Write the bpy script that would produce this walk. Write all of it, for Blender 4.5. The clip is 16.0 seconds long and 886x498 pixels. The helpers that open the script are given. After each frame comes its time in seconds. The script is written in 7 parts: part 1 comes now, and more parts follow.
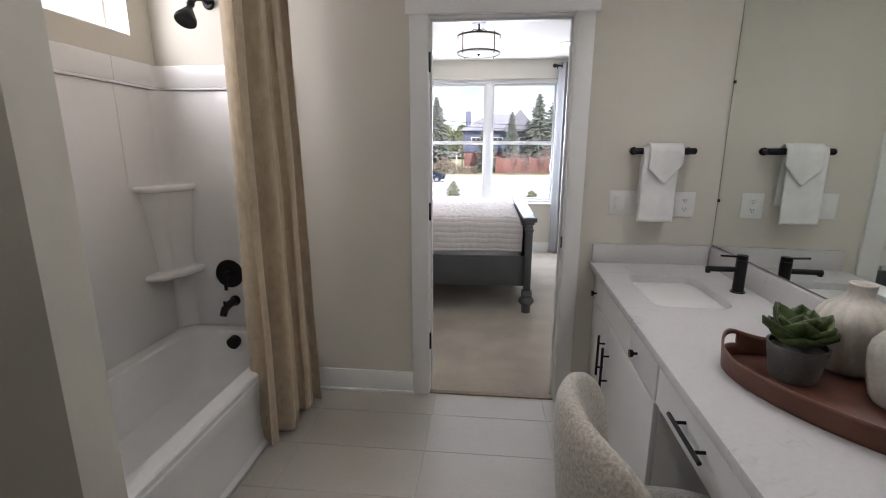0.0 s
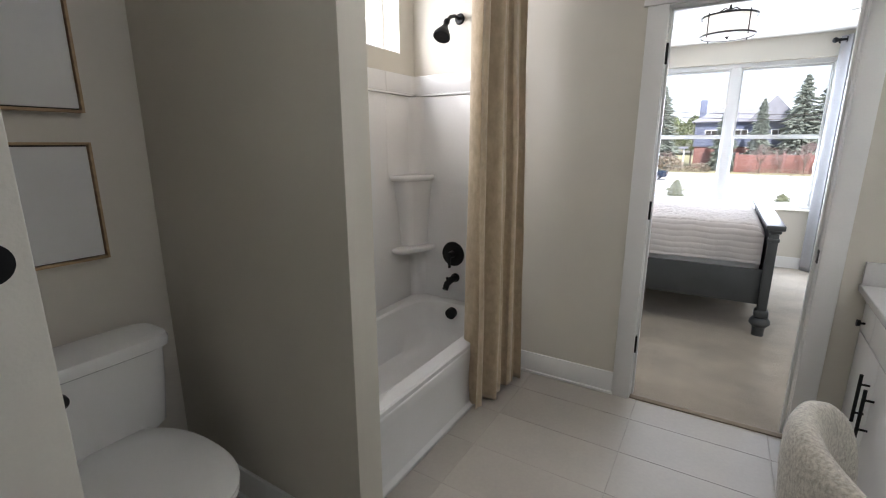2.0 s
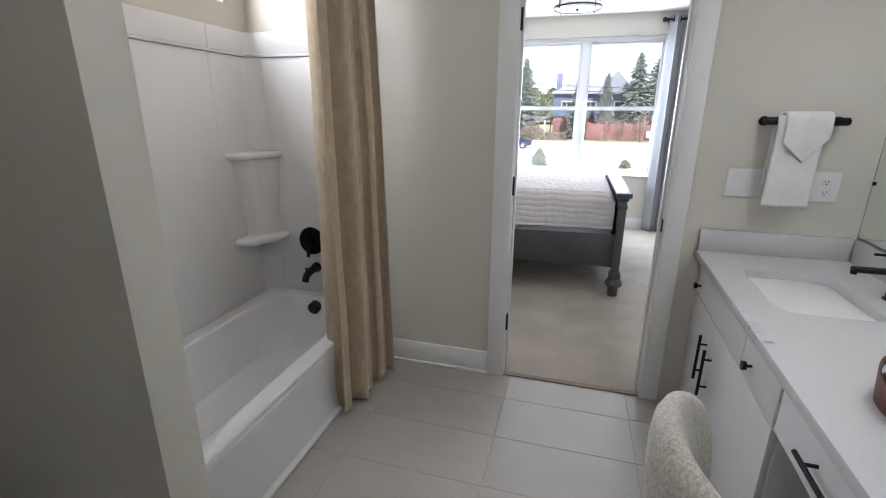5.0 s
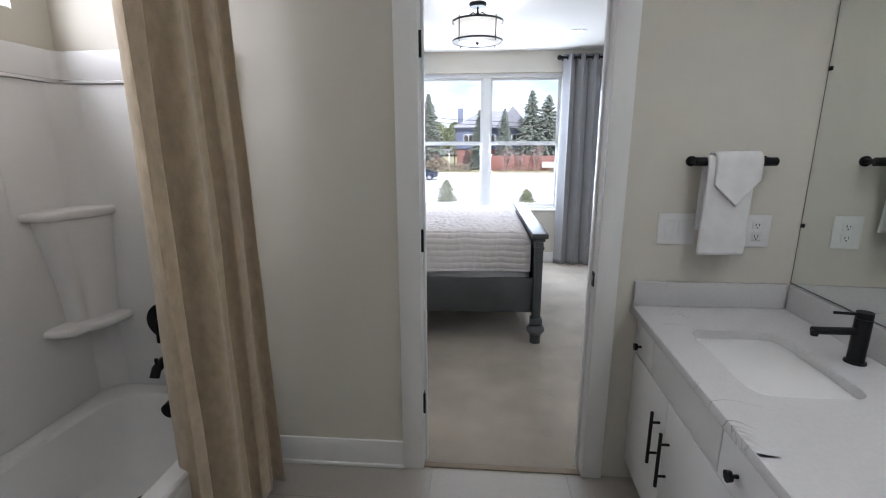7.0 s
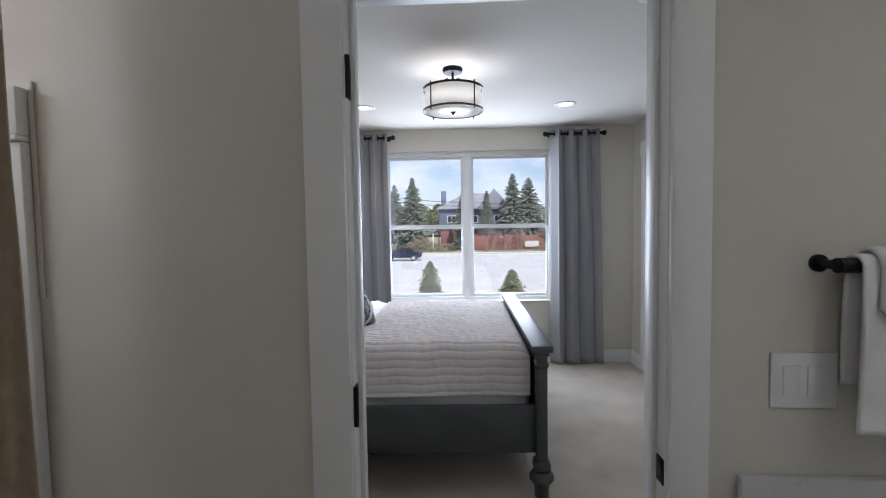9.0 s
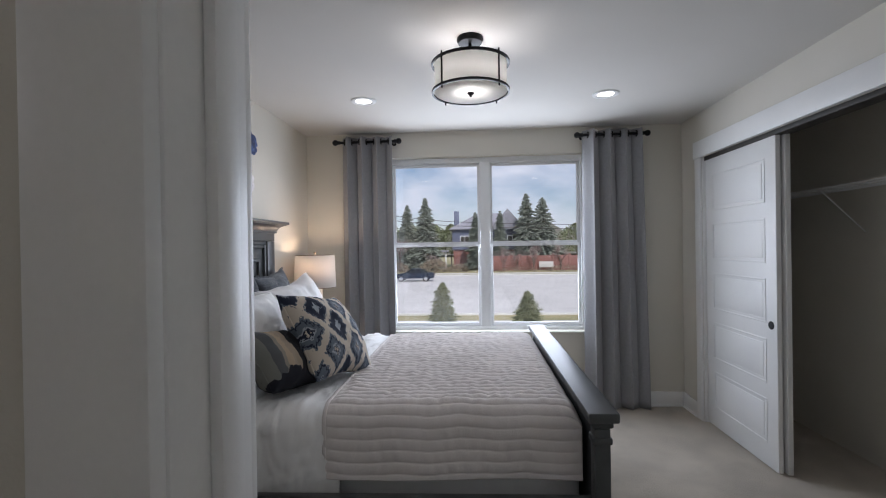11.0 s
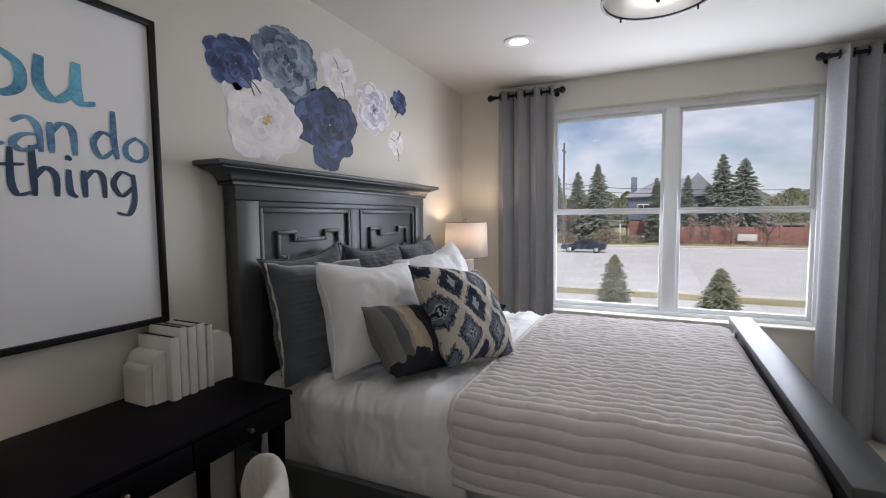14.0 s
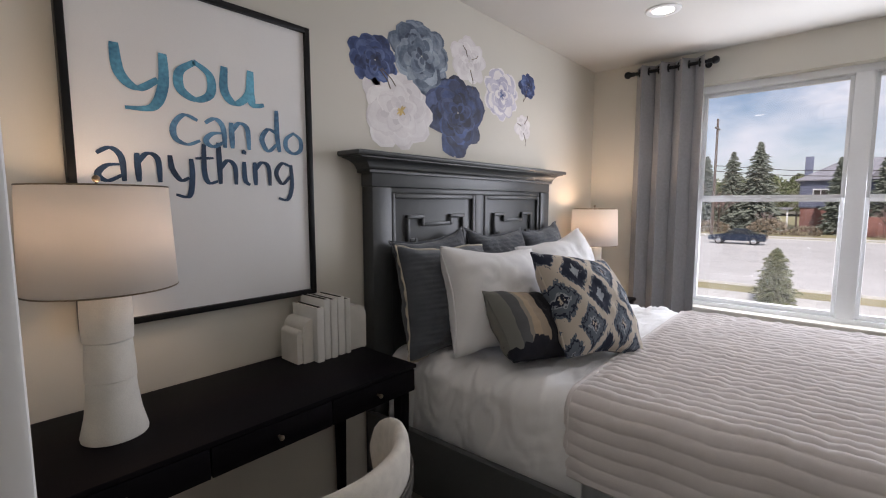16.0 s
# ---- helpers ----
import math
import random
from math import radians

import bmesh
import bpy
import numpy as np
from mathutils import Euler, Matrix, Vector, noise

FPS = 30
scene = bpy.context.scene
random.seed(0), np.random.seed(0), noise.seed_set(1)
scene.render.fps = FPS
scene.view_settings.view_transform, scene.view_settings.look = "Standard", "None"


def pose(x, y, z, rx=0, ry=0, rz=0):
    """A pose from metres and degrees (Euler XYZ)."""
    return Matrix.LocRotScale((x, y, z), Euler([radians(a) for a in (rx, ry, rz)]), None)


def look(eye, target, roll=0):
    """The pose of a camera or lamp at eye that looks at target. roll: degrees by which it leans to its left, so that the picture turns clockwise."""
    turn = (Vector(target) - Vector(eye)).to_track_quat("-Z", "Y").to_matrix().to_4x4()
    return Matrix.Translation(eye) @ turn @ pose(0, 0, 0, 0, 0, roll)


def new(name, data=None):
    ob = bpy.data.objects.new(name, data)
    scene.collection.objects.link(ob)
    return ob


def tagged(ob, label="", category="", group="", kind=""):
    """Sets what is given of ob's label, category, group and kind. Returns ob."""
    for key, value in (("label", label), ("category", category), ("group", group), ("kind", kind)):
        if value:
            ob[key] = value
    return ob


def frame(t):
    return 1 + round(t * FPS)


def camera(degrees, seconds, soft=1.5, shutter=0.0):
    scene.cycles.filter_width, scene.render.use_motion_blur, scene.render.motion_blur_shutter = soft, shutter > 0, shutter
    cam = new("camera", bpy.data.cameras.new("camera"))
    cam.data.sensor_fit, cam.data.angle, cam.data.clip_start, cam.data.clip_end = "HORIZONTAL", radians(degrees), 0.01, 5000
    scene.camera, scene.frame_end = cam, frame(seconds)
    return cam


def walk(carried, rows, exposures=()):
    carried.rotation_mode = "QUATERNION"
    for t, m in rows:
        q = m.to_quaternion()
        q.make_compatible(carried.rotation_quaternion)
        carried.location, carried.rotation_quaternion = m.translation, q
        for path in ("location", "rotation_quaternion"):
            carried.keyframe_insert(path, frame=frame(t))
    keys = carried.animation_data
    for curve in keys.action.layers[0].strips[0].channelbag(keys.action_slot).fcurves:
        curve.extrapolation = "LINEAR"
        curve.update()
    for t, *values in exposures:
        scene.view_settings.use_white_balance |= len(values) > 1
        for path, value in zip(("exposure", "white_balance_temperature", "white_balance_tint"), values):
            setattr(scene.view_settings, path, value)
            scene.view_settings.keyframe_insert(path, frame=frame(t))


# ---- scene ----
# camera and walk
cam = camera(89.1, 16.0, soft=1.1)
PATH = [
    (0, (0.208, 2.183, 1.402), (0.024, 4.126, 0.965), 0.2),
    (0.5, (0.193, 2.16, 1.411), (-0.213, 4.066, 0.964), 0.2),
    (1, (0.187, 2.129, 1.406), (-0.427, 3.979, 0.959), 0.2),
    (1.5, (0.185, 2.083, 1.411), (-0.645, 3.845, 0.956), 0.0),
    (2, (0.199, 2.048, 1.41), (-0.814, 3.71, 0.95), -0.0),
    (2.5, (0.23, 2.049, 1.409), (-0.915, 3.62, 0.937), -0.0),
    (3, (0.262, 2.065, 1.404), (-0.959, 3.571, 0.916), -0.3),
    (3.5, (0.285, 2.101, 1.407), (-0.909, 3.616, 0.88), -0.2),
    (4, (0.283, 2.157, 1.41), (-0.717, 3.797, 0.853), 0.0),
    (4.5, (0.261, 2.231, 1.417), (-0.517, 3.982, 0.842), 0.2),
    (5, (0.19, 2.318, 1.419), (-0.336, 4.158, 0.838), 0.3),
    (5.2, (0.176, 2.349, 1.404), (-0.265, 4.214, 0.832), 0.2),
    (7.3, (0.139, 2.876, 1.457), (-0.006, 4.832, 1.063), -0.3),
    (7.5, (0.152, 2.956, 1.46), (0.001, 4.919, 1.112), -0.8),
    (8, (0.139, 3.124, 1.478), (0.005, 5.103, 1.223), -0.7),
    (8.5, (0.146, 3.333, 1.47), (0.035, 5.323, 1.302), -0.9),
    (9, (0.165, 3.548, 1.485), (0.076, 5.543, 1.383), -0.9),
    (11.3, (0.123, 4.338, 1.439), (-0.051, 6.331, 1.431), -0.9),
    (11.5, (0.142, 4.386, 1.43), (-0.072, 6.374, 1.422), -0.8),
    (12, (0.149, 4.459, 1.432), (-0.179, 6.432, 1.402), -0.8),
    (12.5, (0.132, 4.535, 1.434), (-0.334, 6.479, 1.37), -0.6),
    (13, (0.121, 4.593, 1.433), (-0.47, 6.501, 1.34), -0.5),
    (13.5, (0.12, 4.644, 1.436), (-0.607, 6.503, 1.316), -0.5),
    (14, (0.122, 4.679, 1.437), (-0.731, 6.483, 1.298), -0.5),
    (14.5, (0.127, 4.695, 1.435), (-0.864, 6.425, 1.274), -0.4),
    (15, (0.128, 4.691, 1.439), (-0.984, 6.344, 1.259), -0.2),
    (15.5, (0.129, 4.682, 1.438), (-1.097, 6.25, 1.245), -0.2),
    (16, (0.143, 4.669, 1.444), (-1.167, 6.167, 1.24), -0.0),
]
EXPOSURES = [(0.0, 0.78, 6150, 17), (1.0, 0.82, 6150, 16), (2.0, 1.05, 6050, 14), (3.5, 1.21, 5950, 15), (5.0, 1.08, 5800, 14), (7.5, 0.63, 5800, 14), (9.2, 0.0, 5850, 15), (11.3, -0.38, 6050, 16), (14.0, -0.29, 6250, 17), (16.0, -0.18, 6500, 19)]
walk(cam, [(t, look(eye, target, roll)) for t, eye, target, roll in PATH], EXPOSURES)

# ---- plan, metres ----
XW = -1.45          # bedroom wall behind the bed head
XB = -1.70          # bathroom wall behind the toilet and tub
XE = 1.96           # bedroom closet wall
YD, YD2 = 4.56, 4.672  # door wall, bathroom and bedroom face
YN = 8.40           # window wall, room face
YS = 2.194          # wall with the entry, bathroom face
CEIL = 2.515
DX0, DX1, DH = -0.092, 0.615, 2.03   # clear door opening
GROUND = -2.5
XT = -1.55          # tub alcove wall, furred out from the toilet wall


def vx(y):
    """Offset of the vanity wall, which stands a few degrees off square."""
    return 0.042 * (y - 4.56)


def wx(y):
    """The same for the mirror behind it, nearer to square."""
    return 0.042 * (y - 4.56)


# ---- world, sun, large lights ----
world = bpy.data.worlds.new("sky")
scene.world = world
world.use_nodes = True
wn, wl = world.node_tree.nodes, world.node_tree.links
bg = wn["Background"]
sky = wn.new("ShaderNodeTexSky")
sky.sky_type, sky.sun_disc = "NISHITA", False
sky.sun_elevation, sky.sun_rotation = radians(48), radians(150)
sky.air_density, sky.dust_density, sky.ozone_density = 1.0, 0.6, 2.0
tc = wn.new("ShaderNodeTexCoord")
mp = wn.new("ShaderNodeMapping")
mp.inputs["Scale"].default_value = (2.0, 2.0, 4.0)
cl = wn.new("ShaderNodeTexNoise")
cl.inputs["Scale"].default_value, cl.inputs["Detail"].default_value, cl.inputs["Roughness"].default_value = 2.2, 7, 0.55
cr = wn.new("ShaderNodeValToRGB")
cr.color_ramp.elements[0].position, cr.color_ramp.elements[1].position = 0.36, 0.62
cm = wn.new("ShaderNodeMixRGB")
cm.inputs["Color2"].default_value = (8.6, 9.0, 9.7, 1)
wl.new(tc.outputs["Generated"], mp.inputs["Vector"])
wl.new(mp.outputs["Vector"], cl.inputs["Vector"])
wl.new(cl.outputs["Fac"], cr.inputs["Fac"])
wl.new(cr.outputs["Color"], cm.inputs["Fac"])
wl.new(sky.outputs["Color"], cm.inputs["Color1"])
wl.new(cm.outputs["Color"], bg.inputs["Color"])
bg.inputs["Strength"].default_value = 0.11

sun = new("sun", bpy.data.lights.new("sun", "SUN"))
sun.data.energy, sun.data.angle, sun.data.color = 4.6, radians(0.6), (1.0, 0.95, 0.88)
sun.matrix_world = look((6, -10, 18), (0, 4, 0))


def area(name, x, y, z, tx, ty, tz, w, h, energy, color):
    lamp = new(name, bpy.data.lights.new(name, "AREA"))
    lamp.data.shape, lamp.data.size, lamp.data.size_y = "RECTANGLE", w, h
    lamp.data.energy, lamp.data.color = energy, color
    lamp.matrix_world = look((x, y, z), (tx, ty, tz))
    return lamp


area("window_daylight", 0.22, 8.50, 1.48, 0.22, 5.0, 1.0, 1.66, 1.42, 57.0, (0.86, 0.935, 1.0))
area("tub_window_daylight", -1.72, 3.946, 2.135, -0.9, 3.97, 1.75, 0.84, 0.30, 8.5, (1.0, 0.97, 0.93))


def bulb(name, x, y, z, energy, color, radius=0.04, cone=None):
    lamp = new(name, bpy.data.lights.new(name, "SPOT" if cone else "POINT"))
    lamp.data.energy, lamp.data.color, lamp.data.shadow_soft_size = energy, color, radius
    if cone:
        lamp.data.spot_size, lamp.data.spot_blend = radians(cone), 0.6
    lamp.location = (x, y, z)
    return lamp


WARM = (1.0, 0.73, 0.48)
SOFT = (1.0, 0.96, 0.91)
bulb("downlight_bulb", -0.665, 7.46, 2.46, 9.5, SOFT, 0.06, 150)
bulb("downlight_bulb", -0.665, 5.64, 2.46, 3.8, SOFT, 0.06, 150)
bulb("downlight_bulb", 1.055, 5.66, 2.46, 1.2, SOFT, 0.06, 150)
bulb("downlight_bulb", 1.055, 7.51, 2.46, 1.8, SOFT, 0.06, 150)
bulb("ceiling_light_bulb", 0.112, 6.56, 2.30, 3.2, SOFT, 0.06)
bulb("desk_lamp_bulb", -1.215, 4.945, 1.405, 2.2, WARM, 0.05)
bulb("night_lamp_bulb", -1.225, 7.955, 1.325, 6.0, WARM, 0.05)
# unseen fill, added to even out the bathroom brightness
bulb("bath_downlight_bulb", 0.05, 2.95, 2.45, 4.0, (1.0, 0.97, 0.93), 0.07)
for y in (3.35, 3.6, 3.85):
    bulb("vanity_light_bulb", 1.19, y, 2.27, 5.4, (1.0, 0.96, 0.91), 0.05)


# ---- materials ----
def nodes_of(name):
    m = bpy.data.materials.new(name)
    m.use_nodes = True
    nt = m.node_tree
    return m, nt, nt.nodes["Principled BSDF"]


def link(nt, a, b):
    nt.links.new(a, b)


def mat(name, color, rough=0.5, var=0.08, scale=6.0, bump=0.15, fine=180.0, metal=0.0, tint=None, rvar=0.1, sheen=0.0, each=0.0, spec=0.5, stretch=(1, 1, 1), dist=0.002):
    """Colour with broad stains and fine grain, and a fine relief."""
    m, nt, p = nodes_of(name)
    N = nt.nodes
    co = N.new("ShaderNodeTexCoord")
    ma = N.new("ShaderNodeMapping")
    ma.inputs["Scale"].default_value = stretch
    link(nt, co.outputs["Object"], ma.inputs["Vector"])
    big, small = N.new("ShaderNodeTexNoise"), N.new("ShaderNodeTexNoise")
    big.inputs["Scale"].default_value, big.inputs["Detail"].default_value = scale, 4
    small.inputs["Scale"].default_value, small.inputs["Detail"].default_value = fine, 3
    link(nt, ma.outputs["Vector"], big.inputs["Vector"])
    link(nt, ma.outputs["Vector"], small.inputs["Vector"])
    mixf = N.new("ShaderNodeMath")
    mixf.operation = "MULTIPLY_ADD"
    link(nt, small.outputs["Fac"], mixf.inputs[0])
    mixf.inputs[1].default_value = 0.45
    link(nt, big.outputs["Fac"], mixf.inputs[2])
    ramp = N.new("ShaderNodeValToRGB")
    lo = tint or tuple(c * (1 - 2 * var) for c in color)
    hi = tuple(min(1, c * (1 + var)) for c in color)
    ramp.color_ramp.elements[0].position, ramp.color_ramp.elements[1].position = 0.45, 0.95
    ramp.color_ramp.elements[0].color, ramp.color_ramp.elements[1].color = (*lo, 1), (*hi, 1)
    link(nt, mixf.outputs[0], ramp.inputs["Fac"])
    out = ramp.outputs["Color"]
    if each:
        info, hsv, mr = N.new("ShaderNodeObjectInfo"), N.new("ShaderNodeHueSaturation"), N.new("ShaderNodeMapRange")
        link(nt, info.outputs["Random"], mr.inputs["Value"])
        mr.inputs["To Min"].default_value, mr.inputs["To Max"].default_value = 1 - each, 1 + each
        link(nt, mr.outputs["Result"], hsv.inputs["Value"])
        link(nt, out, hsv.inputs["Color"])
        out = hsv.outputs["Color"]
    link(nt, out, p.inputs["Base Color"])
    rr = N.new("ShaderNodeMapRange")
    link(nt, big.outputs["Fac"], rr.inputs["Value"])
    rr.inputs["To Min"].default_value, rr.inputs["To Max"].default_value = max(0.02, rough - rvar), min(1, rough + rvar)
    link(nt, rr.outputs["Result"], p.inputs["Roughness"])
    if bump:
        b = N.new("ShaderNodeBump")
        b.inputs["Strength"].default_value, b.inputs["Distance"].default_value = bump, dist
        link(nt, small.outputs["Fac"], b.inputs["Height"])
        link(nt, b.outputs["Normal"], p.inputs["Normal"])
    p.inputs["Metallic"].default_value = metal
    p.inputs["Specular IOR Level"].default_value = spec
    if sheen:
        p.inputs["Sheen Weight"].default_value = sheen
        p.inputs["Sheen Roughness"].default_value = 0.5
    return m


def fabric(name, color, thread=900.0, var=0.1, scale=9.0, sheen=0.3, bump=0.4, stretch=(1, 1, 1), tint=None):
    return mat(name, color, 0.92, var, scale, bump, thread, sheen=sheen, rvar=0.04, spec=0.2, stretch=stretch, tint=tint)


def glass_mat(name):
    m, nt, p = nodes_of(name)
    N = nt.nodes
    tr, gl, mx = N.new("ShaderNodeBsdfTransparent"), N.new("ShaderNodeBsdfGlossy"), N.new("ShaderNodeMixShader")
    gl.inputs["Roughness"].default_value = 0.0
    mx.inputs["Fac"].default_value = 0.05
    link(nt, tr.outputs["BSDF"], mx.inputs[1])
    link(nt, gl.outputs["BSDF"], mx.inputs[2])
    link(nt, mx.outputs["Shader"], N["Material Output"].inputs["Surface"])
    return m


def glow(name, color, strength, base=(0.8, 0.8, 0.8)):
    m, nt, p = nodes_of(name)
    p.inputs["Base Color"].default_value = (*base, 1)
    p.inputs["Emission Color"].default_value = (*color, 1)
    p.inputs["Emission Strength"].default_value = strength
    return m


def shade_mat(name, color, weight):
    """Lampshade linen that lets light through."""
    m, nt, p = nodes_of(name)
    N = nt.nodes
    tr, mx, no, rp = N.new("ShaderNodeBsdfTranslucent"), N.new("ShaderNodeMixShader"), N.new("ShaderNodeTexNoise"), N.new("ShaderNodeValToRGB")
    no.inputs["Scale"].default_value = 260
    rp.color_ramp.elements[0].color = (*(c * 0.88 for c in color), 1)
    rp.color_ramp.elements[1].color = (*color, 1)
    link(nt, no.outputs["Fac"], rp.inputs["Fac"])
    link(nt, rp.outputs["Color"], p.inputs["Base Color"])
    link(nt, rp.outputs["Color"], tr.inputs["Color"])
    p.inputs["Roughness"].default_value = 0.9
    mx.inputs["Fac"].default_value = weight
    link(nt, p.outputs["BSDF"], mx.inputs[1])
    link(nt, tr.outputs["BSDF"], mx.inputs[2])
    link(nt, mx.outputs["Shader"], N["Material Output"].inputs["Surface"])
    return m


M_WALL = mat("wall_paint", (0.65, 0.62, 0.55), 0.75, 0.02, 1.5, 0.12, 260, rvar=0.06)
M_CEIL = mat("ceiling_paint", (0.63, 0.61, 0.575), 0.9, 0.02, 1.2, 0.25, 140, rvar=0.04)
M_TRIM = mat("trim_paint", (0.80, 0.80, 0.79), 0.42, 0.02, 3.0, 0.05, 120, rvar=0.06)
M_CARPET = mat("carpet", (0.50, 0.44, 0.36), 0.97, 0.13, 3.2, 0.9, 420, sheen=0.25, spec=0.1, dist=0.006)
M_TILE = mat("floor_tile", (0.46, 0.43, 0.385), 0.44, 0.05, 2.4, 0.05, 60, each=0.012, rvar=0.03)
M_GROUT = mat("grout", (0.44, 0.41, 0.37), 0.9, 0.08, 8, 0.3, 300)
M_CAB = mat("cabinet_paint", (0.74, 0.74, 0.73), 0.4, 0.02, 4, 0.04, 150, rvar=0.05)
M_BLACK = mat("black_metal", (0.012, 0.012, 0.013), 0.42, 0.1, 20, 0.05, 300, metal=0.6)
M_ACRYL = mat("white_acrylic", (0.80, 0.80, 0.80), 0.22, 0.015, 2, 0.02, 60, rvar=0.06)
M_PORC = mat("porcelain", (0.80, 0.80, 0.79), 0.10, 0.01, 3, 0.0, 60, rvar=0.04)
M_SEAT = mat("seat_plastic", (0.79, 0.79, 0.78), 0.25, 0.01, 3, 0.0, 60, rvar=0.05)
M_CHROME = mat("steel", (0.6, 0.6, 0.6), 0.2, 0.05, 20, 0.0, 100, metal=1.0)
M_GLASS = glass_mat("window_glass")
M_MIRROR = mat("mirror_silver", (0.86, 0.90, 0.87), 0.02, 0.005, 1, 0.0, 10, metal=1.0, rvar=0.0)
M_VINYL = mat("window_vinyl", (0.82, 0.83, 0.84), 0.35, 0.02, 3, 0.03, 90, rvar=0.05)


def quartz():
    m, nt, p = nodes_of("quartz")
    N = nt.nodes
    co, n1, n2, rp, n3, mx, gate = (N.new("ShaderNodeTexCoord"), N.new("ShaderNodeTexNoise"), N.new("ShaderNodeTexNoise"), N.new("ShaderNodeValToRGB"), N.new("ShaderNodeTexNoise"), N.new("ShaderNodeMixRGB"), N.new("ShaderNodeValToRGB"))
    n1.inputs["Scale"].default_value, n1.inputs["Detail"].default_value, n1.inputs["Distortion"].default_value = 5.0, 8, 1.2
    n2.inputs["Scale"].default_value = 2.4
    n3.inputs["Scale"].default_value = 90
    for n in (n1, n2, n3):
        link(nt, co.outputs["Object"], n.inputs["Vector"])
    e = rp.color_ramp.elements
    e[0].position, e[0].color = 0.485, (0, 0, 0, 1)
    e[1].position, e[1].color = 0.515, (0, 0, 0, 1)
    mid = rp.color_ramp.elements.new(0.50)
    mid.color = (1, 1, 1, 1)
    link(nt, n1.outputs["Fac"], rp.inputs["Fac"])
    gate.color_ramp.elements[0].position, gate.color_ramp.elements[1].position = 0.56, 0.72
    link(nt, n2.outputs["Fac"], gate.inputs["Fac"])
    mu = N.new("ShaderNodeMath")
    mu.operation = "MULTIPLY"
    link(nt, rp.outputs["Color"], mu.inputs[0])
    link(nt, gate.outputs["Color"], mu.inputs[1])
    base = N.new("ShaderNodeValToRGB")
    base.color_ramp.elements[0].color, base.color_ramp.elements[1].color = (0.56, 0.555, 0.555, 1), (0.64, 0.635, 0.635, 1)
    link(nt, n3.outputs["Fac"], base.inputs["Fac"])
    link(nt, mu.outputs[0], mx.inputs["Fac"])
    link(nt, base.outputs["Color"], mx.inputs["Color1"])
    mx.inputs["Color2"].default_value = (0.20, 0.195, 0.185, 1)
    link(nt, mx.outputs["Color"], p.inputs["Base Color"])
    p.inputs["Roughness"].default_value = 0.22
    return m


M_QUARTZ = quartz()


# ---- mesh tools ----
def box(bm, x0, x1, y0, y1, z0, z1, bevel=0.0, seg=2):
    """A box between the given planes, with rounded edges where bevel is given."""
    m = Matrix.Translation(((x0 + x1) / 2, (y0 + y1) / 2, (z0 + z1) / 2)) @ Matrix.Diagonal((abs(x1 - x0), abs(y1 - y0), abs(z1 - z0), 1))
    vs = bmesh.ops.create_cube(bm, size=1, matrix=m)["verts"]
    if bevel:
        es = list({e for v in vs for e in v.link_edges})
        bmesh.ops.bevel(bm, geom=es, offset=bevel, segments=seg, affect="EDGES", profile=0.5)
    return bm


def boxes(*rows, bevel=0.0):
    bm = bmesh.new()
    for row in rows:
        box(bm, *row, bevel=bevel)
    return bm


def cyl(bm, a, b, r0, r1=None, seg=20):
    """A rod from a to b."""
    a, b = Vector(a), Vector(b)
    d = b - a
    m = Matrix.Translation((a + b) / 2) @ d.to_track_quat("Z", "Y").to_matrix().to_4x4()
    bmesh.ops.create_cone(bm, cap_ends=True, segments=seg, radius1=r0, radius2=r0 if r1 is None else r1, depth=d.length, matrix=m)
    return bm


def lathe(bm, profile, seg=32, cx=0.0, cy=0.0, ripple=0.0, lobes=0, closed=False):
    """A turned body from (radius, height) pairs; ripple and lobes flute it."""
    rings = []
    for r, z in profile:
        ring = []
        for i in range(seg):
            a = 2 * math.pi * i / seg
            rr = r * (1 + ripple * math.cos(lobes * a)) if lobes else r
            ring.append(bm.verts.new((cx + rr * math.cos(a), cy + rr * math.sin(a), z)))
        rings.append(ring)
    for k in range(len(rings) - 1):
        for i in range(seg):
            j = (i + 1) % seg
            bm.faces.new((rings[k][i], rings[k][j], rings[k + 1][j], rings[k + 1][i]))
    if closed:
        bm.faces.new(list(reversed(rings[0])))
        bm.faces.new(rings[-1])
    return bm


def tube(bm, pts, r, seg=10, taper=None):
    """A round bar along points."""
    pts = [Vector(p) for p in pts]
    rings = []
    for i, p in enumerate(pts):
        d = (pts[min(i + 1, len(pts) - 1)] - pts[max(i - 1, 0)]).normalized()
        q = d.to_track_quat("Z", "Y")
        rr = r if taper is None else r + (taper - r) * i / (len(pts) - 1)
        rings.append([bm.verts.new(p + q @ Vector((rr * math.cos(2 * math.pi * k / seg), rr * math.sin(2 * math.pi * k / seg), 0))) for k in range(seg)])
    for a, b in zip(rings, rings[1:]):
        for k in range(seg):
            bm.faces.new((a[k], a[(k + 1) % seg], b[(k + 1) % seg], b[k]))
    bm.faces.new(list(reversed(rings[0])))
    bm.faces.new(rings[-1])
    return bm


def sheet(bm, fn, nu, nv, wrap=False):
    """A surface from fn(u, v) with u, v from 0 to 1."""
    g = [[bm.verts.new(fn(i / nu, j / nv)) for j in range(nv + 1)] for i in range(nu if wrap else nu + 1)]
    for i in range(nu):
        for j in range(nv):
            k = (i + 1) % len(g)
            bm.faces.new((g[i][j], g[k][j], g[k][j + 1], g[i][j + 1]))
    return bm


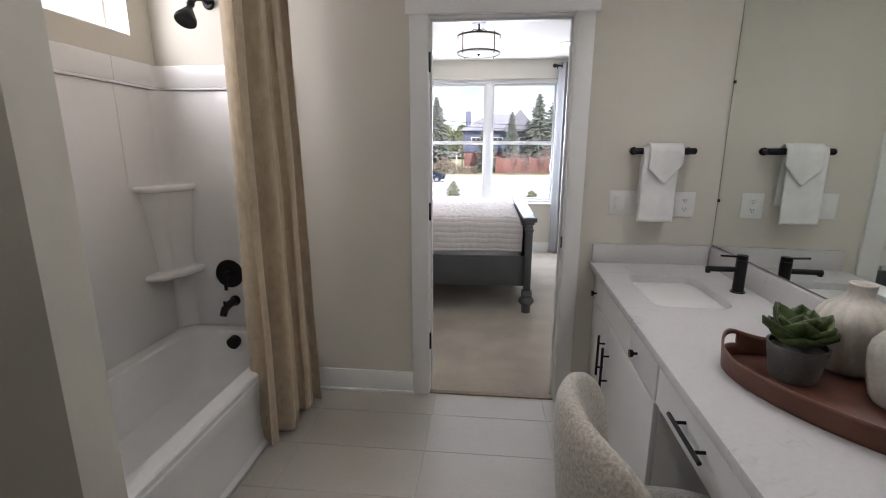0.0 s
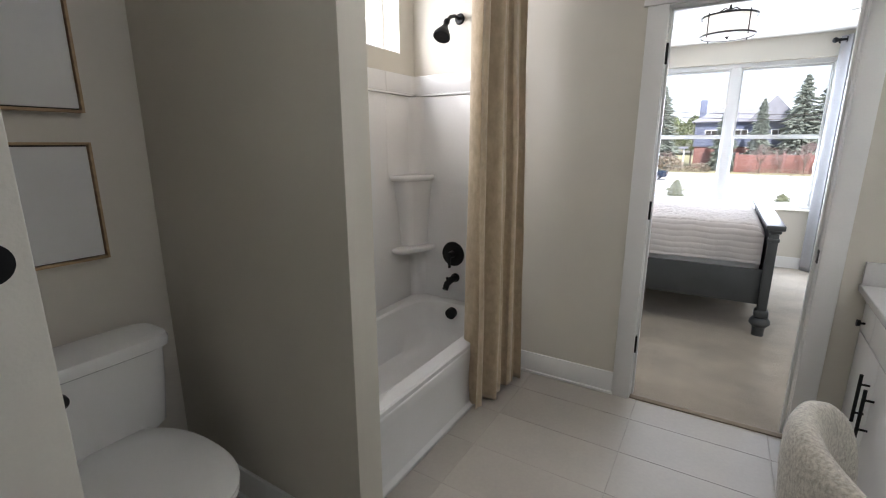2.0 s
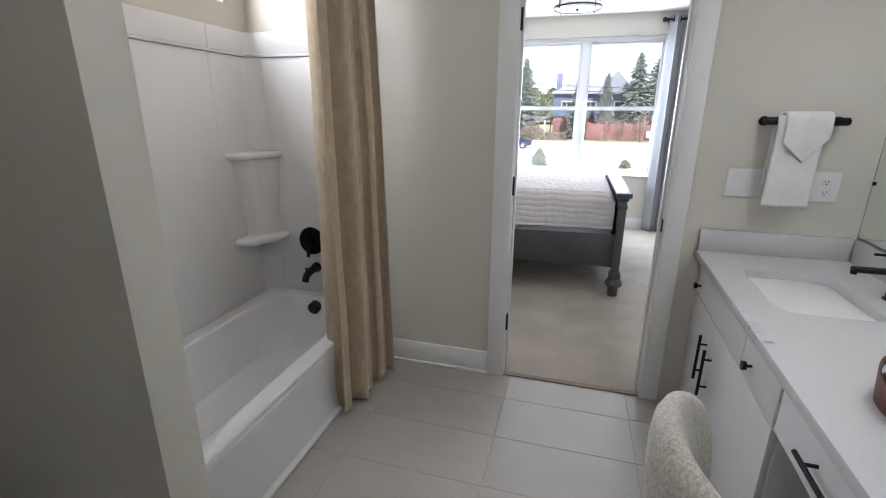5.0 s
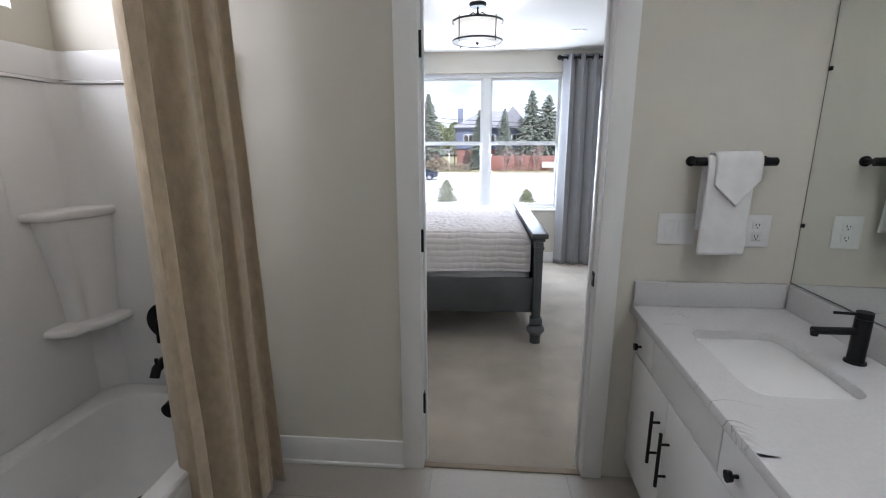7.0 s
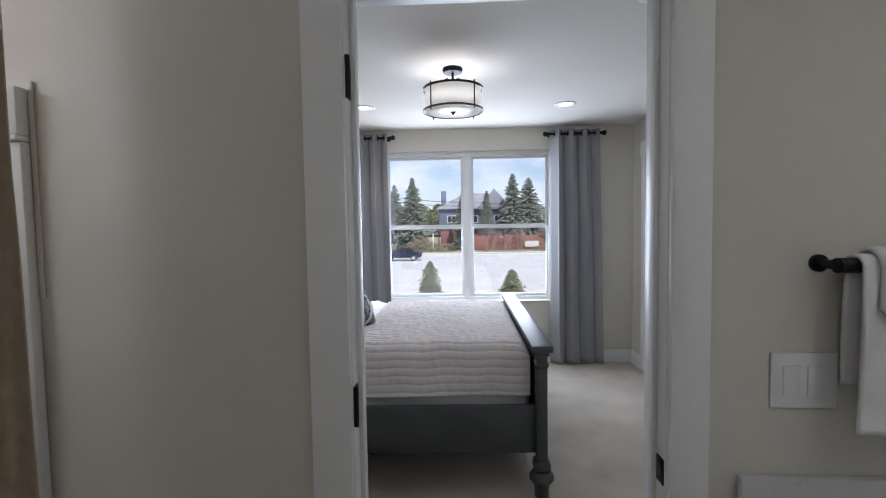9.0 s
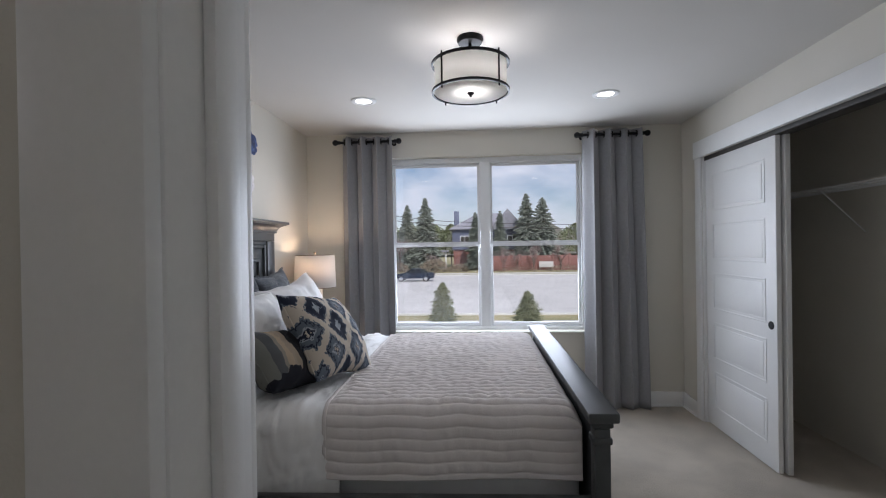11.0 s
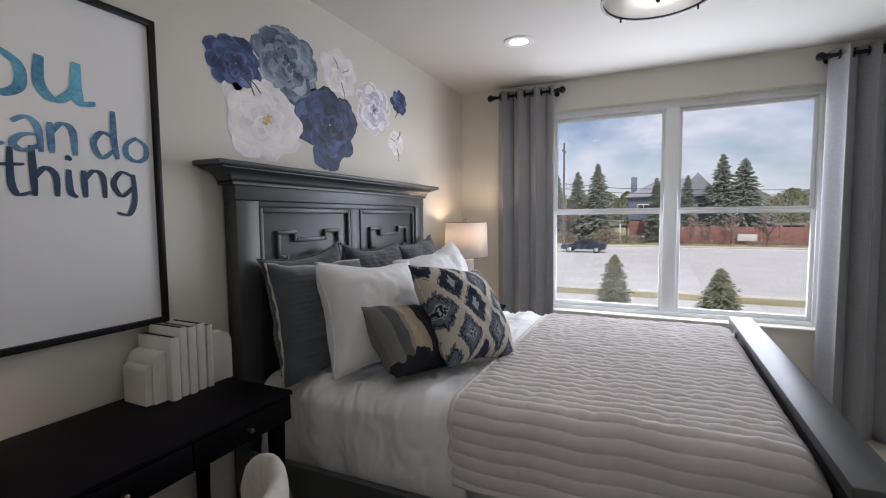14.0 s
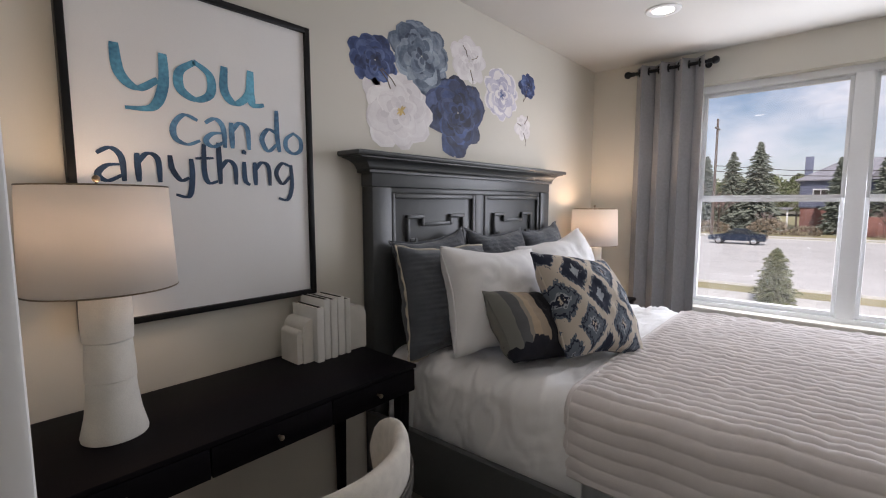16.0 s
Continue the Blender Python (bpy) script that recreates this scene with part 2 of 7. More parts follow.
def prism(bm, poly, z0, z1, swap=None):
    """An upright block on a polygon; swap maps (a, b, h) to a place."""
    f = swap or (lambda a, b, h: (a, b, h))
    lo = [bm.verts.new(f(a, b, z0)) for a, b in poly]
    hi = [bm.verts.new(f(a, b, z1)) for a, b in poly]
    n = len(poly)
    for i in range(n):
        bm.faces.new((lo[i], lo[(i + 1) % n], hi[(i + 1) % n], hi[i]))
    bm.faces.new(list(reversed(lo)))
    bm.faces.new(hi)
    return bm


def mesh_of(name, bm, material, smooth=40):
    bmesh.ops.recalc_face_normals(bm, faces=bm.faces)
    me = bpy.data.meshes.new(name)
    bm.to_mesh(me)
    bm.free()
    me.materials.append(material)
    if smooth:
        # broad flat faces stay flat, so that rounded edges do not bend their shading
        co = np.empty(len(me.vertices) * 3, dtype=np.float32)
        me.vertices.foreach_get("co", co)
        co = co.reshape(-1, 3)
        flags = []
        for p in me.polygons:
            pts = co[list(p.vertices)]
            flags.append(bool(np.linalg.norm(pts - np.roll(pts, 1, 0), axis=1).min() < 0.03) or len(me.polygons) > 3000)
        me.polygons.foreach_set("use_smooth", flags)
        me.set_sharp_from_angle(angle=radians(smooth))
    return me


def part(name, bm, material, parent=None, label="", smooth=40, thick=0.0):
    """One mesh under a thing or under a part."""
    ob = new(name, mesh_of(name, bm, material, smooth))
    if parent:
        ob.parent = parent
    if thick:
        so = ob.modifiers.new("thickness", "SOLIDIFY")
        so.thickness, so.offset = thick, 0
    return tagged(ob, label)


def thing(name, x, y, z, label, category, group="", turn=0.0):
    ob = new(name)
    ob.empty_display_size = 0.1
    ob.matrix_basis = pose(x, y, z, 0, 0, turn)
    return tagged(ob, label, category, group)


def setting(name, bm, material, label="", category="", smooth=40):
    return tagged(part(name, bm, material, None, label, smooth), label, category, "", "structure")


# ---- structure ----
setting("floor_bathroom", boxes((XB - 0.1, 1.6, 0.6, YD + 0.02, -0.12, -0.002)), M_GROUT, "grey grout bed under the bathroom tiles", "floor")
setting("floor_bedroom", boxes((XW - 0.1, 2.7, YD + 0.02, YN + 0.25, -0.12, 0.004)), M_CARPET, "beige cut-pile bedroom carpet", "floor")
setting("ceiling", boxes((XB - 0.2, 2.8, 0.5, YN + 0.3, CEIL, CEIL + 0.12)), M_CEIL, "white matt painted ceiling", "ceiling")

# door wall with the opening
setting("wall_door", boxes((XB - 0.1, DX0 - 0.02, YD, YD2, 0, CEIL), (DX1 + 0.02, XE + 0.74, YD, YD2, 0, CEIL), (DX0 - 0.02, DX1 + 0.02, YD, YD2, DH + 0.02, CEIL)), M_WALL, "beige painted wall between bathroom and bedroom", "wall")
# bed head wall
setting("wall_bed", boxes((XW - 0.14, XW, YD2, YN + 0.2, 0, CEIL)), M_WALL, "beige painted wall behind the bed", "wall")
# window wall
WX0, WX1, WZ0, WZ1 = -0.70, 1.14, 0.665, 2.285
setting("wall_window", boxes((XW, WX0, YN, YN + 0.2, 0, CEIL), (WX1, XE + 0.74, YN, YN + 0.2, 0, CEIL), (WX0, WX1, YN, YN + 0.2, 0, WZ0), (WX0, WX1, YN, YN + 0.2, WZ1, CEIL)), M_WALL, "beige painted window wall", "wall")
# closet wall
CY0, CY1, CH = 6.15, 8.045, 2.145
setting("wall_closet", boxes((XE, XE + 0.12, YD2, CY0, 0, CEIL), (XE, XE + 0.12, CY1, YN, 0, CEIL), (XE, XE + 0.12, CY0, CY1, CH, CEIL)), M_WALL, "beige painted wall with the closet opening", "wall")
setting("wall_closet_back", boxes((XE + 0.72, XE + 0.82, YD2, YN, 0, CEIL)), M_WALL, "beige painted back wall of the closet", "wall")
setting("wall_closet_side", boxes((XE + 0.12, XE + 0.72, 5.85, 5.95, 0, CEIL)), M_WALL, "beige painted side wall of the closet", "wall")
# bathroom outer wall with the high tub window
TY0, TY1, TZ0, TZ1 = 3.48, 4.412, 1.935, 2.33
setting("wall_tub", boxes((XB - 0.16, XB, 0.6, 3.03, 0, CEIL), (XB - 0.16, XT, 3.03, TY0, 0, CEIL), (XB - 0.16, XT, TY1, YD, 0, CEIL), (XB - 0.16, XT, TY0, TY1, 0, TZ0), (XB - 0.16, XT, TY0, TY1, TZ1, CEIL)), M_WALL, "beige painted outer bathroom wall", "wall")
PY0, PY1, PX = 2.968, 3.080, -0.676
setting("wall_partition", boxes((XB, PX, PY0, PY1, 0, CEIL), bevel=0.003), M_WALL, "beige painted partition between toilet and tub", "wall")
setting("wall_entry", boxes((XB, -0.33, YS - 0.75, YS, 0, CEIL), (0.56, 1.6, YS - 0.13, YS, 0, CEIL), (-0.33, 0.56, YS - 0.13, YS, 2.1, CEIL), bevel=0.002), M_WALL, "beige painted wall round the bathroom entry", "wall")
setting("wall_hall", boxes((XB, 1.6, 0.6, 0.7, 0, CEIL)), M_WALL, "beige painted wall of the hall behind", "wall")
bm = bmesh.new()
prism(bm, [(1.372 + wx(YD), YD), (1.372 + wx(0.7), 0.7), (1.62, 0.7), (1.62, YD)], 0, CEIL)
setting("wall_vanity", bm, M_WALL, "beige painted wall behind the vanity mirror", "wall")


def run_base(name, pts, h=0.132, t=0.014):
    """Baseboard along straight stretches (x0, y0, x1, y1), each with a quarter-round foot."""
    bm = bmesh.new()
    for x0, x1, y0, y1, nx, ny in pts:
        box(bm, min(x0, x0 + nx * t) if nx else x0, max(x0, x0 + nx * t) if nx else x1, min(y0, y0 + ny * t) if ny else y0, max(y0, y0 + ny * t) if ny else y1, 0, h, bevel=0.003)
        f = t + 0.012
        box(bm, min(x0, x0 + nx * f) if nx else x0, max(x0, x0 + nx * f) if nx else x1, min(y0, y0 + ny * f) if ny else y0, max(y0, y0 + ny * f) if ny else y1, 0, 0.016, bevel=0.005)
    return setting(name, bm, M_TRIM, "white painted baseboard", "baseboard")


run_base("baseboard_bathroom", [(-0.80, DX0 - 0.092, YD, YD, 0, -1), (XB, PX, PY0, PY0, 0, -1), (XB, XB, YS, PY0, 1, 0), (PX, PX, PY0, PY1, 1, 0), (-0.820, PX, PY1, PY1, 0, 1), (XB, -0.34, YS, YS, 0, 1)])
run_base("baseboard_bedroom", [(XW, WX1 + 0.82, YN, YN, 0, -1), (XW, XW, YD2, YN, 1, 0), (XE, XE, CY1 + 0.09, YN, -1, 0), (XE, XE, YD2, CY0 - 0.09, -1, 0), (XW, DX0 - 0.1, YD2, YD2, 0, 1), (DX1 + 0.1, XE, YD2, YD2, 0, 1)])

# door opening: jambs, stops, casings on both faces
d1 = thing("door_1", (DX0 + DX1) / 2, YD, 0, "white painted bathroom doorway with its casing", "doorway")
tagged(d1, kind="structure")
ox, oy = -(DX0 + DX1) / 2, -YD
L = lambda x0, x1, y0, y1, z0, z1: (x0 + ox, x1 + ox, y0 + oy, y1 + oy, z0, z1)
for xa, xb in ((DX0 - 0.02, DX0), (DX1, DX1 + 0.02)):
    part("jamb", boxes(L(xa, xb, YD - 0.002, YD2 + 0.002, 0, DH), bevel=0.002), M_TRIM, d1)
part("jamb_head", boxes(L(DX0 - 0.02, DX1 + 0.02, YD - 0.002, YD2 + 0.002, DH, DH + 0.02), bevel=0.002), M_TRIM, d1)
for xa, xb in ((DX0, DX0 + 0.011), (DX1 - 0.011, DX1)):
    part("door_stop", boxes(L(xa, xb, YD + 0.045, YD + 0.08, 0, DH), bevel=0.002), M_TRIM, d1)
part("door_stop", boxes(L(DX0 + 0.011, DX1 - 0.011, YD + 0.045, YD + 0.08, DH - 0.011, DH), bevel=0.002), M_TRIM, d1)
for ya, yb in ((YD - 0.018, YD), (YD2, YD2 + 0.018)):
    for xa, xb in ((DX0 - 0.095, DX0 - 0.003), (DX1 + 0.003, DX1 + 0.088)):
        part("casing", boxes(L(xa, xb, ya, yb, 0, DH + 0.006), bevel=0.003), M_TRIM, d1)
    e = 0.006
    part("header", boxes(L(DX0 - 0.112, DX1 + 0.108, ya - e, yb + e, DH + 0.006, DH + 0.145), bevel=0.003), M_TRIM, d1)
    part("header_cap", boxes(L(DX0 - 0.128, DX1 + 0.124, ya - 0.016, yb + 0.016, DH + 0.145, DH + 0.165), bevel=0.004), M_TRIM, d1)
for z in (1.822, 1.07, 0.326):
    h = part("hinge", boxes(L(DX0 - 0.001, DX0 + 0.003, YD + 0.004, YD + 0.036, z - 0.045, z + 0.045), bevel=0.001), M_BLACK, d1, "black steel hinge leaf")
    bm = bmesh.new()
    cyl(bm, (DX0 + 0.004 + ox, 0.002, z - 0.047), (DX0 + 0.004 + ox, 0.002, z + 0.047), 0.006, seg=12)
    part("hinge_pin", bm, M_BLACK, h)
st = part("strike_plate", boxes(L(DX1 - 0.003, DX1 + 0.001, YD + 0.006, YD + 0.040, 0.885, 0.945), bevel=0.001), M_BLACK, d1, "black steel strike plate")
part("latch_hole", boxes(L(DX1 - 0.0045, DX1 - 0.002, YD + 0.016, YD + 0.030, 0.900, 0.930)), M_CHROME, st)
part("threshold", boxes(L(DX0, DX1, YD - 0.004, YD + 0.03, -0.004, 0.007), bevel=0.002), mat("carpet_edge", (0.30, 0.25, 0.19), 0.9, 0.1, 30, 0.4, 300), d1, "dark carpet edge strip")

# bedroom window
w1 = thing("window_1", (WX0 + WX1) / 2, YN + 0.13, WZ0, "white vinyl twin single-hung window looking over the street", "window")
tagged(w1, kind="structure")
ox, oy, oz = -(WX0 + WX1) / 2, -(YN + 0.13), -WZ0
W = lambda x0, x1, y0, y1, z0, z1: (x0 + ox, x1 + ox, y0 + oy, y1 + oy, z0 + oz, z1 + oz)
GX = (-0.633, 0.148, 0.288, 1.072)
GZ = (0.738, 1.452, 1.498, 2.213)
ya, yb = YN + 0.085, YN + 0.175
part("frame_side", boxes(W(WX0, GX[0] - 0.024, ya, yb, WZ0, WZ1), bevel=0.004), M_VINYL, w1)
part("frame_side", boxes(W(GX[3] + 0.024, WX1, ya, yb, WZ0, WZ1), bevel=0.004), M_VINYL, w1)
part("frame_head", boxes(W(GX[0] - 0.024, GX[3] + 0.024, ya, yb, GZ[3] + 0.026, WZ1), bevel=0.004), M_VINYL, w1)
part("frame_sill", boxes(W(GX[0] - 0.024, GX[3] + 0.024, ya, yb, WZ0, GZ[0] - 0.034), bevel=0.004), M_VINYL, w1)
part("mullion", boxes(W(GX[1] + 0.022, GX[2] - 0.022, ya - 0.006, yb, GZ[0] - 0.034, GZ[3] + 0.026), bevel=0.004), M_VINYL, w1)
for a, b in ((GX[0], GX[1]), (GX[2], GX[3])):
    for z0, z1, yy in ((GZ[0], GZ[1], YN + 0.105), (GZ[2], GZ[3], YN + 0.135)):
        sa = part("sash", boxes(W(a - 0.024, a, yy, yy + 0.03, z0 - 0.03, z1 + 0.023), W(b, b + 0.022, yy, yy + 0.03, z0 - 0.03, z1 + 0.023), W(a, b, yy, yy + 0.03, z0 - 0.03, z0), W(a, b, yy, yy + 0.03, z1, z1 + 0.023), bevel=0.003), M_VINYL, w1)
        gl = part("pane", boxes(W(a, b, yy + 0.013, yy + 0.017, z0, z1)), M_GLASS, sa, "clear glass", smooth=0)
        gl.visible_shadow = False
    part("sash_lock", boxes(W((a + b) / 2 - 0.03, (a + b) / 2 + 0.03, YN + 0.10, YN + 0.125, GZ[1] + 0.02, GZ[1] + 0.034), bevel=0.004), M_VINYL, w1)
part("window_sill", boxes(W(WX0 + 0.002, WX1 - 0.002, YN - 0.018, ya, WZ0 - 0.012, WZ0 + 0.008), bevel=0.004), M_WALL, w1)

# tub window
w2 = thing("window_2", XB, (TY0 + TY1) / 2, TZ0, "small white high window over the tub", "window")
tagged(w2, kind="structure")
ty = (TY1 - TY0) / 2
for a, b in ((-ty, -ty + 0.045), (ty - 0.045, ty)):
    part("frame_side", boxes((-0.04, 0.03, a, b, 0, TZ1 - TZ0), bevel=0.004), M_VINYL, w2)
for a, b in ((0, 0.045), (TZ1 - TZ0 - 0.045, TZ1 - TZ0)):
    part("frame_rail", boxes((-0.04, 0.03, -ty + 0.045, ty - 0.045, a, b), bevel=0.003), M_VINYL, w2)
for a, b in ((-ty + 0.045, ty - 0.045),):
    gl = part("pane", boxes((-0.008, -0.003, a, b, 0.045, TZ1 - TZ0 - 0.045)), M_GLASS, w2, "clear glass", smooth=0)
    gl.visible_shadow = False
part("sill_tile", boxes((0.03, XT - XB - 0.002, -ty + 0.002, ty - 0.002, -0.006, 0.006), bevel=0.003), M_TRIM, w2)

# ---- bathroom things ----
def super_ring(bm, cx, cy, hx, hy, z, n=48, p=6.0):
    out = []
    for i in range(n):
        a = 2 * math.pi * i / n
        c, s = math.cos(a), math.sin(a)
        out.append(bm.verts.new((cx + hx * math.copysign(abs(c) ** (2 / p), c), cy + hy * math.copysign(abs(s) ** (2 / p), s), z)))
    return out


def loft(bm, rings, cap_lo=False, cap_hi=False):
    for a, b in zip(rings, rings[1:]):
        n = len(a)
        for i in range(n):
            bm.faces.new((a[i], a[(i + 1) % n], b[(i + 1) % n], b[i]))
    if cap_lo:
        bm.faces.new(list(reversed(rings[0])))
    if cap_hi:
        bm.faces.new(rings[-1])
    return bm


RIM = 0.38
TX0, TX1, TYA, TYB = XT + 0.004, -0.824, PY1 + 0.003, YD - 0.003
tub = thing("bathtub", (TX0 + TX1) / 2, (TYA + TYB) / 2, 0, "white acrylic alcove bathtub with a plain apron", "bathtub")
hx, hy = (TX1 - TX0) / 2, (TYB - TYA) / 2
bm = bmesh.new()
loft(bm, [super_ring(bm, 0, 0, a, b, z, 64, p) for a, b, z, p in (
    (hx - 0.03, hy, RIM - 0.05, 30), (hx - 0.002, hy, RIM - 0.03, 30), (hx, hy, RIM - 0.008, 30), (hx - 0.008, hy - 0.004, RIM, 30), (hx - 0.075, hy - 0.085, RIM, 8), (hx - 0.088, hy - 0.098, RIM - 0.012, 7),
    (hx - 0.105, hy - 0.125, 0.2, 6), (hx - 0.13, hy - 0.17, 0.1, 5), (hx - 0.18, hy - 0.23, 0.065, 4.5))], cap_hi=True)
part("basin", bm, M_ACRYL, tub)
bm = bmesh.new()
sheet(bm, lambda u, v: (hx - 0.004 - 0.012 * math.sin(math.pi * min(1, v * 1.15)) + (0.014 if v < 0.06 else 0), -hy + 2 * hy * u, (RIM - 0.03) * v), 4, 24)
part("apron", bm, M_ACRYL, tub, thick=0.006)
bm = bmesh.new()
cyl(bm, (-1.195 - (TX0 + TX1) / 2, hy - 0.135, 0.322), (-1.195 - (TX0 + TX1) / 2, hy - 0.10, 0.327), 0.036, 0.036, 28)
part("overflow_plate", bm, M_BLACK, tub, "matt black round overflow plate")
bm = bmesh.new()
cyl(bm, (0, hy - 0.36, 0.064), (0, hy - 0.36, 0.072), 0.03, 0.028, 24)
part("drain", bm, M_BLACK, tub, "matt black drain")

sur = thing("tub_surround", XT, TYA, RIM, "white moulded acrylic tub surround with corner shelves", "tub surround")
SW, SL = TX1 - XT - 0.005, YD - TYA
SZ = 1.692 - RIM
ledge = 1.815 - RIM
bm = bmesh.new()
box(bm, 0.002, 0.022, 0.012, SL - 0.012, 0.002, SZ, bevel=0.006)
part("back_panel", bm, M_ACRYL, sur)
part("end_panel", boxes((0.022, SW, SL - 0.03, SL - 0.002, 0.002, SZ), bevel=0.006), M_ACRYL, sur)
part("end_panel", boxes((0.022, SW, 0.0, 0.02, 0.002, SZ), bevel=0.006), M_ACRYL, sur)
part("ledge_lip", boxes((0.002, 0.036, 0.02, SL - 0.002, SZ, SZ + 0.013), bevel=0.004), M_ACRYL, sur)
part("ledge_lip", boxes((0.036, SW, SL - 0.041, SL - 0.002, SZ, SZ + 0.013), bevel=0.004), M_ACRYL, sur)
part("top_band", boxes((0.002, 0.03, 0.02, SL - 0.002, SZ + 0.013, ledge), bevel=0.006), M_ACRYL, sur)
part("top_band", boxes((0.03, SW, SL - 0.036, SL - 0.002, SZ + 0.013, ledge), bevel=0.006), M_ACRYL, sur)
part("front_flange", boxes((SW + 0.001, SW + 0.013, SL - 0.007, SL - 0.001, 1.33 - RIM, 1.832 - RIM), bevel=0.002), M_WALL, sur, "painted trim strip")


for z0, z1, x in ((1.20 - RIM, SZ - 0.004, 0.022), (SZ + 0.016, ledge - 0.004, 0.030)):
    part("panel_seam", boxes((x - 0.002, x + 0.0015, 4.232 - TYA, 4.240 - TYA, z0, z1), bevel=0.001), M_ACRYL, sur)


def cove(r, x0, y1, z0, z1):
    """The hollow rounded corner between the back and end panels."""
    bm = bmesh.new()
    pts = [(x0 - 0.004, y1 + 0.004)] + [(x0 + r - r * math.sin(a), y1 - r + r * math.cos(a)) for a in np.linspace(0, math.pi / 2, 13)]
    pts = [(x0 - 0.004, y1 + 0.004), (x0 + r, y1 + 0.004)] + pts[1:] + [(x0 - 0.004, y1 - r)]
    prism(bm, pts, z0, z1)
    return part("corner_cove", bm, M_ACRYL, sur)


cove(0.075, 0.022, SL - 0.03, 0.004, SZ - 0.002)
cove(0.045, 0.03, SL - 0.036, SZ + 0.0135, ledge - 0.003)


def corner_shelf(z, taper):
    """A thin round-nosed corner shelf, with a slim column tapering below it where taper is given."""
    bm = bmesh.new()

    def outline(s, n=18):
        """A long side on the back panel, a short one on the end panel, and a softly waved front."""
        a, b = 0.275 * s, 0.150 * s
        ring = [(0.020, SL - 0.028), (0.020, SL - 0.028 - a)]
        for i in range(1, n):
            f = i / n
            bow = 0.052 * math.sin(math.pi * f) ** 0.8 + 0.030 * math.sin(math.pi * min(1.0, f * 2.6))
            ring.append((0.020 + b * f + bow * s * 0.86, SL - 0.028 - a * (1 - f) - bow * s * 0.50))
        return ring + [(0.020 + b, SL - 0.028)]
    loft(bm, [[bm.verts.new((x, y, zz)) for x, y in outline(s)] for s, zz in ((0.90, z - 0.038), (0.97, z - 0.033), (1.0, z - 0.022), (1.0, z - 0.012), (0.98, z - 0.004), (0.93, z))], True, True)
    sh = part("corner_shelf", bm, M_ACRYL, sur, smooth=60)
    if taper:
        bm = bmesh.new()
        loft(bm, [[bm.verts.new((x, y, z - 0.036 - taper * k / 10)) for x, y in outline(0.62 + 0.25 * (1 - k / 10) ** 1.3)] for k in range(11)], True, True)
        part("shelf_column", bm, M_ACRYL, sh, smooth=60)


corner_shelf(1.212 - RIM, 0.425)
corner_shelf(0.752 - RIM, 0)

# shower fittings on the end wall
fx, fy = -1.215, YD - 0.031
hd = thing("shower_fixture", fx, fy + 0.028, 2.115, "matt black shower head on a bent arm", "shower")
bm = bmesh.new()
cyl(bm, (0, 0, 0), (0, -0.012, 0), 0.032, 0.026)
part("escutcheon", bm, M_BLACK, hd)
part("shower_arm", tube(bmesh.new(), [(0, -0.008, 0), (0, -0.06, 0.004), (0, -0.11, -0.012), (0, -0.15, -0.045)], 0.0105), M_BLACK, hd)
bm = bmesh.new()
m = Matrix.Translation((0, -0.15, -0.045)) @ pose(0, 0, 0, 180 - 32, 0, 0)
lathe(bm, [(0.001, -0.012), (0.016, -0.01), (0.018, 0.006), (0.013, 0.014), (0.015, 0.03), (0.034, 0.065), (0.047, 0.09), (0.049, 0.105), (0.045, 0.109), (0.001, 0.107)], 28)
bmesh.ops.transform(bm, matrix=m, verts=bm.verts)
part("spray_head", bm, M_BLACK, hd)
vl = thing("shower_valve", fx - 0.02, fy, 0.70, "matt black round shower valve plate with a lever", "shower valve")
bm = bmesh.new()
cyl(bm, (0, 0, 0), (0, -0.008, 0), 0.082, 0.078, 36)
part("valve_plate", bm, M_BLACK, vl)
bm = bmesh.new()
cyl(bm, (0, -0.006, 0), (0, -0.05, 0), 0.024, 0.02)
box(bm, -0.009, 0.009, -0.055, -0.042, -0.085, 0.01, bevel=0.004)
part("valve_lever", bm, M_BLACK, vl)
sp = thing("tub_spout", fx, fy, 0.53, "matt black tub spout with a diverter", "tub spout")
bm = bmesh.new()
cyl(bm, (0, 0, 0.012), (0, -0.014, 0.012), 0.03, 0.029)
tube(bm, [(0, -0.01, 0.012), (0, -0.07, 0.01), (0, -0.115, -0.004), (0, -0.135, -0.035)], 0.023, 16, 0.019)
part("spout_body", bm, M_BLACK, sp)
bm = bmesh.new()
cyl(bm, (0, -0.11, 0.012), (0, -0.11, 0.042), 0.006, 0.008, 12)
part("diverter_knob", bm, M_BLACK, sp)

# shower curtain on its rod
M_CURT = fabric("curtain_velvet", (0.53, 0.43, 0.30), 420, 0.08, 34, 0.35, 0.7, (1, 1, 0.6), tint=(0.42, 0.335, 0.225))
rod = thing("shower_rod", -0.83, PY1, 2.27, "matt black shower curtain rod", "curtain rod")
bm = bmesh.new()
cyl(bm, (0, 0, 0), (0, YD - PY1, 0), 0.0125)
part("rod_bar", bm, M_BLACK, rod)
for y in (0.0, YD - PY1 - 0.012):
    bm = bmesh.new()
    cyl(bm, (0, y, 0), (0, y + 0.012, 0), 0.03)
    part("flange", bm, M_BLACK, rod)
cu = thing("shower_curtain", -0.765, 3.985, 0.022, "beige crushed-velvet shower curtain hanging in soft folds outside the tub", "shower curtain")


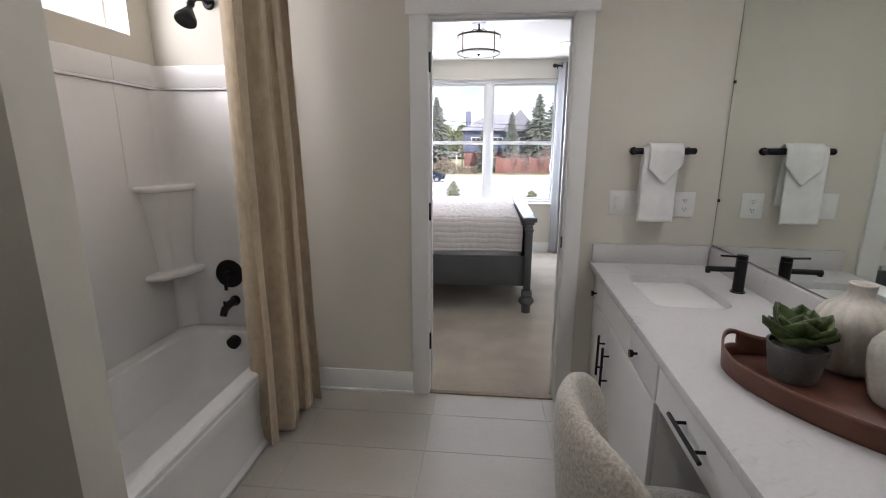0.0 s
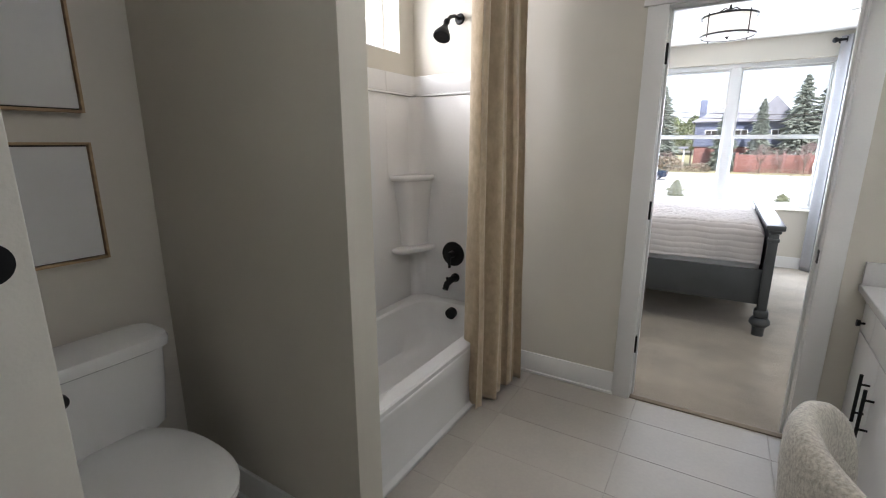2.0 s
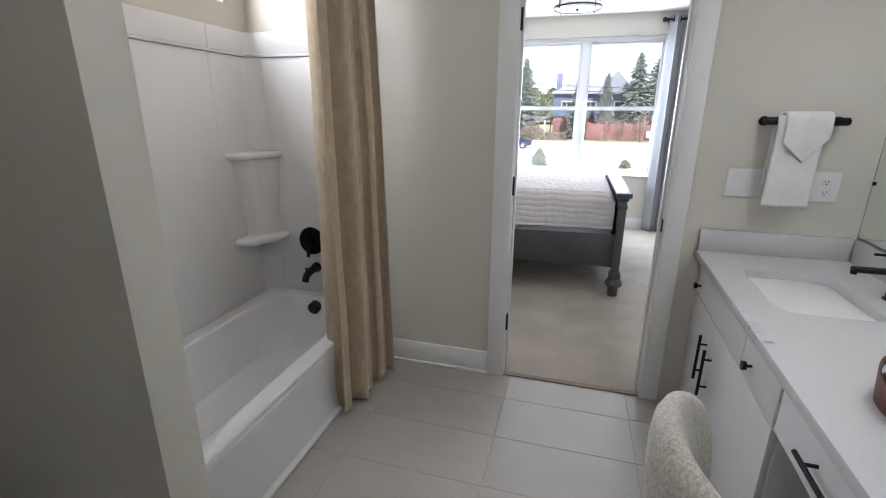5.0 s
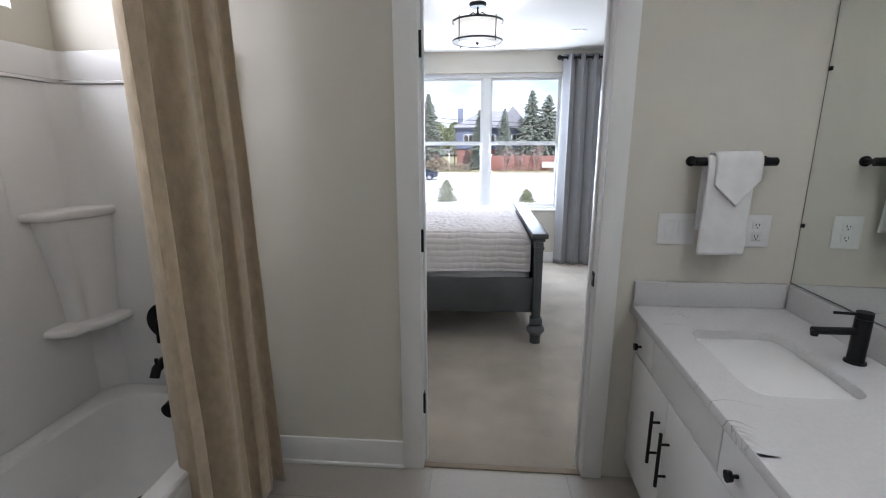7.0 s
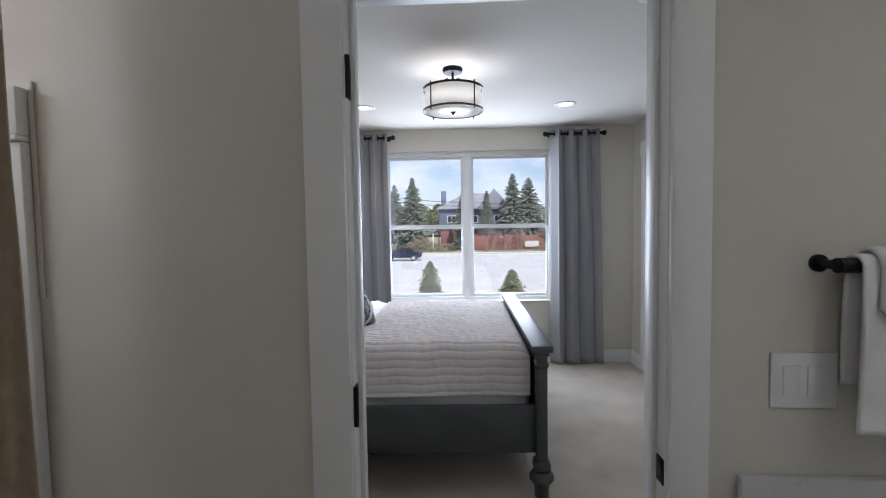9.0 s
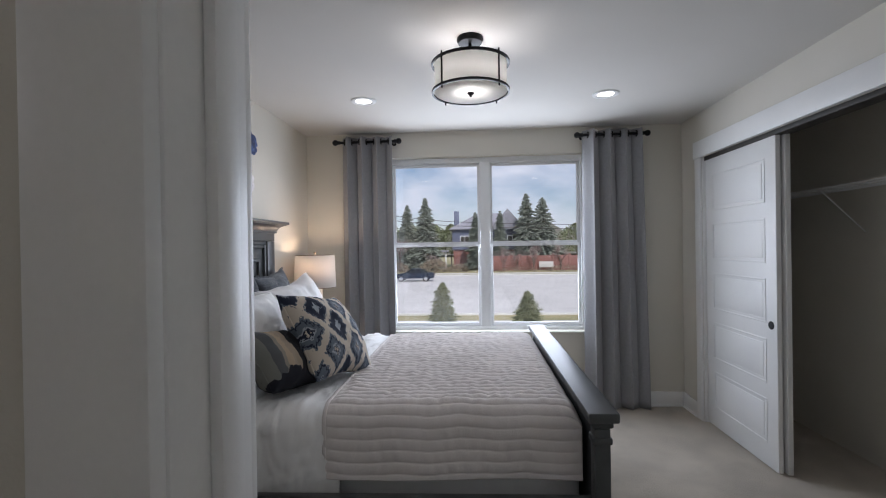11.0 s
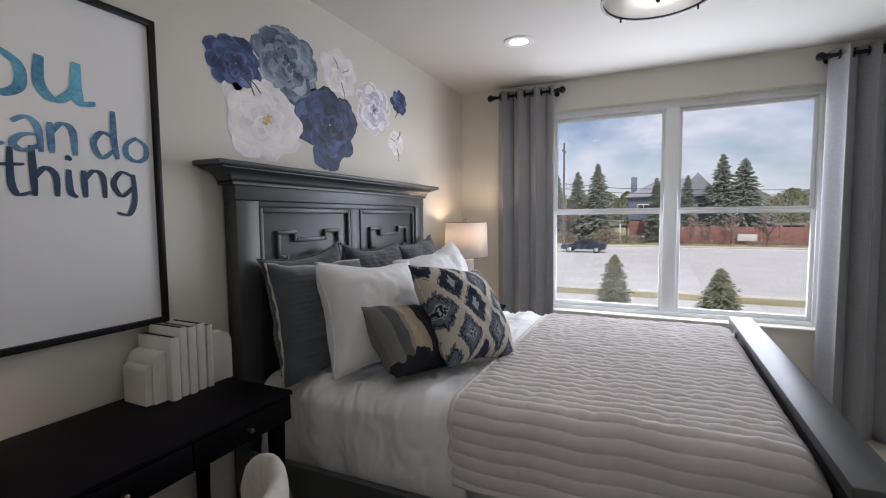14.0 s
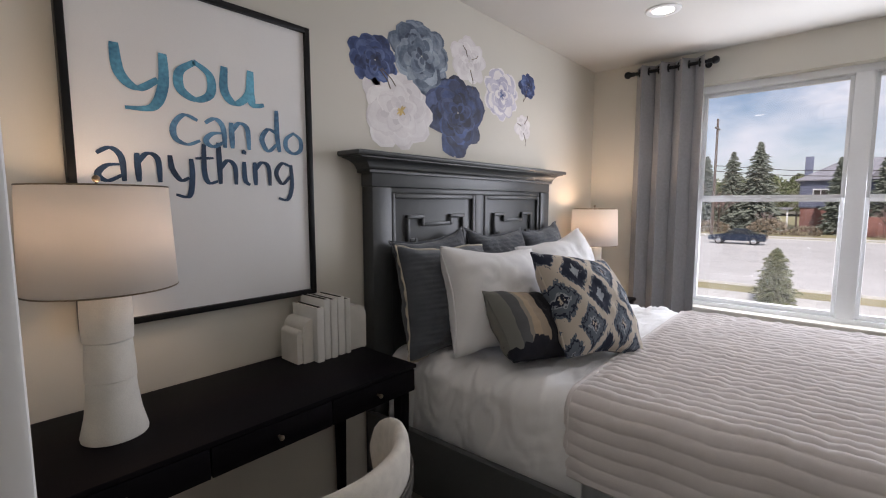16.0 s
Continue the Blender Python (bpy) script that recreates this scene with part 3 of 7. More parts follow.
def curtain_fold(u, v):
    y0, y1 = -0.075 + 0.065 * (1 - v), 0.452 - 0.03 * (1 - v)
    w = u + 0.045 * math.sin(6.3 * u + 0.8) + 0.010 * math.sin(4 * v + 6 * u)
    ph = 2 * math.pi * 2.9 * w + 0.5
    amp = 0.050 * (0.85 + 0.35 * math.sin(5.1 * u + 0.6)) * (0.85 + 0.3 * (1 - v))
    n = noise.noise(Vector((u * 6, v * 2.0, 3.0))) * 0.016 + noise.noise(Vector((u * 14, v * 7.0, 8.0))) * 0.004
    x = -0.045 * (1 - u) * (1 - v) + 0.05 * u * (1 - v) + amp * (math.sin(ph) + 0.30 * math.sin(2.0 * ph + 1.1) + 0.12 * math.sin(3.7 * ph)) + n
    return (x, y0 + (y1 - y0) * u - 0.017 * math.sin(2 * ph) + 0.3 * n, 2.225 * v + 0.005 * math.sin(ph) * (1 - v) ** 4)


part("cloth", sheet(bmesh.new(), curtain_fold, 200, 50), M_CURT, cu, thick=0.003, smooth=180)
for i in range(7):
    bm = bmesh.new()
    tube(bm, [(-0.03 + 0.024 * math.cos(a), -0.06 + i * 0.083, 2.235 + 0.026 * math.sin(a)) for a in np.linspace(0, 2 * math.pi, 17)], 0.002, 6)
    part("curtain_ring", bm, M_BLACK, cu)

# toilet
to = thing("toilet", XB + 0.05, 2.612, 0, "white two-piece toilet with closed lid and black flush lever", "toilet")
bm = bmesh.new()
loft(bm, [super_ring(bm, 0.105, 0, a, b, z, 40, 5) for a, b, z in ((0.075, 0.165, 0.375), (0.088, 0.19, 0.40), (0.094, 0.205, 0.55), (0.098, 0.213, 0.69))], True, True)
part("tank", bm, M_PORC, to)
bm = bmesh.new()
loft(bm, [super_ring(bm, 0.107, 0, a, b, z, 40, 5) for a, b, z in ((0.100, 0.214, 0.69), (0.112, 0.228, 0.697), (0.114, 0.231, 0.722), (0.108, 0.226, 0.738), (0.085, 0.20, 0.744))], True, True)
part("tank_lid", bm, M_PORC, to)
bm = bmesh.new()
rings = []
for z, cx, ax, ay in ((0.0, 0.33, 0.24, 0.115), (0.03, 0.33, 0.235, 0.11), (0.10, 0.34, 0.21, 0.10), (0.20, 0.37, 0.22, 0.12), (0.28, 0.41, 0.26, 0.155), (0.335, 0.44, 0.285, 0.175), (0.366, 0.445, 0.292, 0.18), (0.372, 0.445, 0.28, 0.171)):
    rings.append(super_ring(bm, cx, 0, ax, ay, z, 48, 2.4))
loft(bm, rings, True, True)
box(bm, 0.03, 0.24, -0.10, 0.10, 0.05, 0.36, bevel=0.03)
part("bowl", bm, M_PORC, to)
bm = bmesh.new()
loft(bm, [super_ring(bm, 0.455, 0, a, b, z, 56, 2.35) for a, b, z in ((0.288, 0.182, 0.373), (0.296, 0.183, 0.377), (0.296, 0.183, 0.388), (0.290, 0.178, 0.392))], True, True)
part("seat", bm, M_SEAT, to)
bm = bmesh.new()
loft(bm, [super_ring(bm, 0.457, 0, a, b, z, 56, 2.35) for a, b, z in ((0.288, 0.176, 0.3935), (0.297, 0.184, 0.397), (0.297, 0.184, 0.405), (0.285, 0.172, 0.414), (0.2, 0.11, 0.419))], True, True)
box(bm, 0.155, 0.26, -0.115, 0.115, 0.375, 0.412, bevel=0.012)
part("lid", bm, M_SEAT, to)
lv = bmesh.new()
cyl(lv, (0.2, -0.125, 0.635), (0.217, -0.125, 0.635), 0.026, 0.024, 24)
tube(lv, [(0.215, -0.125, 0.632), (0.222, -0.16, 0.628), (0.222, -0.205, 0.622)], 0.008, 10, 0.01)
part("flush_lever", lv, M_BLACK, to, "matt black flush lever")
sv = thing("shutoff_valve", XB + 0.016, 2.33, 0.17, "small black water shut-off valve beside the toilet", "valve")
bm = bmesh.new()
cyl(bm, (-0.014, 0, 0), (0.05, 0, 0), 0.009)
cyl(bm, (0.05, -0.012, 0), (0.05, -0.035, 0), 0.02, 0.02)
part("valve_body", bm, M_BLACK, sv)
part("supply_hose", tube(bmesh.new(), [(0.045, 0, 0), (0.05, 0.01, 0.06), (0.055, 0.04, 0.14), (0.07, 0.08, 0.20)], 0.005, 8), M_BLACK, sv)

# two pale canvases over the toilet
M_OAK = mat("oak", (0.42, 0.29, 0.16), 0.5, 0.18, 8, 0.2, 120, stretch=(1, 1, 6))
M_CANVAS = fabric("canvas", (0.72, 0.72, 0.71), 600, 0.03, 4, 0.0, 0.2)
M_DARK = mat("dark_liner", (0.03, 0.025, 0.02), 0.6, 0.1, 20, 0.1, 200)
for z0 in (1.003, 1.508):
    h = 0.408
    pf = thing("picture_frame", XB + 0.001, 2.462, z0, "square pale canvas in a thin oak floater frame", "picture", "canvases over the toilet")
    wd = 0.315
    for a in ((0, 0.034, 0, 0.009, 0, h), (0, 0.034, wd - 0.009, wd, 0, h), (0, 0.034, 0.009, wd - 0.009, 0, 0.009), (0, 0.034, 0.009, wd - 0.009, h - 0.009, h)):
        part("frame_strip", boxes(a, bevel=0.001), M_OAK, pf)
    part("liner", boxes((0, 0.012, 0.009, wd - 0.009, 0.009, h - 0.009)), M_DARK, pf)
    part("canvas", boxes((0.012, 0.030, 0.014, wd - 0.014, 0.014, h - 0.014), bevel=0.002), M_CANVAS, pf, "blank off-white canvas")

# second towel bar on the side of the entry wall
rh = thing("towel_bar", -0.33, 2.150, 1.318, "matt black towel bar with round disc ends on the entry wall", "towel bar")
for yy in (0.0, -0.46):
    bm = bmesh.new()
    cyl(bm, (0, yy, 0), (0.006, yy, 0), 0.021, 0.020, 28)
    cyl(bm, (0.004, yy, 0), (0.046, yy, 0), 0.0135, seg=24)
    po_ = part("post", bm, M_BLACK, rh)
    bm = bmesh.new()
    cyl(bm, (0.044, yy, 0), (0.056, yy, 0), 0.0165, 0.0175, 32)
    part("disc_end", bm, M_BLACK, po_)
bm = bmesh.new()
cyl(bm, (0.049, -0.46, 0), (0.049, 0.0, 0), 0.0065, seg=16)
part("bar", bm, M_BLACK, rh)

# vanity: sheared a little with its wall
def shear(bm):
    for v in bm.verts:
        w = min(1.0, max(0.0, (v.co.x - 0.80) / 0.5))
        v.co.x += (1 - w) * vx(v.co.y + 4.56) + w * wx(v.co.y + 4.56)
    return bm


def vpart(name, rows, material, parent, label="", bevel=0.003):
    return part(name, shear(boxes(*rows, bevel=bevel)), material, parent, label)


CT = 0.82
FX = 0.795     # cabinet face
vc = thing("vanity_cabinet", 0, YD, 0, "white shaker-flat vanity cabinet with black pulls", "cabinet")
vpart("body", [(FX + 0.02, 1.36, -1.04, -0.004, 0.10, CT - 0.032)], M_CAB, vc)
vpart("toe_kick", [(FX + 0.08, 1.36, -1.04, -0.004, 0.0, 0.10)], M_CAB, vc)
vpart("filler_strip", [(FX + 0.004, FX + 0.02, -0.02, -0.004, 0.10, CT - 0.032)], M_CAB, vc, bevel=0.001)


def bar_pull(parent, x, a, b, off=0.03):
    """A straight bar pull from a to b, standing off the face at x."""
    bm = bmesh.new()
    a, b = Vector(a), Vector(b)
    o = Vector((-off, 0, 0))
    cyl(bm, a + o, b + o, 0.006, seg=14)
    for f in (0.2, 0.8):
        q = a.lerp(b, f)
        cyl(bm, q, q + o, 0.0045, seg=12)
    return part("bar_pull", shear(bm), M_BLACK, parent, "matt black bar pull")


def knob(parent, y, z):
    bm = bmesh.new()
    cyl(bm, (FX, y, z), (FX - 0.018, y, z), 0.005, seg=12)
    cyl(bm, (FX - 0.016, y, z), (FX - 0.028, y, z), 0.013, 0.0145, 20)
    return part("knob", shear(bm), M_BLACK, parent, "matt black round knob")


fr = vpart("drawer_front", [(FX, FX + 0.019, -0.215, -0.024, 0.625, CT - 0.042)], M_CAB, vc)
knob(fr, -0.09, 0.672)
vpart("false_front", [(FX, FX + 0.019, -0.735, -0.219, 0.625, CT - 0.042)], M_CAB, vc)
fr = vpart("drawer_front", [(FX, FX + 0.019, -1.037, -0.739, 0.625, CT - 0.042)], M_CAB, vc)
knob(fr, -0.83, 0.688)
fr = vpart("door", [(FX, FX + 0.019, -0.395, -0.024, 0.108, 0.62)], M_CAB, vc)
bar_pull(fr, FX, (FX, -0.352, 0.35), (FX, -0.352, 0.55))
fr = vpart("door", [(FX, FX + 0.019, -1.037, -0.399, 0.108, 0.62)], M_CAB, vc)
bar_pull(fr, FX, (FX, -0.445, 0.33), (FX, -0.445, 0.53))
kd = thing("knee_drawer", 0, YD, 0, "white vanity drawer over the knee space with a black pull", "drawer")
vpart("drawer_box", [(FX + 0.02, 1.34, -1.80, -1.06, 0.64, CT - 0.034)], M_CAB, kd)
fr = vpart("drawer_front", [(FX, FX + 0.019, -1.80, -1.052, 0.628, CT - 0.042)], M_CAB, kd)
bar_pull(fr, FX, (FX, -1.435, 0.705), (FX, -1.235, 0.705))
ec = thing("end_cabinet", 0, YD, 0, "white vanity end cabinet beside the knee space", "cabinet")
vpart("body", [(FX + 0.02, 1.34, -2.38, -1.82, 0.0, CT - 0.032)], M_CAB, ec)
vpart("door", [(FX, FX + 0.019, -2.376, -1.823, 0.108, CT - 0.042)], M_CAB, ec)

# worktop with the sink hole, backsplashes
wt = thing("worktop", 0, YD, 0, "white veined quartz vanity worktop with upstands", "worktop")
bm = bmesh.new()
SXC, SYC, SHX, SHY = 1.035, -0.475, 0.150, 0.215
n = 64
hole = [(SXC + SHX * math.copysign(abs(math.cos(a)) ** (2 / 7), math.cos(a)), SYC + SHY * math.copysign(abs(math.sin(a)) ** (2 / 7), math.sin(a))) for a in (2 * math.pi * (i + 0.5) / n for i in range(n))]
ox0, ox1, oy0, oy1 = 0.768, 1.366, -2.385, -0.003


def outer(i):
    a = 2 * math.pi * (i + 0.5) / n
    c, s = math.cos(a), math.sin(a)
    k = min((ox1 - SXC) / c if c > 0 else (ox0 - SXC) / c, 0.46 / abs(s) if s else 9)
    return (SXC + k * c, SYC + k * s)


for z in (CT, CT - 0.03):
    inner = [bm.verts.new((x, y, z)) for x, y in hole]
    out = [bm.verts.new((*outer(i), z)) for i in range(n)]
    for i in range(n):
        j = (i + 1) % n
        bm.faces.new((inner[i], inner[j], out[j], out[i]))
    if z == CT:
        top_in = inner
    else:
        for i in range(n):
            j = (i + 1) % n
            bm.faces.new((top_in[i], top_in[j], inner[j], inner[i]))
yy = SYC - 0.46
for x0, x1, y0, y1 in ((ox0, ox1, oy0, yy), (ox0, ox1, SYC + 0.46, oy1)):
    box(bm, x0, x1, y0, y1, CT - 0.03, CT)
part("top_slab", shear(bm), M_QUARTZ, wt, smooth=20)
vpart("front_edge", [(ox0 - 0.004, ox0 + 0.001, oy0, oy1, CT - 0.0305, CT + 0.0005)], M_QUARTZ, wt, bevel=0.002)
vpart("upstand", [(ox0 + 0.003, ox1 - 0.02, oy1 - 0.02, oy1, CT, CT + 0.1)], M_QUARTZ, wt, bevel=0.002)
vpart("upstand", [(ox1 - 0.018, ox1, oy0, oy1 - 0.022, CT, CT + 0.1)], M_QUARTZ, wt, bevel=0.002)
sk = thing("sink", SXC, YD + SYC, CT - 0.03, "white rectangular undermount sink", "sink")
bm = bmesh.new()
loft(bm, [super_ring(bm, 0, 0, SHX + a, SHY + a, z, 64, p) for a, z, p in ((0.02, 0.0, 7), (0.002, -0.001, 7), (0.0, -0.02, 7), (-0.008, -0.09, 7), (-0.03, -0.13, 6), (-0.08, -0.14, 5))], cap_hi=True)
part("basin", bm, M_PORC, sk, thick=0.004)
bm = bmesh.new()
cyl(bm, (0.02, 0, -0.142), (0.02, 0, -0.135), 0.024, 0.022, 24)
part("drain", bm, M_BLACK, sk, "black drain cap")
fa = thing("faucet", 1.262, YD - 0.475, CT, "matt black single-lever basin faucet", "faucet")
bm = bmesh.new()
cyl(bm, (0, 0, 0), (0, 0, 0.006), 0.028, 0.027, 28)
cyl(bm, (0, 0, 0.005), (0, 0, 0.138), 0.0215, 0.0215, 28)
part("column", bm, M_BLACK, fa)
bm = bmesh.new()
cyl(bm, (-0.015, 0, 0.098), (-0.135, 0, 0.098), 0.0115, 0.0115, 20)
cyl(bm, (-0.128, 0, 0.098), (-0.128, 0, 0.082), 0.0115, 0.0095, 20)
part("spout", bm, M_BLACK, fa)
bm = bmesh.new()
cyl(bm, (0, 0, 0.1395), (0, 0, 0.158), 0.0215, 0.021, 28)
tube(bm, [(0, 0, 0.151), (-0.085, 0, 0.155)], 0.0045, 10)
part("lever", bm, M_BLACK, fa)

# mirror glued to the wall over the upstand
mi = thing("mirror", 0, YD, CT + 0.105, "large frameless wall mirror with a thin dark edge", "mirror")
vpart("mirror_glass", [(1.3655, 1.3705, -2.30, -0.005, 0.0, 1.27)], M_MIRROR, mi, bevel=0.0)
M_EDGEGREY = mat("mirror_edge", (0.10, 0.10, 0.09), 0.4, 0.05, 9, 0.0, 60)
vpart("edge_channel", [(1.364, 1.3715, -2.30, -0.001, -0.003, -0.0005)], M_EDGEGREY, mi, bevel=0.0)
vpart("edge_channel", [(1.365, 1.3715, -0.0045, -0.0025, 0, 1.27)], M_EDGEGREY, mi, bevel=0.0)
for z in (0.22, 0.78):
    vpart("mirror_clip", [(1.3615, 1.364, -0.02, -0.006, z, z + 0.014)], M_BLACK, mi, bevel=0.0005)

# vanity light over the mirror
vl2 = thing("vanity_light", 1.34, 3.6, 2.27, "black bar vanity light with three lit glass cups", "wall light")
part("back_bar", boxes((-0.03, 0.0, -0.35, 0.35, -0.03, 0.03), bevel=0.005), M_BLACK, vl2)
M_CUP = shade_mat("opal_glass", (0.85, 0.85, 0.83), 0.7)
for yy in (-0.25, 0.0, 0.25):
    bm = bmesh.new()
    cyl(bm, (-0.03, yy, 0), (-0.15, yy, 0), 0.008)
    part("arm", bm, M_BLACK, vl2)
    part("glass_cup", lathe(bmesh.new(), [(0.05, -0.06), (0.055, 0.0), (0.055, 0.08)], 28, -0.15, yy), M_CUP, vl2, thick=0.003)

# towel bar with folded hand towel
tb = thing("towel_bar", 0.935, YD, 1.392, "short matt black towel bar with round ends", "towel bar")
for x in (0.0, 0.258):
    bm = bmesh.new()
    cyl(bm, (x, 0, 0), (x, -0.008, 0), 0.019)
    cyl(bm, (x, -0.006, 0), (x, -0.056, 0), 0.010)
    part("post", bm, M_BLACK, tb)
bm = bmesh.new()
cyl(bm, (-0.014, -0.064, 0), (0.272, -0.064, 0), 0.0155, seg=24)
bmesh.ops.bevel(bm, geom=[e for e in bm.edges if e.calc_face_angle(0) > 1.0], offset=0.004, segments=2, affect="EDGES")
part("bar", bm, M_BLACK, tb)
M_TOWEL = fabric("terry", (0.80, 0.80, 0.79), 500, 0.05, 14, 0.5, 0.7)
tw = thing("hand_towel", 0.935, YD - 0.064, 1.392, "white folded hand towel with a pointed fold over the black bar", "towel")
bm = bmesh.new()


def towel_under(u, v):
    x = 0.028 + 0.165 * u - 0.008 * v
    s = v * 0.7 - 0.33
    w = 0.003 * math.sin(9 * u + 7 * v)
    if abs(s) < 0.03:
        a = s / 0.03 * math.pi / 2
        return (x, -0.021 * math.sin(a) + w * 0.3, 0.0185 * math.cos(a) + 0.002)
    z = -(abs(s) - 0.03) * (1.0 if s > 0 else 0.85)
    return (x, math.copysign(0.021 + 0.006 * abs(z) * 3, -s) + w, z)


sheet(bm, towel_under, 20, 60)
part("back_fold", bm, M_TOWEL, tw, thick=0.008, smooth=180)
bm = bmesh.new()


def towel_over(u, v):
    x = 0.048 + 0.155 * u
    tip = 0.115 + 0.085 * (1 - abs(2 * u - 1) ** 1.0) - 0.02 * u
    s = -0.03 + (tip + 0.03) * v
    w = 0.002 * math.sin(8 * u + 5 * v)
    if s < 0.03:
        a = s / 0.03 * math.pi / 2
        return (x, -0.034 * math.sin(a), 0.031 * math.cos(a) + 0.003)
    return (x, -0.034 - 0.004 * v - w, -(s - 0.03) + 0.003)


sheet(bm, towel_over, 24, 30)
part("pointed_fold", bm, M_TOWEL, tw, thick=0.009, smooth=180)

# switch plate and outlet
M_PLATE = mat("plate_plastic", (0.78, 0.78, 0.77), 0.35, 0.01, 3, 0.0, 60)
ox, oz = 0.838, 1.072
sp = thing("switch_plate", ox, YD, oz, "white two-gang rocker switch plate", "switch")
part("plate", boxes((0, 0.142, -0.006, -0.0005, 0, 0.123), bevel=0.002), M_PLATE, sp)
for a in (0.026, 0.078):
    part("rocker", boxes((a, a + 0.036, -0.009, -0.0055, 0.028, 0.095), bevel=0.002), M_PLATE, sp)
ol = thing("outlet", 1.158, YD, 1.066, "white duplex wall outlet", "outlet")
part("plate", boxes((0, 0.098, -0.006, -0.0005, 0, 0.125), bevel=0.002), M_PLATE, ol)
for z in (0.025, 0.069):
    so = part("socket", boxes((0.031, 0.067, -0.008, -0.0055, z, z + 0.032), bevel=0.003), M_PLATE, ol)
    part("slots", boxes((0.041, 0.0435, -0.0086, -0.0075, z + 0.012, z + 0.022), (0.053, 0.0555, -0.0086, -0.0075, z + 0.012, z + 0.022), (0.046, 0.051, -0.0086, -0.0075, z + 0.004, z + 0.009)), M_DARK, so)

# tray with a succulent and two fluted vases
M_TRAY = mat("brown_leather", (0.115, 0.042, 0.024), 0.55, 0.18, 14, 0.3, 260)
ty, tx = 3.19, 1.085
tr = thing("tray", tx, ty, CT, "oval brown leather tray with cut-out handles", "tray", turn=36)
bm = bmesh.new()
A, B = 0.17, 0.31
n = 72
lo = [bm.verts.new((A * math.cos(2 * math.pi * i / n), B * math.sin(2 * math.pi * i / n), 0.004)) for i in range(n)]
bm.faces.new(lo)
part("tray_floor", bm, M_TRAY, tr, thick=0.006)
bm = bmesh.new()


def tray_wall(u, v):
    a = 2 * math.pi * u
    up = 0.055 + 0.03 * max(0.0, abs(math.sin(a)) ** 14)
    return ((A + 0.006 * v) * math.cos(a), (B + 0.006 * v) * math.sin(a), 0.002 + up * v)


g = sheet(bm, tray_wall, 96, 6, wrap=True)
doomed = [f for f in bm.faces if abs(f.calc_center_median().x) < 0.036 and 0.040 < f.calc_center_median().z < 0.068]
bmesh.ops.delete(bm, geom=doomed, context="FACES")
part("tray_wall", bm, M_TRAY, tr, thick=0.006, smooth=60)
M_CONC = mat("concrete", (0.17, 0.17, 0.16), 0.8, 0.22, 12, 0.5, 160)
M_LEAF = mat("succulent_leaf", (0.055, 0.090, 0.018), 0.42, 0.3, 16, 0.1, 120, tint=(0.010, 0.022, 0.006))
pl = thing("potted_succulent", 1.005, 3.325, CT + 0.008, "green rosette succulent in a tapered grey concrete pot", "plant")
lathe_pot = [(0.001, 0.0), (0.047, 0.0), (0.052, 0.006), (0.066, 0.088), (0.067, 0.094), (0.061, 0.094), (0.058, 0.08), (0.001, 0.078)]
part("pot", lathe(bmesh.new(), lathe_pot, 36), M_CONC, pl)


def leaf_mesh(length, width, lift, curl):
    bm = bmesh.new()

    def f(u, v):
        w = width * (math.sin(math.pi * min(1, 0.12 + 0.88 * u)) ** 0.7) * (1 - 0.3 * u)
        s = (v - 0.5) * 2
        return (length * u, w * s, lift * u + curl * u * u - 0.35 * width * (1 - s * s) + 0.3 * width)
    sheet(bm, f, 8, 4)
    return mesh_of("leaf", bm, M_LEAF, 180)


rng = random.Random(4)
for ring_n, ln, lift, curl, z in ((6, 0.090, 0.010, 0.028, 0.088), (6, 0.080, 0.034, 0.026, 0.093), (5, 0.062, 0.052, 0.015, 0.098), (3, 0.038, 0.045, 0.0, 0.104)):
    shapes = [leaf_mesh(ln * f, 0.053 * f * (0.6 + ln * 5), lift, curl) for f in (0.9, 1.0, 1.08)]
    for i in range(ring_n):
        lf = new("leaf", rng.choice(shapes))
        lf.parent = pl
        lf.matrix_basis = pose(0, 0, z, rng.uniform(-8, 8), rng.uniform(-8, 6), 360 * (i + 0.5 * (ring_n % 2)) / ring_n + rng.uniform(-9, 9))
        so = lf.modifiers.new("thickness", "SOLIDIFY")
        so.thickness = 0.004
M_VASE = mat("vase_glaze", (0.58, 0.55, 0.49), 0.5, 0.12, 9, 0.15, 120)


def vase(x, y, s, turn, label):
    v = thing("vase", x, y, CT + 0.008, label, "vase", "vases on the tray")
    v.rotation_euler[2] = turn
    prof = [(0.001, 0.0), (0.056, 0.0), (0.064, 0.008), (0.072, 0.035), (0.079, 0.07), (0.082, 0.10), (0.078, 0.122), (0.064, 0.142), (0.044, 0.155), (0.030, 0.163), (0.0255, 0.175), (0.0265, 0.19), (0.0275, 0.194), (0.022, 0.194), (0.019, 0.178), (0.001, 0.15)]
    bm = bmesh.new()
    rings = []
    seg = 120
    for k, (r, z) in enumerate(prof):
        f = 0.17 * math.sin(math.pi * min(1, z / 0.17)) ** 0.6 if k < 10 else 0.0
        ring = []
        for i in range(seg):
            a = 2 * math.pi * i / seg
            tw = a + 0.5 * z / 0.17
            rr = r * (1 + 0.05 - f * (1 - abs(math.sin(7.5 * tw)) ** 0.6))
            ring.append(bm.verts.new((0.86 * s * rr * math.cos(a), 0.86 * s * rr * math.sin(a), s * z)))
        rings.append(ring)
    loft(bm, rings)
    part("vase_body", bm, M_VASE, v, smooth=180)


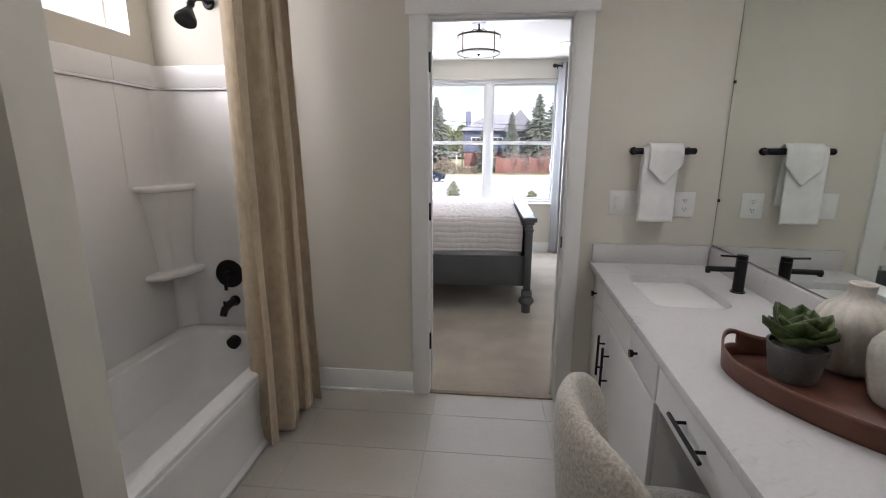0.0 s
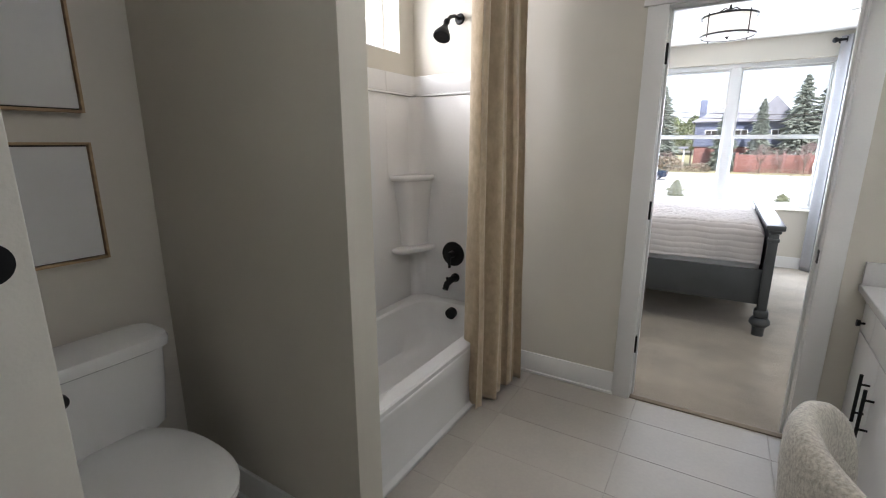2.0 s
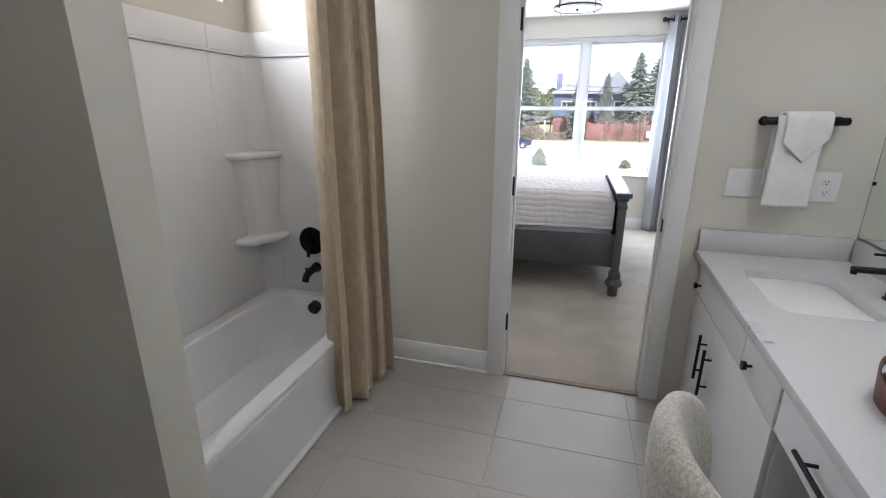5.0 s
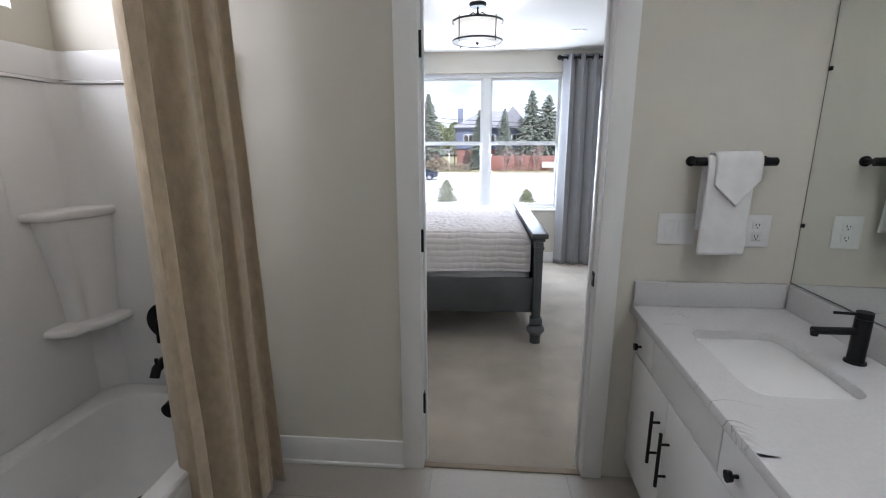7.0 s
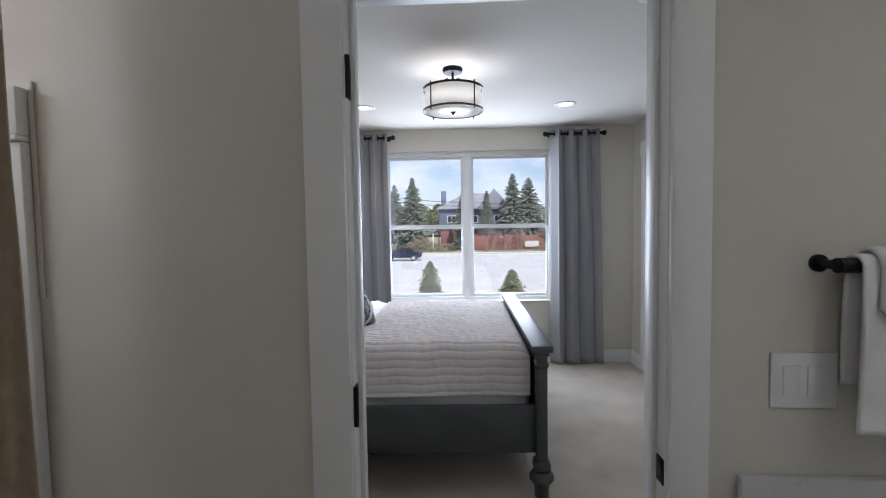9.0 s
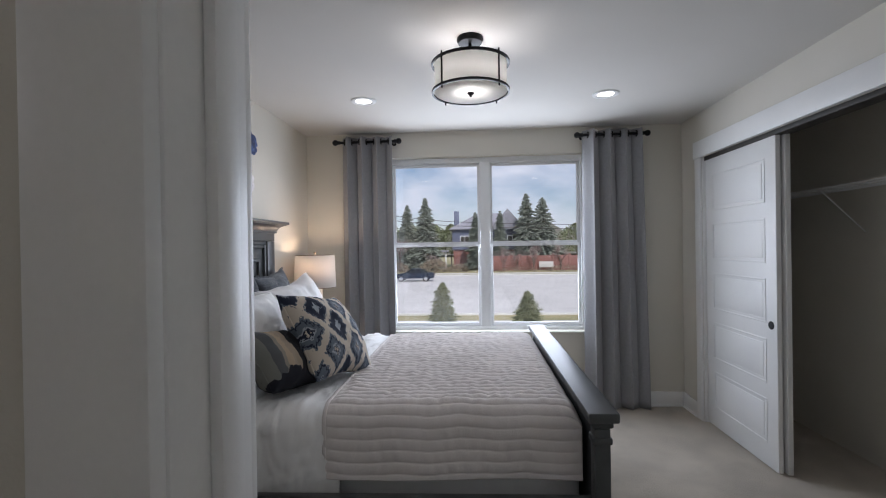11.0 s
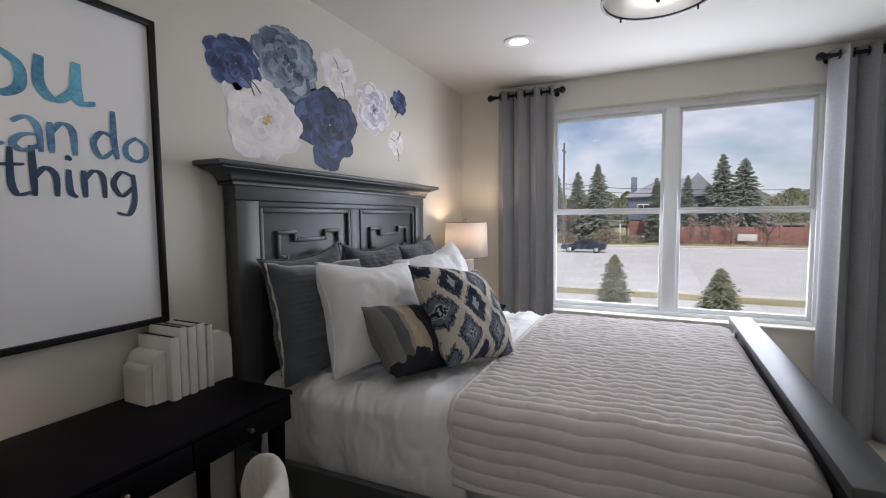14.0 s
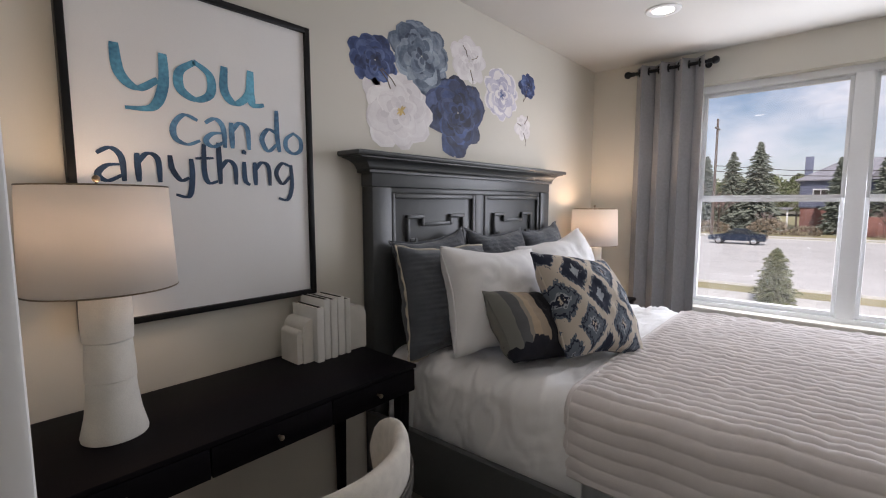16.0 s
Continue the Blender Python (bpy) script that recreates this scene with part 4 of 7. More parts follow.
vase(1.185, 3.395, 1.22, 0.3, "taller cream ceramic vase with twisted flutes on the tray")
vase(1.175, 3.205, 1.14, 1.1, "smaller cream ceramic vase with twisted flutes on the tray")

# vanity chair: barrel shell back over a round seat
M_BOUCLE = fabric("speckled_tweed", (0.50, 0.47, 0.40), 420, 0.2, 130, 0.3, 0.8, tint=(0.27, 0.25, 0.21))
M_LEG = mat("dark_leg", (0.035, 0.028, 0.022), 0.4, 0.15, 12, 0.1, 150, stretch=(1, 1, 0.2))


def shell_back(name, cx, cy, r, z0, z_side, z_back, half, material, parent, thick, facing=0.0, lean=0.06):
    """A padded back curved round the seat; facing is the angle of its middle."""
    bm = bmesh.new()
    nu, nv = 40, 20

    def f(u, v):
        s = 2 * u - 1
        a = facing + s * half
        top = z_side + (z_back - z_side) * (math.cos(s * math.pi / 2) ** 0.55 if abs(s) < 1 else 0)
        th = 2 * math.pi * v
        prof_h, prof_t = math.cos(th), math.sin(th)
        endf = math.sqrt(max(0.02, 1 - abs(s) ** 8))
        hgt = (top - z0) / 2
        zz = (z0 + top) / 2 + hgt * math.copysign(abs(prof_h) ** 0.6, prof_h) * endf
        k = (zz - z0) / max(0.01, z_back - z0)
        rr = r + lean * k + thick * 0.5 * math.copysign(abs(prof_t) ** 0.7, prof_t) * endf
        return (cx + rr * math.cos(a), cy + rr * math.sin(a), zz)
    g = []
    for i in range(nu + 1):
        g.append([bm.verts.new(f(i / nu, j / nv)) for j in range(nv)])
    for i in range(nu):
        for j in range(nv):
            k = (j + 1) % nv
            bm.faces.new((g[i][j], g[i + 1][j], g[i + 1][k], g[i][k]))
    bm.faces.new(list(reversed(g[0])))
    bm.faces.new(g[-1])
    return part(name, bm, material, parent, smooth=180)


ch = thing("vanity_chair", 0.683, 3.115, 0, "speckled grey tweed barrel chair tucked under the vanity", "chair")
shell_back("backrest", 0.02, 0, 0.25, 0.40, 0.785, 0.856, 1.0, M_BOUCLE, ch, 0.085, math.pi, 0.045)
bm = bmesh.new()
loft(bm, [super_ring(bm, 0.02, 0, a, a, z, 40, 2.6) for a, z in ((0.20, 0.385), (0.222, 0.40), (0.226, 0.45), (0.212, 0.475), (0.12, 0.485))], True, True)
part("seat", bm, M_BOUCLE, ch, smooth=180)
for sx, sy in ((-1, -1), (-1, 1), (1, -1), (1, 1)):
    bm = bmesh.new()
    cyl(bm, (0.02 + 0.19 * sx, 0.19 * sy, 0.0), (0.02 + 0.14 * sx, 0.14 * sy, 0.39), 0.011, 0.019, 14)
    part("leg", bm, M_LEG, ch, "dark wooden leg")

# ---- bedroom things ----
M_BED = mat("charcoal_paint", (0.064, 0.068, 0.070), 0.40, 0.08, 7, 0.08, 120, rvar=0.03)
M_DESK = mat("espresso_wood", (0.005, 0.004, 0.0056), 0.5, 0.2, 6, 0.06, 160, stretch=(1, 0.15, 1), rvar=0.06, spec=0.08)
M_BRASS = mat("aged_brass", (0.22, 0.18, 0.13), 0.38, 0.1, 30, 0.05, 200, metal=1.0)

BC = 6.785          # middle of the bed at the head
SKEW = 0.030        # the bed runs slightly askew of the wall
bed = thing("bed", XW, BC, 0, "charcoal painted panel bed with a tall headboard and low footboard", "bed")
HB, HH = 0.90, 0.79
hbd = part("headboard", boxes((0.012, 0.055, -HH, HH, 0.12, 1.515), bevel=0.003), M_BED, bed)
for y0, y1 in ((-HH, -HH + 0.115), (HH - 0.115, HH)):
    part("headboard_post", boxes((0.01, 0.080, y0, y1, 0.0, 1.514), bevel=0.007), M_BED, hbd)
part("headboard_stile", boxes((0.0555, 0.068, -0.04, 0.04, 0.5, 1.4895), bevel=0.003), M_BED, hbd)
part("headboard_rail", boxes((0.0555, 0.068, -HH + 0.116, HH - 0.116, 1.49, 1.514), bevel=0.003), M_BED, hbd)
part("frieze", boxes((0.008, 0.079, -HH, HH, 1.515, 1.590), bevel=0.003), M_BED, hbd)
bm = bmesh.new()
rings = []
for out, z in ((0.0, 1.572), (0.010, 1.574), (0.013, 1.580), (0.010, 1.587), (0.014, 1.590), (0.017, 1.600), (0.024, 1.612), (0.038, 1.624), (0.054, 1.631), (0.060, 1.633), (0.060, 1.637), (0.070, 1.638), (0.075, 1.642), (0.075, 1.656), (0.071, 1.660)):
    xo, yo = 0.079 + 0.85 * out, HH + 1.6 * out
    rings.append([bm.verts.new(p) for p in ((0.004, -yo, z), (xo, -yo, z), (xo, yo, z), (0.004, yo, z))])
loft(bm, rings, True, True)
part("crown_moulding", bm, M_BED, hbd, smooth=50)


def key_trim(y0, y1, z0, z1):
    """A raised square frame with a stepped key line inside it."""
    bm = bmesh.new()
    x0, x1, w = 0.055, 0.072, 0.022
    box(bm, x0, x1, y0, y0 + w, z0, z1, bevel=0.005)
    box(bm, x0, x1, y1 - w, y1, z0, z1, bevel=0.005)
    box(bm, x0, x1, y0 + w, y1 - w, z1 - w, z1, bevel=0.005)
    part("panel_moulding", bm, M_BED, hbd)
    bm = bmesh.new()
    a, b, t, t2 = y0 + 0.095, y1 - 0.095, z1 - 0.10, 0.018

    def bar(ya, yb, za, zb):
        box(bm, x0, x1 + 0.002, min(ya, yb), max(ya, yb), min(za, zb), max(za, zb), bevel=0.004)
    bar(a, a + 0.12, t, t - t2)
    bar(a + 0.12 - t2, a + 0.12, t - t2, t - 0.055)
    bar(a + 0.12, b - 0.12, t - 0.055, t - 0.055 + t2)
    bar(b - 0.12, b - 0.12 + t2, t - t2, t - 0.055)
    bar(b - 0.12, b, t, t - t2)
    bar(a, a + t2, t - t2, t - 0.13)
    bar(b - t2, b, t - t2, t - 0.13)
    bar(a + t2, a + 0.05, t - 0.13, t - 0.13 + t2)
    bar(b - 0.05, b - t2, t - 0.13, t - 0.13 + t2)
    bar(a + 0.05, a + 0.05 + t2, t - 0.13 + t2, t - 0.55)
    bar(b - 0.05 - t2, b - 0.05, t - 0.13 + t2, t - 0.55)
    part("key_moulding", bm, M_BED, hbd)


key_trim(-HH + 0.122, -0.045, 0.6, 1.487)
key_trim(0.045, HH - 0.122, 0.6, 1.487)
FXB = 0.578 - XW     # footboard, from the wall
fb = part("footboard", boxes((FXB - 0.02, FXB + 0.02, -HB + 0.03, HB - 0.03, 0.2, 0.78), bevel=0.003), M_BED, bed)
part("foot_cap", boxes((FXB - 0.055, FXB + 0.06, -HB - 0.03, HB + 0.03, 0.803, 0.842), bevel=0.008), M_BED, fb, "worn charcoal cap rail")
part("foot_cap_moulding", boxes((FXB - 0.038, FXB + 0.042, -HB - 0.012, HB + 0.012, 0.778, 0.803), bevel=0.008), M_BED, fb)
for s in (-1, 1):
    y = s * (HB - 0.02)
    bm = bmesh.new()
    box(bm, FXB - 0.03, FXB + 0.03, y - 0.03, y + 0.03, 0.2, 0.778, bevel=0.006)
    box(bm, FXB - 0.036, FXB + 0.036, y - 0.036, y + 0.036, 0.72, 0.745, bevel=0.005)
    part("foot_post", bm, M_BED, bed)
    bm = bmesh.new()
    box(bm, FXB - 0.045, FXB + 0.045, y - 0.045, y + 0.045, 0.15, 0.205, bevel=0.012)
    lathe(bm, [(0.03, 0.15), (0.05, 0.145), (0.066, 0.12), (0.068, 0.10), (0.055, 0.082), (0.042, 0.07), (0.038, 0.03), (0.04, 0.004), (0.001, 0.004)], 28, FXB, y)
    part("foot", bm, M_BED, bed, "turned bun foot")
for s in (-1, 1):
    part("side_rail", boxes((0.05, FXB - 0.02, s * (HB - 0.045) - 0.016, s * (HB - 0.045) + 0.016, 0.235, 0.500), bevel=0.004), M_BED, bed)
part("slat_base", boxes((0.06, FXB - 0.03, -HB + 0.04, HB - 0.04, 0.30, 0.33), bevel=0.003), M_DARK, bed)

M_SHEET = fabric("white_cotton", (0.85, 0.85, 0.85), 800, 0.03, 3, 0.1, 0.25)
M_QUILT = fabric("quilt_cotton", (0.74, 0.695, 0.68), 700, 0.06, 5, 0.15, 0.3)
MT = 0.80
HQ = 0.768
ms = thing("mattress", XW + 0.06, BC, 0.332, "white sheeted mattress on the bed", "mattress")
bm = bmesh.new()
box(bm, 0.03, FXB - 0.10, -HQ + 0.03, HQ - 0.03, 0, 0.425, bevel=0.05, seg=4)
part("mattress_body", bm, M_SHEET, ms)


def cover(x0, x1, drop, ridge, rough, top, seed, nx, ny, foot=False):
    """A cloth laid over the bed from x0 to x1 with both sides hanging."""
    R = 0.075
    flat = HQ + 0.012 - R
    arc = R * math.pi / 2
    total = flat + arc + drop
    pitch = 0.046

    def over(x):
        """How far the hanging side stands out past the rail."""
        return 0.0 if ridge or rough < 0.02 else 0.020 * min(1.0, max(0.0, (x1 - 0.07 - x) / 0.12))

    def f(u, v):
        x = x0 + (x1 - x0) * u
        s = (2 * v - 1) * total
        q = abs(s)
        sg = 1 if s >= 0 else -1
        wob = noise.noise(Vector((x * 3.1, s * 1.3, seed)))
        wob2 = noise.noise(Vector((x * 9, s * 4.0, seed + 5)))
        r = 0.0
        if ridge:
            ph = (s + 0.006 * wob2 + 0.006 * math.asin(math.sin(x * 24)) * (0.5 + 0.5 * wob)) / pitch
            r = ridge * (abs(math.sin(math.pi * ph)) ** 0.55) * (1 - 0.68 * min(1.0, max(0.0, (q - flat) / arc))) * min(1.0, 0.15 + abs(x - x0) / 0.05) * (0.85 + 0.45 * noise.noise(Vector((x * 30, s * 12, seed + 2))))
        wob3 = noise.noise(Vector((x * 14 + 3 * wob, s * 11 + 2 * wob2, seed + 9)))
        h = r + rough * (wob * 0.6 + wob2 * 0.5 + (0.0 if ridge else 0.45 * (1 - 2 * abs(wob3)) ** 3))
        edge = 0.0
        if not ridge and rough > 0.02:
            k = min(1.0, max(0.0, (x1 - x) / 0.16))
            h = h * k - 0.016 * (1 - k)
        if foot:
            e = max(0.0, (x - (x1 - 0.10)) / 0.10)
            edge = -0.07 * e ** 3
        if q <= flat:
            return (x, s, top + h + edge)
        if q <= flat + arc:
            a = (q - flat) / R
            return (x, sg * (flat + (R + h) * math.sin(a) + over(x) * (1 - math.cos(a))), top - R + (R + h) * math.cos(a) + edge * math.cos(a))
        d = q - flat - arc
        return (x, sg * (flat + R + over(x) + (h if ridge else 0.6 * h) + 0.012 * math.sin(x * 6 + seed) * d / max(drop, 0.01)), top - R - d)
    bm = bmesh.new()
    return sheet(bm, f, nx, ny)


QX = 0.952      # where the quilt begins, from the wall
dv = thing("duvet", XW, BC, 0, "white cotton duvet with soft wrinkles", "duvet")
part("duvet_cloth", cover(0.12, QX + 0.06, 0.30, 0.0, 0.036, MT - 0.002, 2.0, 90, 120), M_SHEET, dv, thick=0.008, smooth=180)
qu = thing("quilt", XW, BC, 0, "pale taupe channel-quilted coverlet spread over the foot of the bed", "quilt")
part("quilt_cloth", cover(QX, FXB - 0.045, 0.212, 0.0165, 0.006, MT + 0.010, 7.0, 190, 560, True), M_QUILT, qu, thick=0.006, smooth=180)
part("quilt_binding", cover(QX - 0.008, QX + 0.008, 0.213, 0.0, 0.006, MT + 0.013, 7.0, 3, 240), M_QUILT, qu, thick=0.006, smooth=180)


for ob in (hbd, *hbd.children):
    for v in ob.data.vertices:
        v.co.y -= 0.06
for ob in (*bed.children_recursive, *ms.children, *dv.children, *qu.children):
    for v in ob.data.vertices:
        v.co.y += SKEW * v.co.x


def pillow(name, w, h, t, material, m, label, seed, flange=0.0, f_mat=None, ribs=0.0, sag=0.0, pin=0.14):
    """A stuffed cushion: width along its x, height along its z, leaning by its pose."""
    p = new(name)
    p.empty_display_size = 0.1
    p.matrix_basis = m
    tagged(p, label, "pillow", "pillows on the bed")
    n = 36

    def f(u, v, side):
        a, b = 2 * u - 1, 2 * v - 1
        x = w / 2 * a * (1 - 0.85 * pin * (1 - abs(b) ** 2.2) * abs(a) ** 3) * (1 - 0.035 * (abs(b) ** 9) * abs(a) ** 2)
        z = h / 2 * b * (1 - 0.85 * pin * (1 - abs(a) ** 2.2) * abs(b) ** 3) * (1 - 0.035 * (abs(a) ** 9) * abs(b) ** 2)
        x += 0.007 * noise.noise(Vector((b * 2.5, seed, a * 1.5)))
        z += 0.009 * noise.noise(Vector((a * 2.5, seed + 4, b * 1.5)))
        k = max(0.0, (1 - abs(a) ** 2.8)) ** 0.58 * max(0.0, (1 - abs(b) ** 2.8)) ** 0.58
        wr = noise.noise(Vector((a * 2.2 + seed, b * 2.2, side))) * 0.12 + noise.noise(Vector((a * 6 + seed, b * 5, side * 3))) * 0.05 + (1 - 2 * abs(noise.noise(Vector((a * 4 + b + seed, b * 4 - a, 7.0))))) ** 3 * 0.075
        y = side * t / 2 * k * (1 + wr)
        if ribs:
            y += side * ribs * abs(math.sin(math.pi * z / 0.021)) * min(1, k * 2)
        return (x, y, z - sag * (1 - b) * k * 0.2)
    bm = bmesh.new()
    nv = 90 if ribs else n
    for side in (1, -1):
        sheet(bm, lambda u, v: f(u, v, side), n, nv)
    bmesh.ops.remove_doubles(bm, verts=bm.verts, dist=0.0005)
    part("cushion", bm, material, p, smooth=180)
    bm = bmesh.new()
    r = 0.0035
    for (u0, v0), (u1, v1) in (((0, 0), (1, 0)), ((1, 0), (1, 1)), ((1, 1), (0, 1)), ((0, 1), (0, 0))):
        pts = [Vector(f(u0 + (u1 - u0) * i / 24, v0 + (v1 - v0) * i / 24, 1)) for i in range(25)]
        if flange:
            pts2 = [q * (1 + flange / max(0.1, q.length)) + Vector((0, 0.006 * math.sin(i * 1.9 + seed), 0)) for i, q in enumerate(pts)]
            vs = [(bm.verts.new(a), bm.verts.new(b)) for a, b in zip(pts, pts2)]
            for a, b in zip(vs, vs[1:]):
                bm.faces.new((a[0], b[0], b[1], a[1]))
        else:
            tube(bm, pts, r, 6)
    part("flange" if flange else "seam", bm, f_mat or material, p, "frayed cream edge" if flange and f_mat else "", smooth=180, thick=0.003 if flange else 0)
    return p


def lean_pose(x, y, z, lean, yaw=0, roll=0):
    return pose(x, y, z, 0, 0, 90 + yaw) @ pose(0, 0, 0, -lean, roll, 0)


M_SHAM = fabric("slate_linen", (0.085, 0.094, 0.108), 600, 0.16, 8, 0.35, 0.5)
M_EDGE = fabric("cream_edge", (0.55, 0.50, 0.40), 500, 0.15, 20, 0.2, 0.5)
M_PILLOW = fabric("white_percale", (0.82, 0.82, 0.82), 800, 0.02, 3, 0.1, 0.2)


def ikat():
    """Staggered diamond medallions with frayed edges, woven in navy and grey on cream."""
    m, nt, p = nodes_of("ikat_weave")
    N = nt.nodes
    co, sc_, ro, vo, no, ns_, fr_, rp, rp2, mx, bu, fi, hue, gt = (N.new("ShaderNodeTexCoord"), N.new("ShaderNodeMapping"), N.new("ShaderNodeMapping"), N.new("ShaderNodeTexVoronoi"), N.new("ShaderNodeTexNoise"), N.new("ShaderNodeMapping"), N.new("ShaderNodeMath"), N.new("ShaderNodeValToRGB"), N.new("ShaderNodeValToRGB"), N.new("ShaderNodeMixRGB"), N.new("ShaderNodeBump"), N.new("ShaderNodeTexNoise"), N.new("ShaderNodeSeparateColor"), N.new("ShaderNodeMath"))
    sc_.inputs["Scale"].default_value = (8.2, 0.0, 6.0)
    sc_.inputs["Location"].default_value = (0.25, 0.0, 0.1)
    ro.inputs["Rotation"].default_value = (0, radians(45), 0)
    link(nt, co.outputs["Object"], sc_.inputs["Vector"])
    link(nt, sc_.outputs["Vector"], ro.inputs["Vector"])
    vo.distance = "CHEBYCHEV"
    vo.inputs["Scale"].default_value, vo.inputs["Randomness"].default_value = 1.0, 0.06
    link(nt, ro.outputs["Vector"], vo.inputs["Vector"])
    ns_.inputs["Scale"].default_value = (125, 0.0, 55)
    link(nt, co.outputs["Object"], ns_.inputs["Vector"])
    no.inputs["Scale"].default_value, no.inputs["Detail"].default_value = 1.0, 1.0
    link(nt, ns_.outputs["Vector"], no.inputs["Vector"])
    fr_.operation = "MULTIPLY_ADD"
    link(nt, no.outputs["Fac"], fr_.inputs[0])
    fr_.inputs[1].default_value = 0.28
    link(nt, vo.outputs["Distance"], fr_.inputs[2])
    cream, navy, grey, pale = (0.56, 0.50, 0.42, 1), (0.014, 0.02, 0.042, 1), (0.12, 0.145, 0.18, 1), (0.34, 0.37, 0.41, 1)
    for node, steps in ((rp, ((0.0, navy), (0.15, cream), (0.19, navy), (0.25, pale), (0.30, grey), (0.42, navy), (0.47, grey), (0.53, cream))), (rp2, ((0.0, pale), (0.20, pale), (0.27, navy), (0.45, navy), (0.50, grey), (0.54, cream)))):
        ramp = node.color_ramp
        ramp.interpolation = "CONSTANT"
        ramp.elements[0].position, ramp.elements[0].color = steps[0]
        ramp.elements[1].position, ramp.elements[1].color = steps[1]
        for pos, c in steps[2:]:
            ramp.elements.new(pos).color = c
        link(nt, fr_.outputs[0], node.inputs["Fac"])
    link(nt, vo.outputs["Color"], hue.inputs["Color"])
    gt.operation = "GREATER_THAN"
    link(nt, hue.outputs["Red"], gt.inputs[0])
    gt.inputs[1].default_value = 0.6
    link(nt, gt.outputs[0], mx.inputs["Fac"])
    link(nt, rp.outputs["Color"], mx.inputs["Color1"])
    link(nt, rp2.outputs["Color"], mx.inputs["Color2"])
    link(nt, mx.outputs["Color"], p.inputs["Base Color"])
    fi.inputs["Scale"].default_value = 700
    link(nt, fi.outputs["Fac"], bu.inputs["Height"])
    bu.inputs["Strength"].default_value, bu.inputs["Distance"].default_value = 0.4, 0.002
    link(nt, bu.outputs["Normal"], p.inputs["Normal"])
    p.inputs["Roughness"].default_value = 0.92
    return m


def banded():
    """Stripes across the width: grey, charcoal steps, tan, cream, black."""
    m, nt, p = nodes_of("banded_weave")
    N = nt.nodes
    co, sx, no, ma, rp, bu, fi, wv = (N.new("ShaderNodeTexCoord"), N.new("ShaderNodeSeparateXYZ"), N.new("ShaderNodeTexNoise"), N.new("ShaderNodeMath"), N.new("ShaderNodeValToRGB"), N.new("ShaderNodeBump"), N.new("ShaderNodeTexNoise"), N.new("ShaderNodeTexVoronoi"))
    link(nt, co.outputs["Object"], sx.inputs["Vector"])
    ma.operation = "MULTIPLY_ADD"
    link(nt, sx.outputs["X"], ma.inputs[0])
    ma.inputs[1].default_value, ma.inputs[2].default_value = 3.25, 0.757
    ramp = rp.color_ramp
    ramp.interpolation = "CONSTANT"
    e = ramp.elements
    e[0].position, e[0].color = 0.0, (0.20, 0.20, 0.18, 1)
    e[1].position, e[1].color = 0.20, (0.10, 0.105, 0.11, 1)
    for pos, c in ((0.33, (0.28, 0.25, 0.21, 1)), (0.39, (0.44, 0.34, 0.24, 1)), (0.50, (0.36, 0.29, 0.22, 1)), (0.66, (0.012, 0.012, 0.016, 1))):
        ramp.elements.new(pos).color = c
    link(nt, ma.outputs[0], rp.inputs["Fac"])
    low, lt, mx = N.new("ShaderNodeMath"), N.new("ShaderNodeMath"), N.new("ShaderNodeMixRGB")
    low.operation, lt.operation = "MULTIPLY_ADD", "LESS_THAN"
    wv.inputs["Scale"].default_value = 22
    wv.distance = "CHEBYCHEV"
    link(nt, co.outputs["Object"], wv.inputs["Vector"])
    link(nt, wv.outputs["Distance"], low.inputs[0])
    low.inputs[1].default_value = 0.09
    link(nt, sx.outputs["Z"], low.inputs[2])
    link(nt, low.outputs[0], lt.inputs[0])
    lt.inputs[1].default_value = -0.062
    link(nt, lt.outputs[0], mx.inputs["Fac"])
    link(nt, rp.outputs["Color"], mx.inputs["Color1"])
    mx.inputs["Color2"].default_value = (0.012, 0.013, 0.022, 1)
    link(nt, mx.outputs["Color"], p.inputs["Base Color"])
    fi.inputs["Scale"].default_value = 160
    link(nt, fi.outputs["Fac"], bu.inputs["Height"])
    bu.inputs["Strength"].default_value, bu.inputs["Distance"].default_value = 0.7, 0.004
    link(nt, bu.outputs["Normal"], p.inputs["Normal"])
    p.inputs["Roughness"].default_value = 0.95
    return m


pillow("euro_sham", 0.60, 0.50, 0.24, M_SHAM, lean_pose(-1.18, 6.232, 1.012, 13, -2, 3), "slate grey ribbed euro sham with a frayed cream edge", 1, 0.010, M_EDGE, 0.003)
pillow("euro_sham", 0.50, 0.52, 0.17, M_SHAM, lean_pose(-1.295, 6.27, 1.045, 7, -2, -5), "slate grey ribbed euro sham leaning on the headboard", 2, 0.010, M_SHAM, 0.003, pin=0.2)
pillow("euro_sham", 0.52, 0.50, 0.20, M_SHAM, lean_pose(-1.255, 6.745, 1.06, 9, -3, 1), "slate grey ribbed euro sham leaning on the headboard", 8, 0.010, M_SHAM, 0.003, pin=0.22)
pillow("euro_sham", 0.54, 0.50, 0.18, M_SHAM, lean_pose(-1.265, 7.265, 1.06, 9, 3, -4), "slate grey ribbed euro sham beside the far lamp", 3, 0.010, M_SHAM, 0.003, pin=0.2)
pillow("bed_pillow", 0.60, 0.47, 0.26, M_PILLOW, lean_pose(-0.975, 6.315, 1.025, 17, -10, 4), "plump white cotton bed pillow", 4, pin=0.17)
pillow("bed_pillow", 0.62, 0.46, 0.25, M_PILLOW, lean_pose(-1.01, 7.0, 1.04, 18, -8, -7), "plump white cotton bed pillow behind the patterned cushion", 5, pin=0.19)
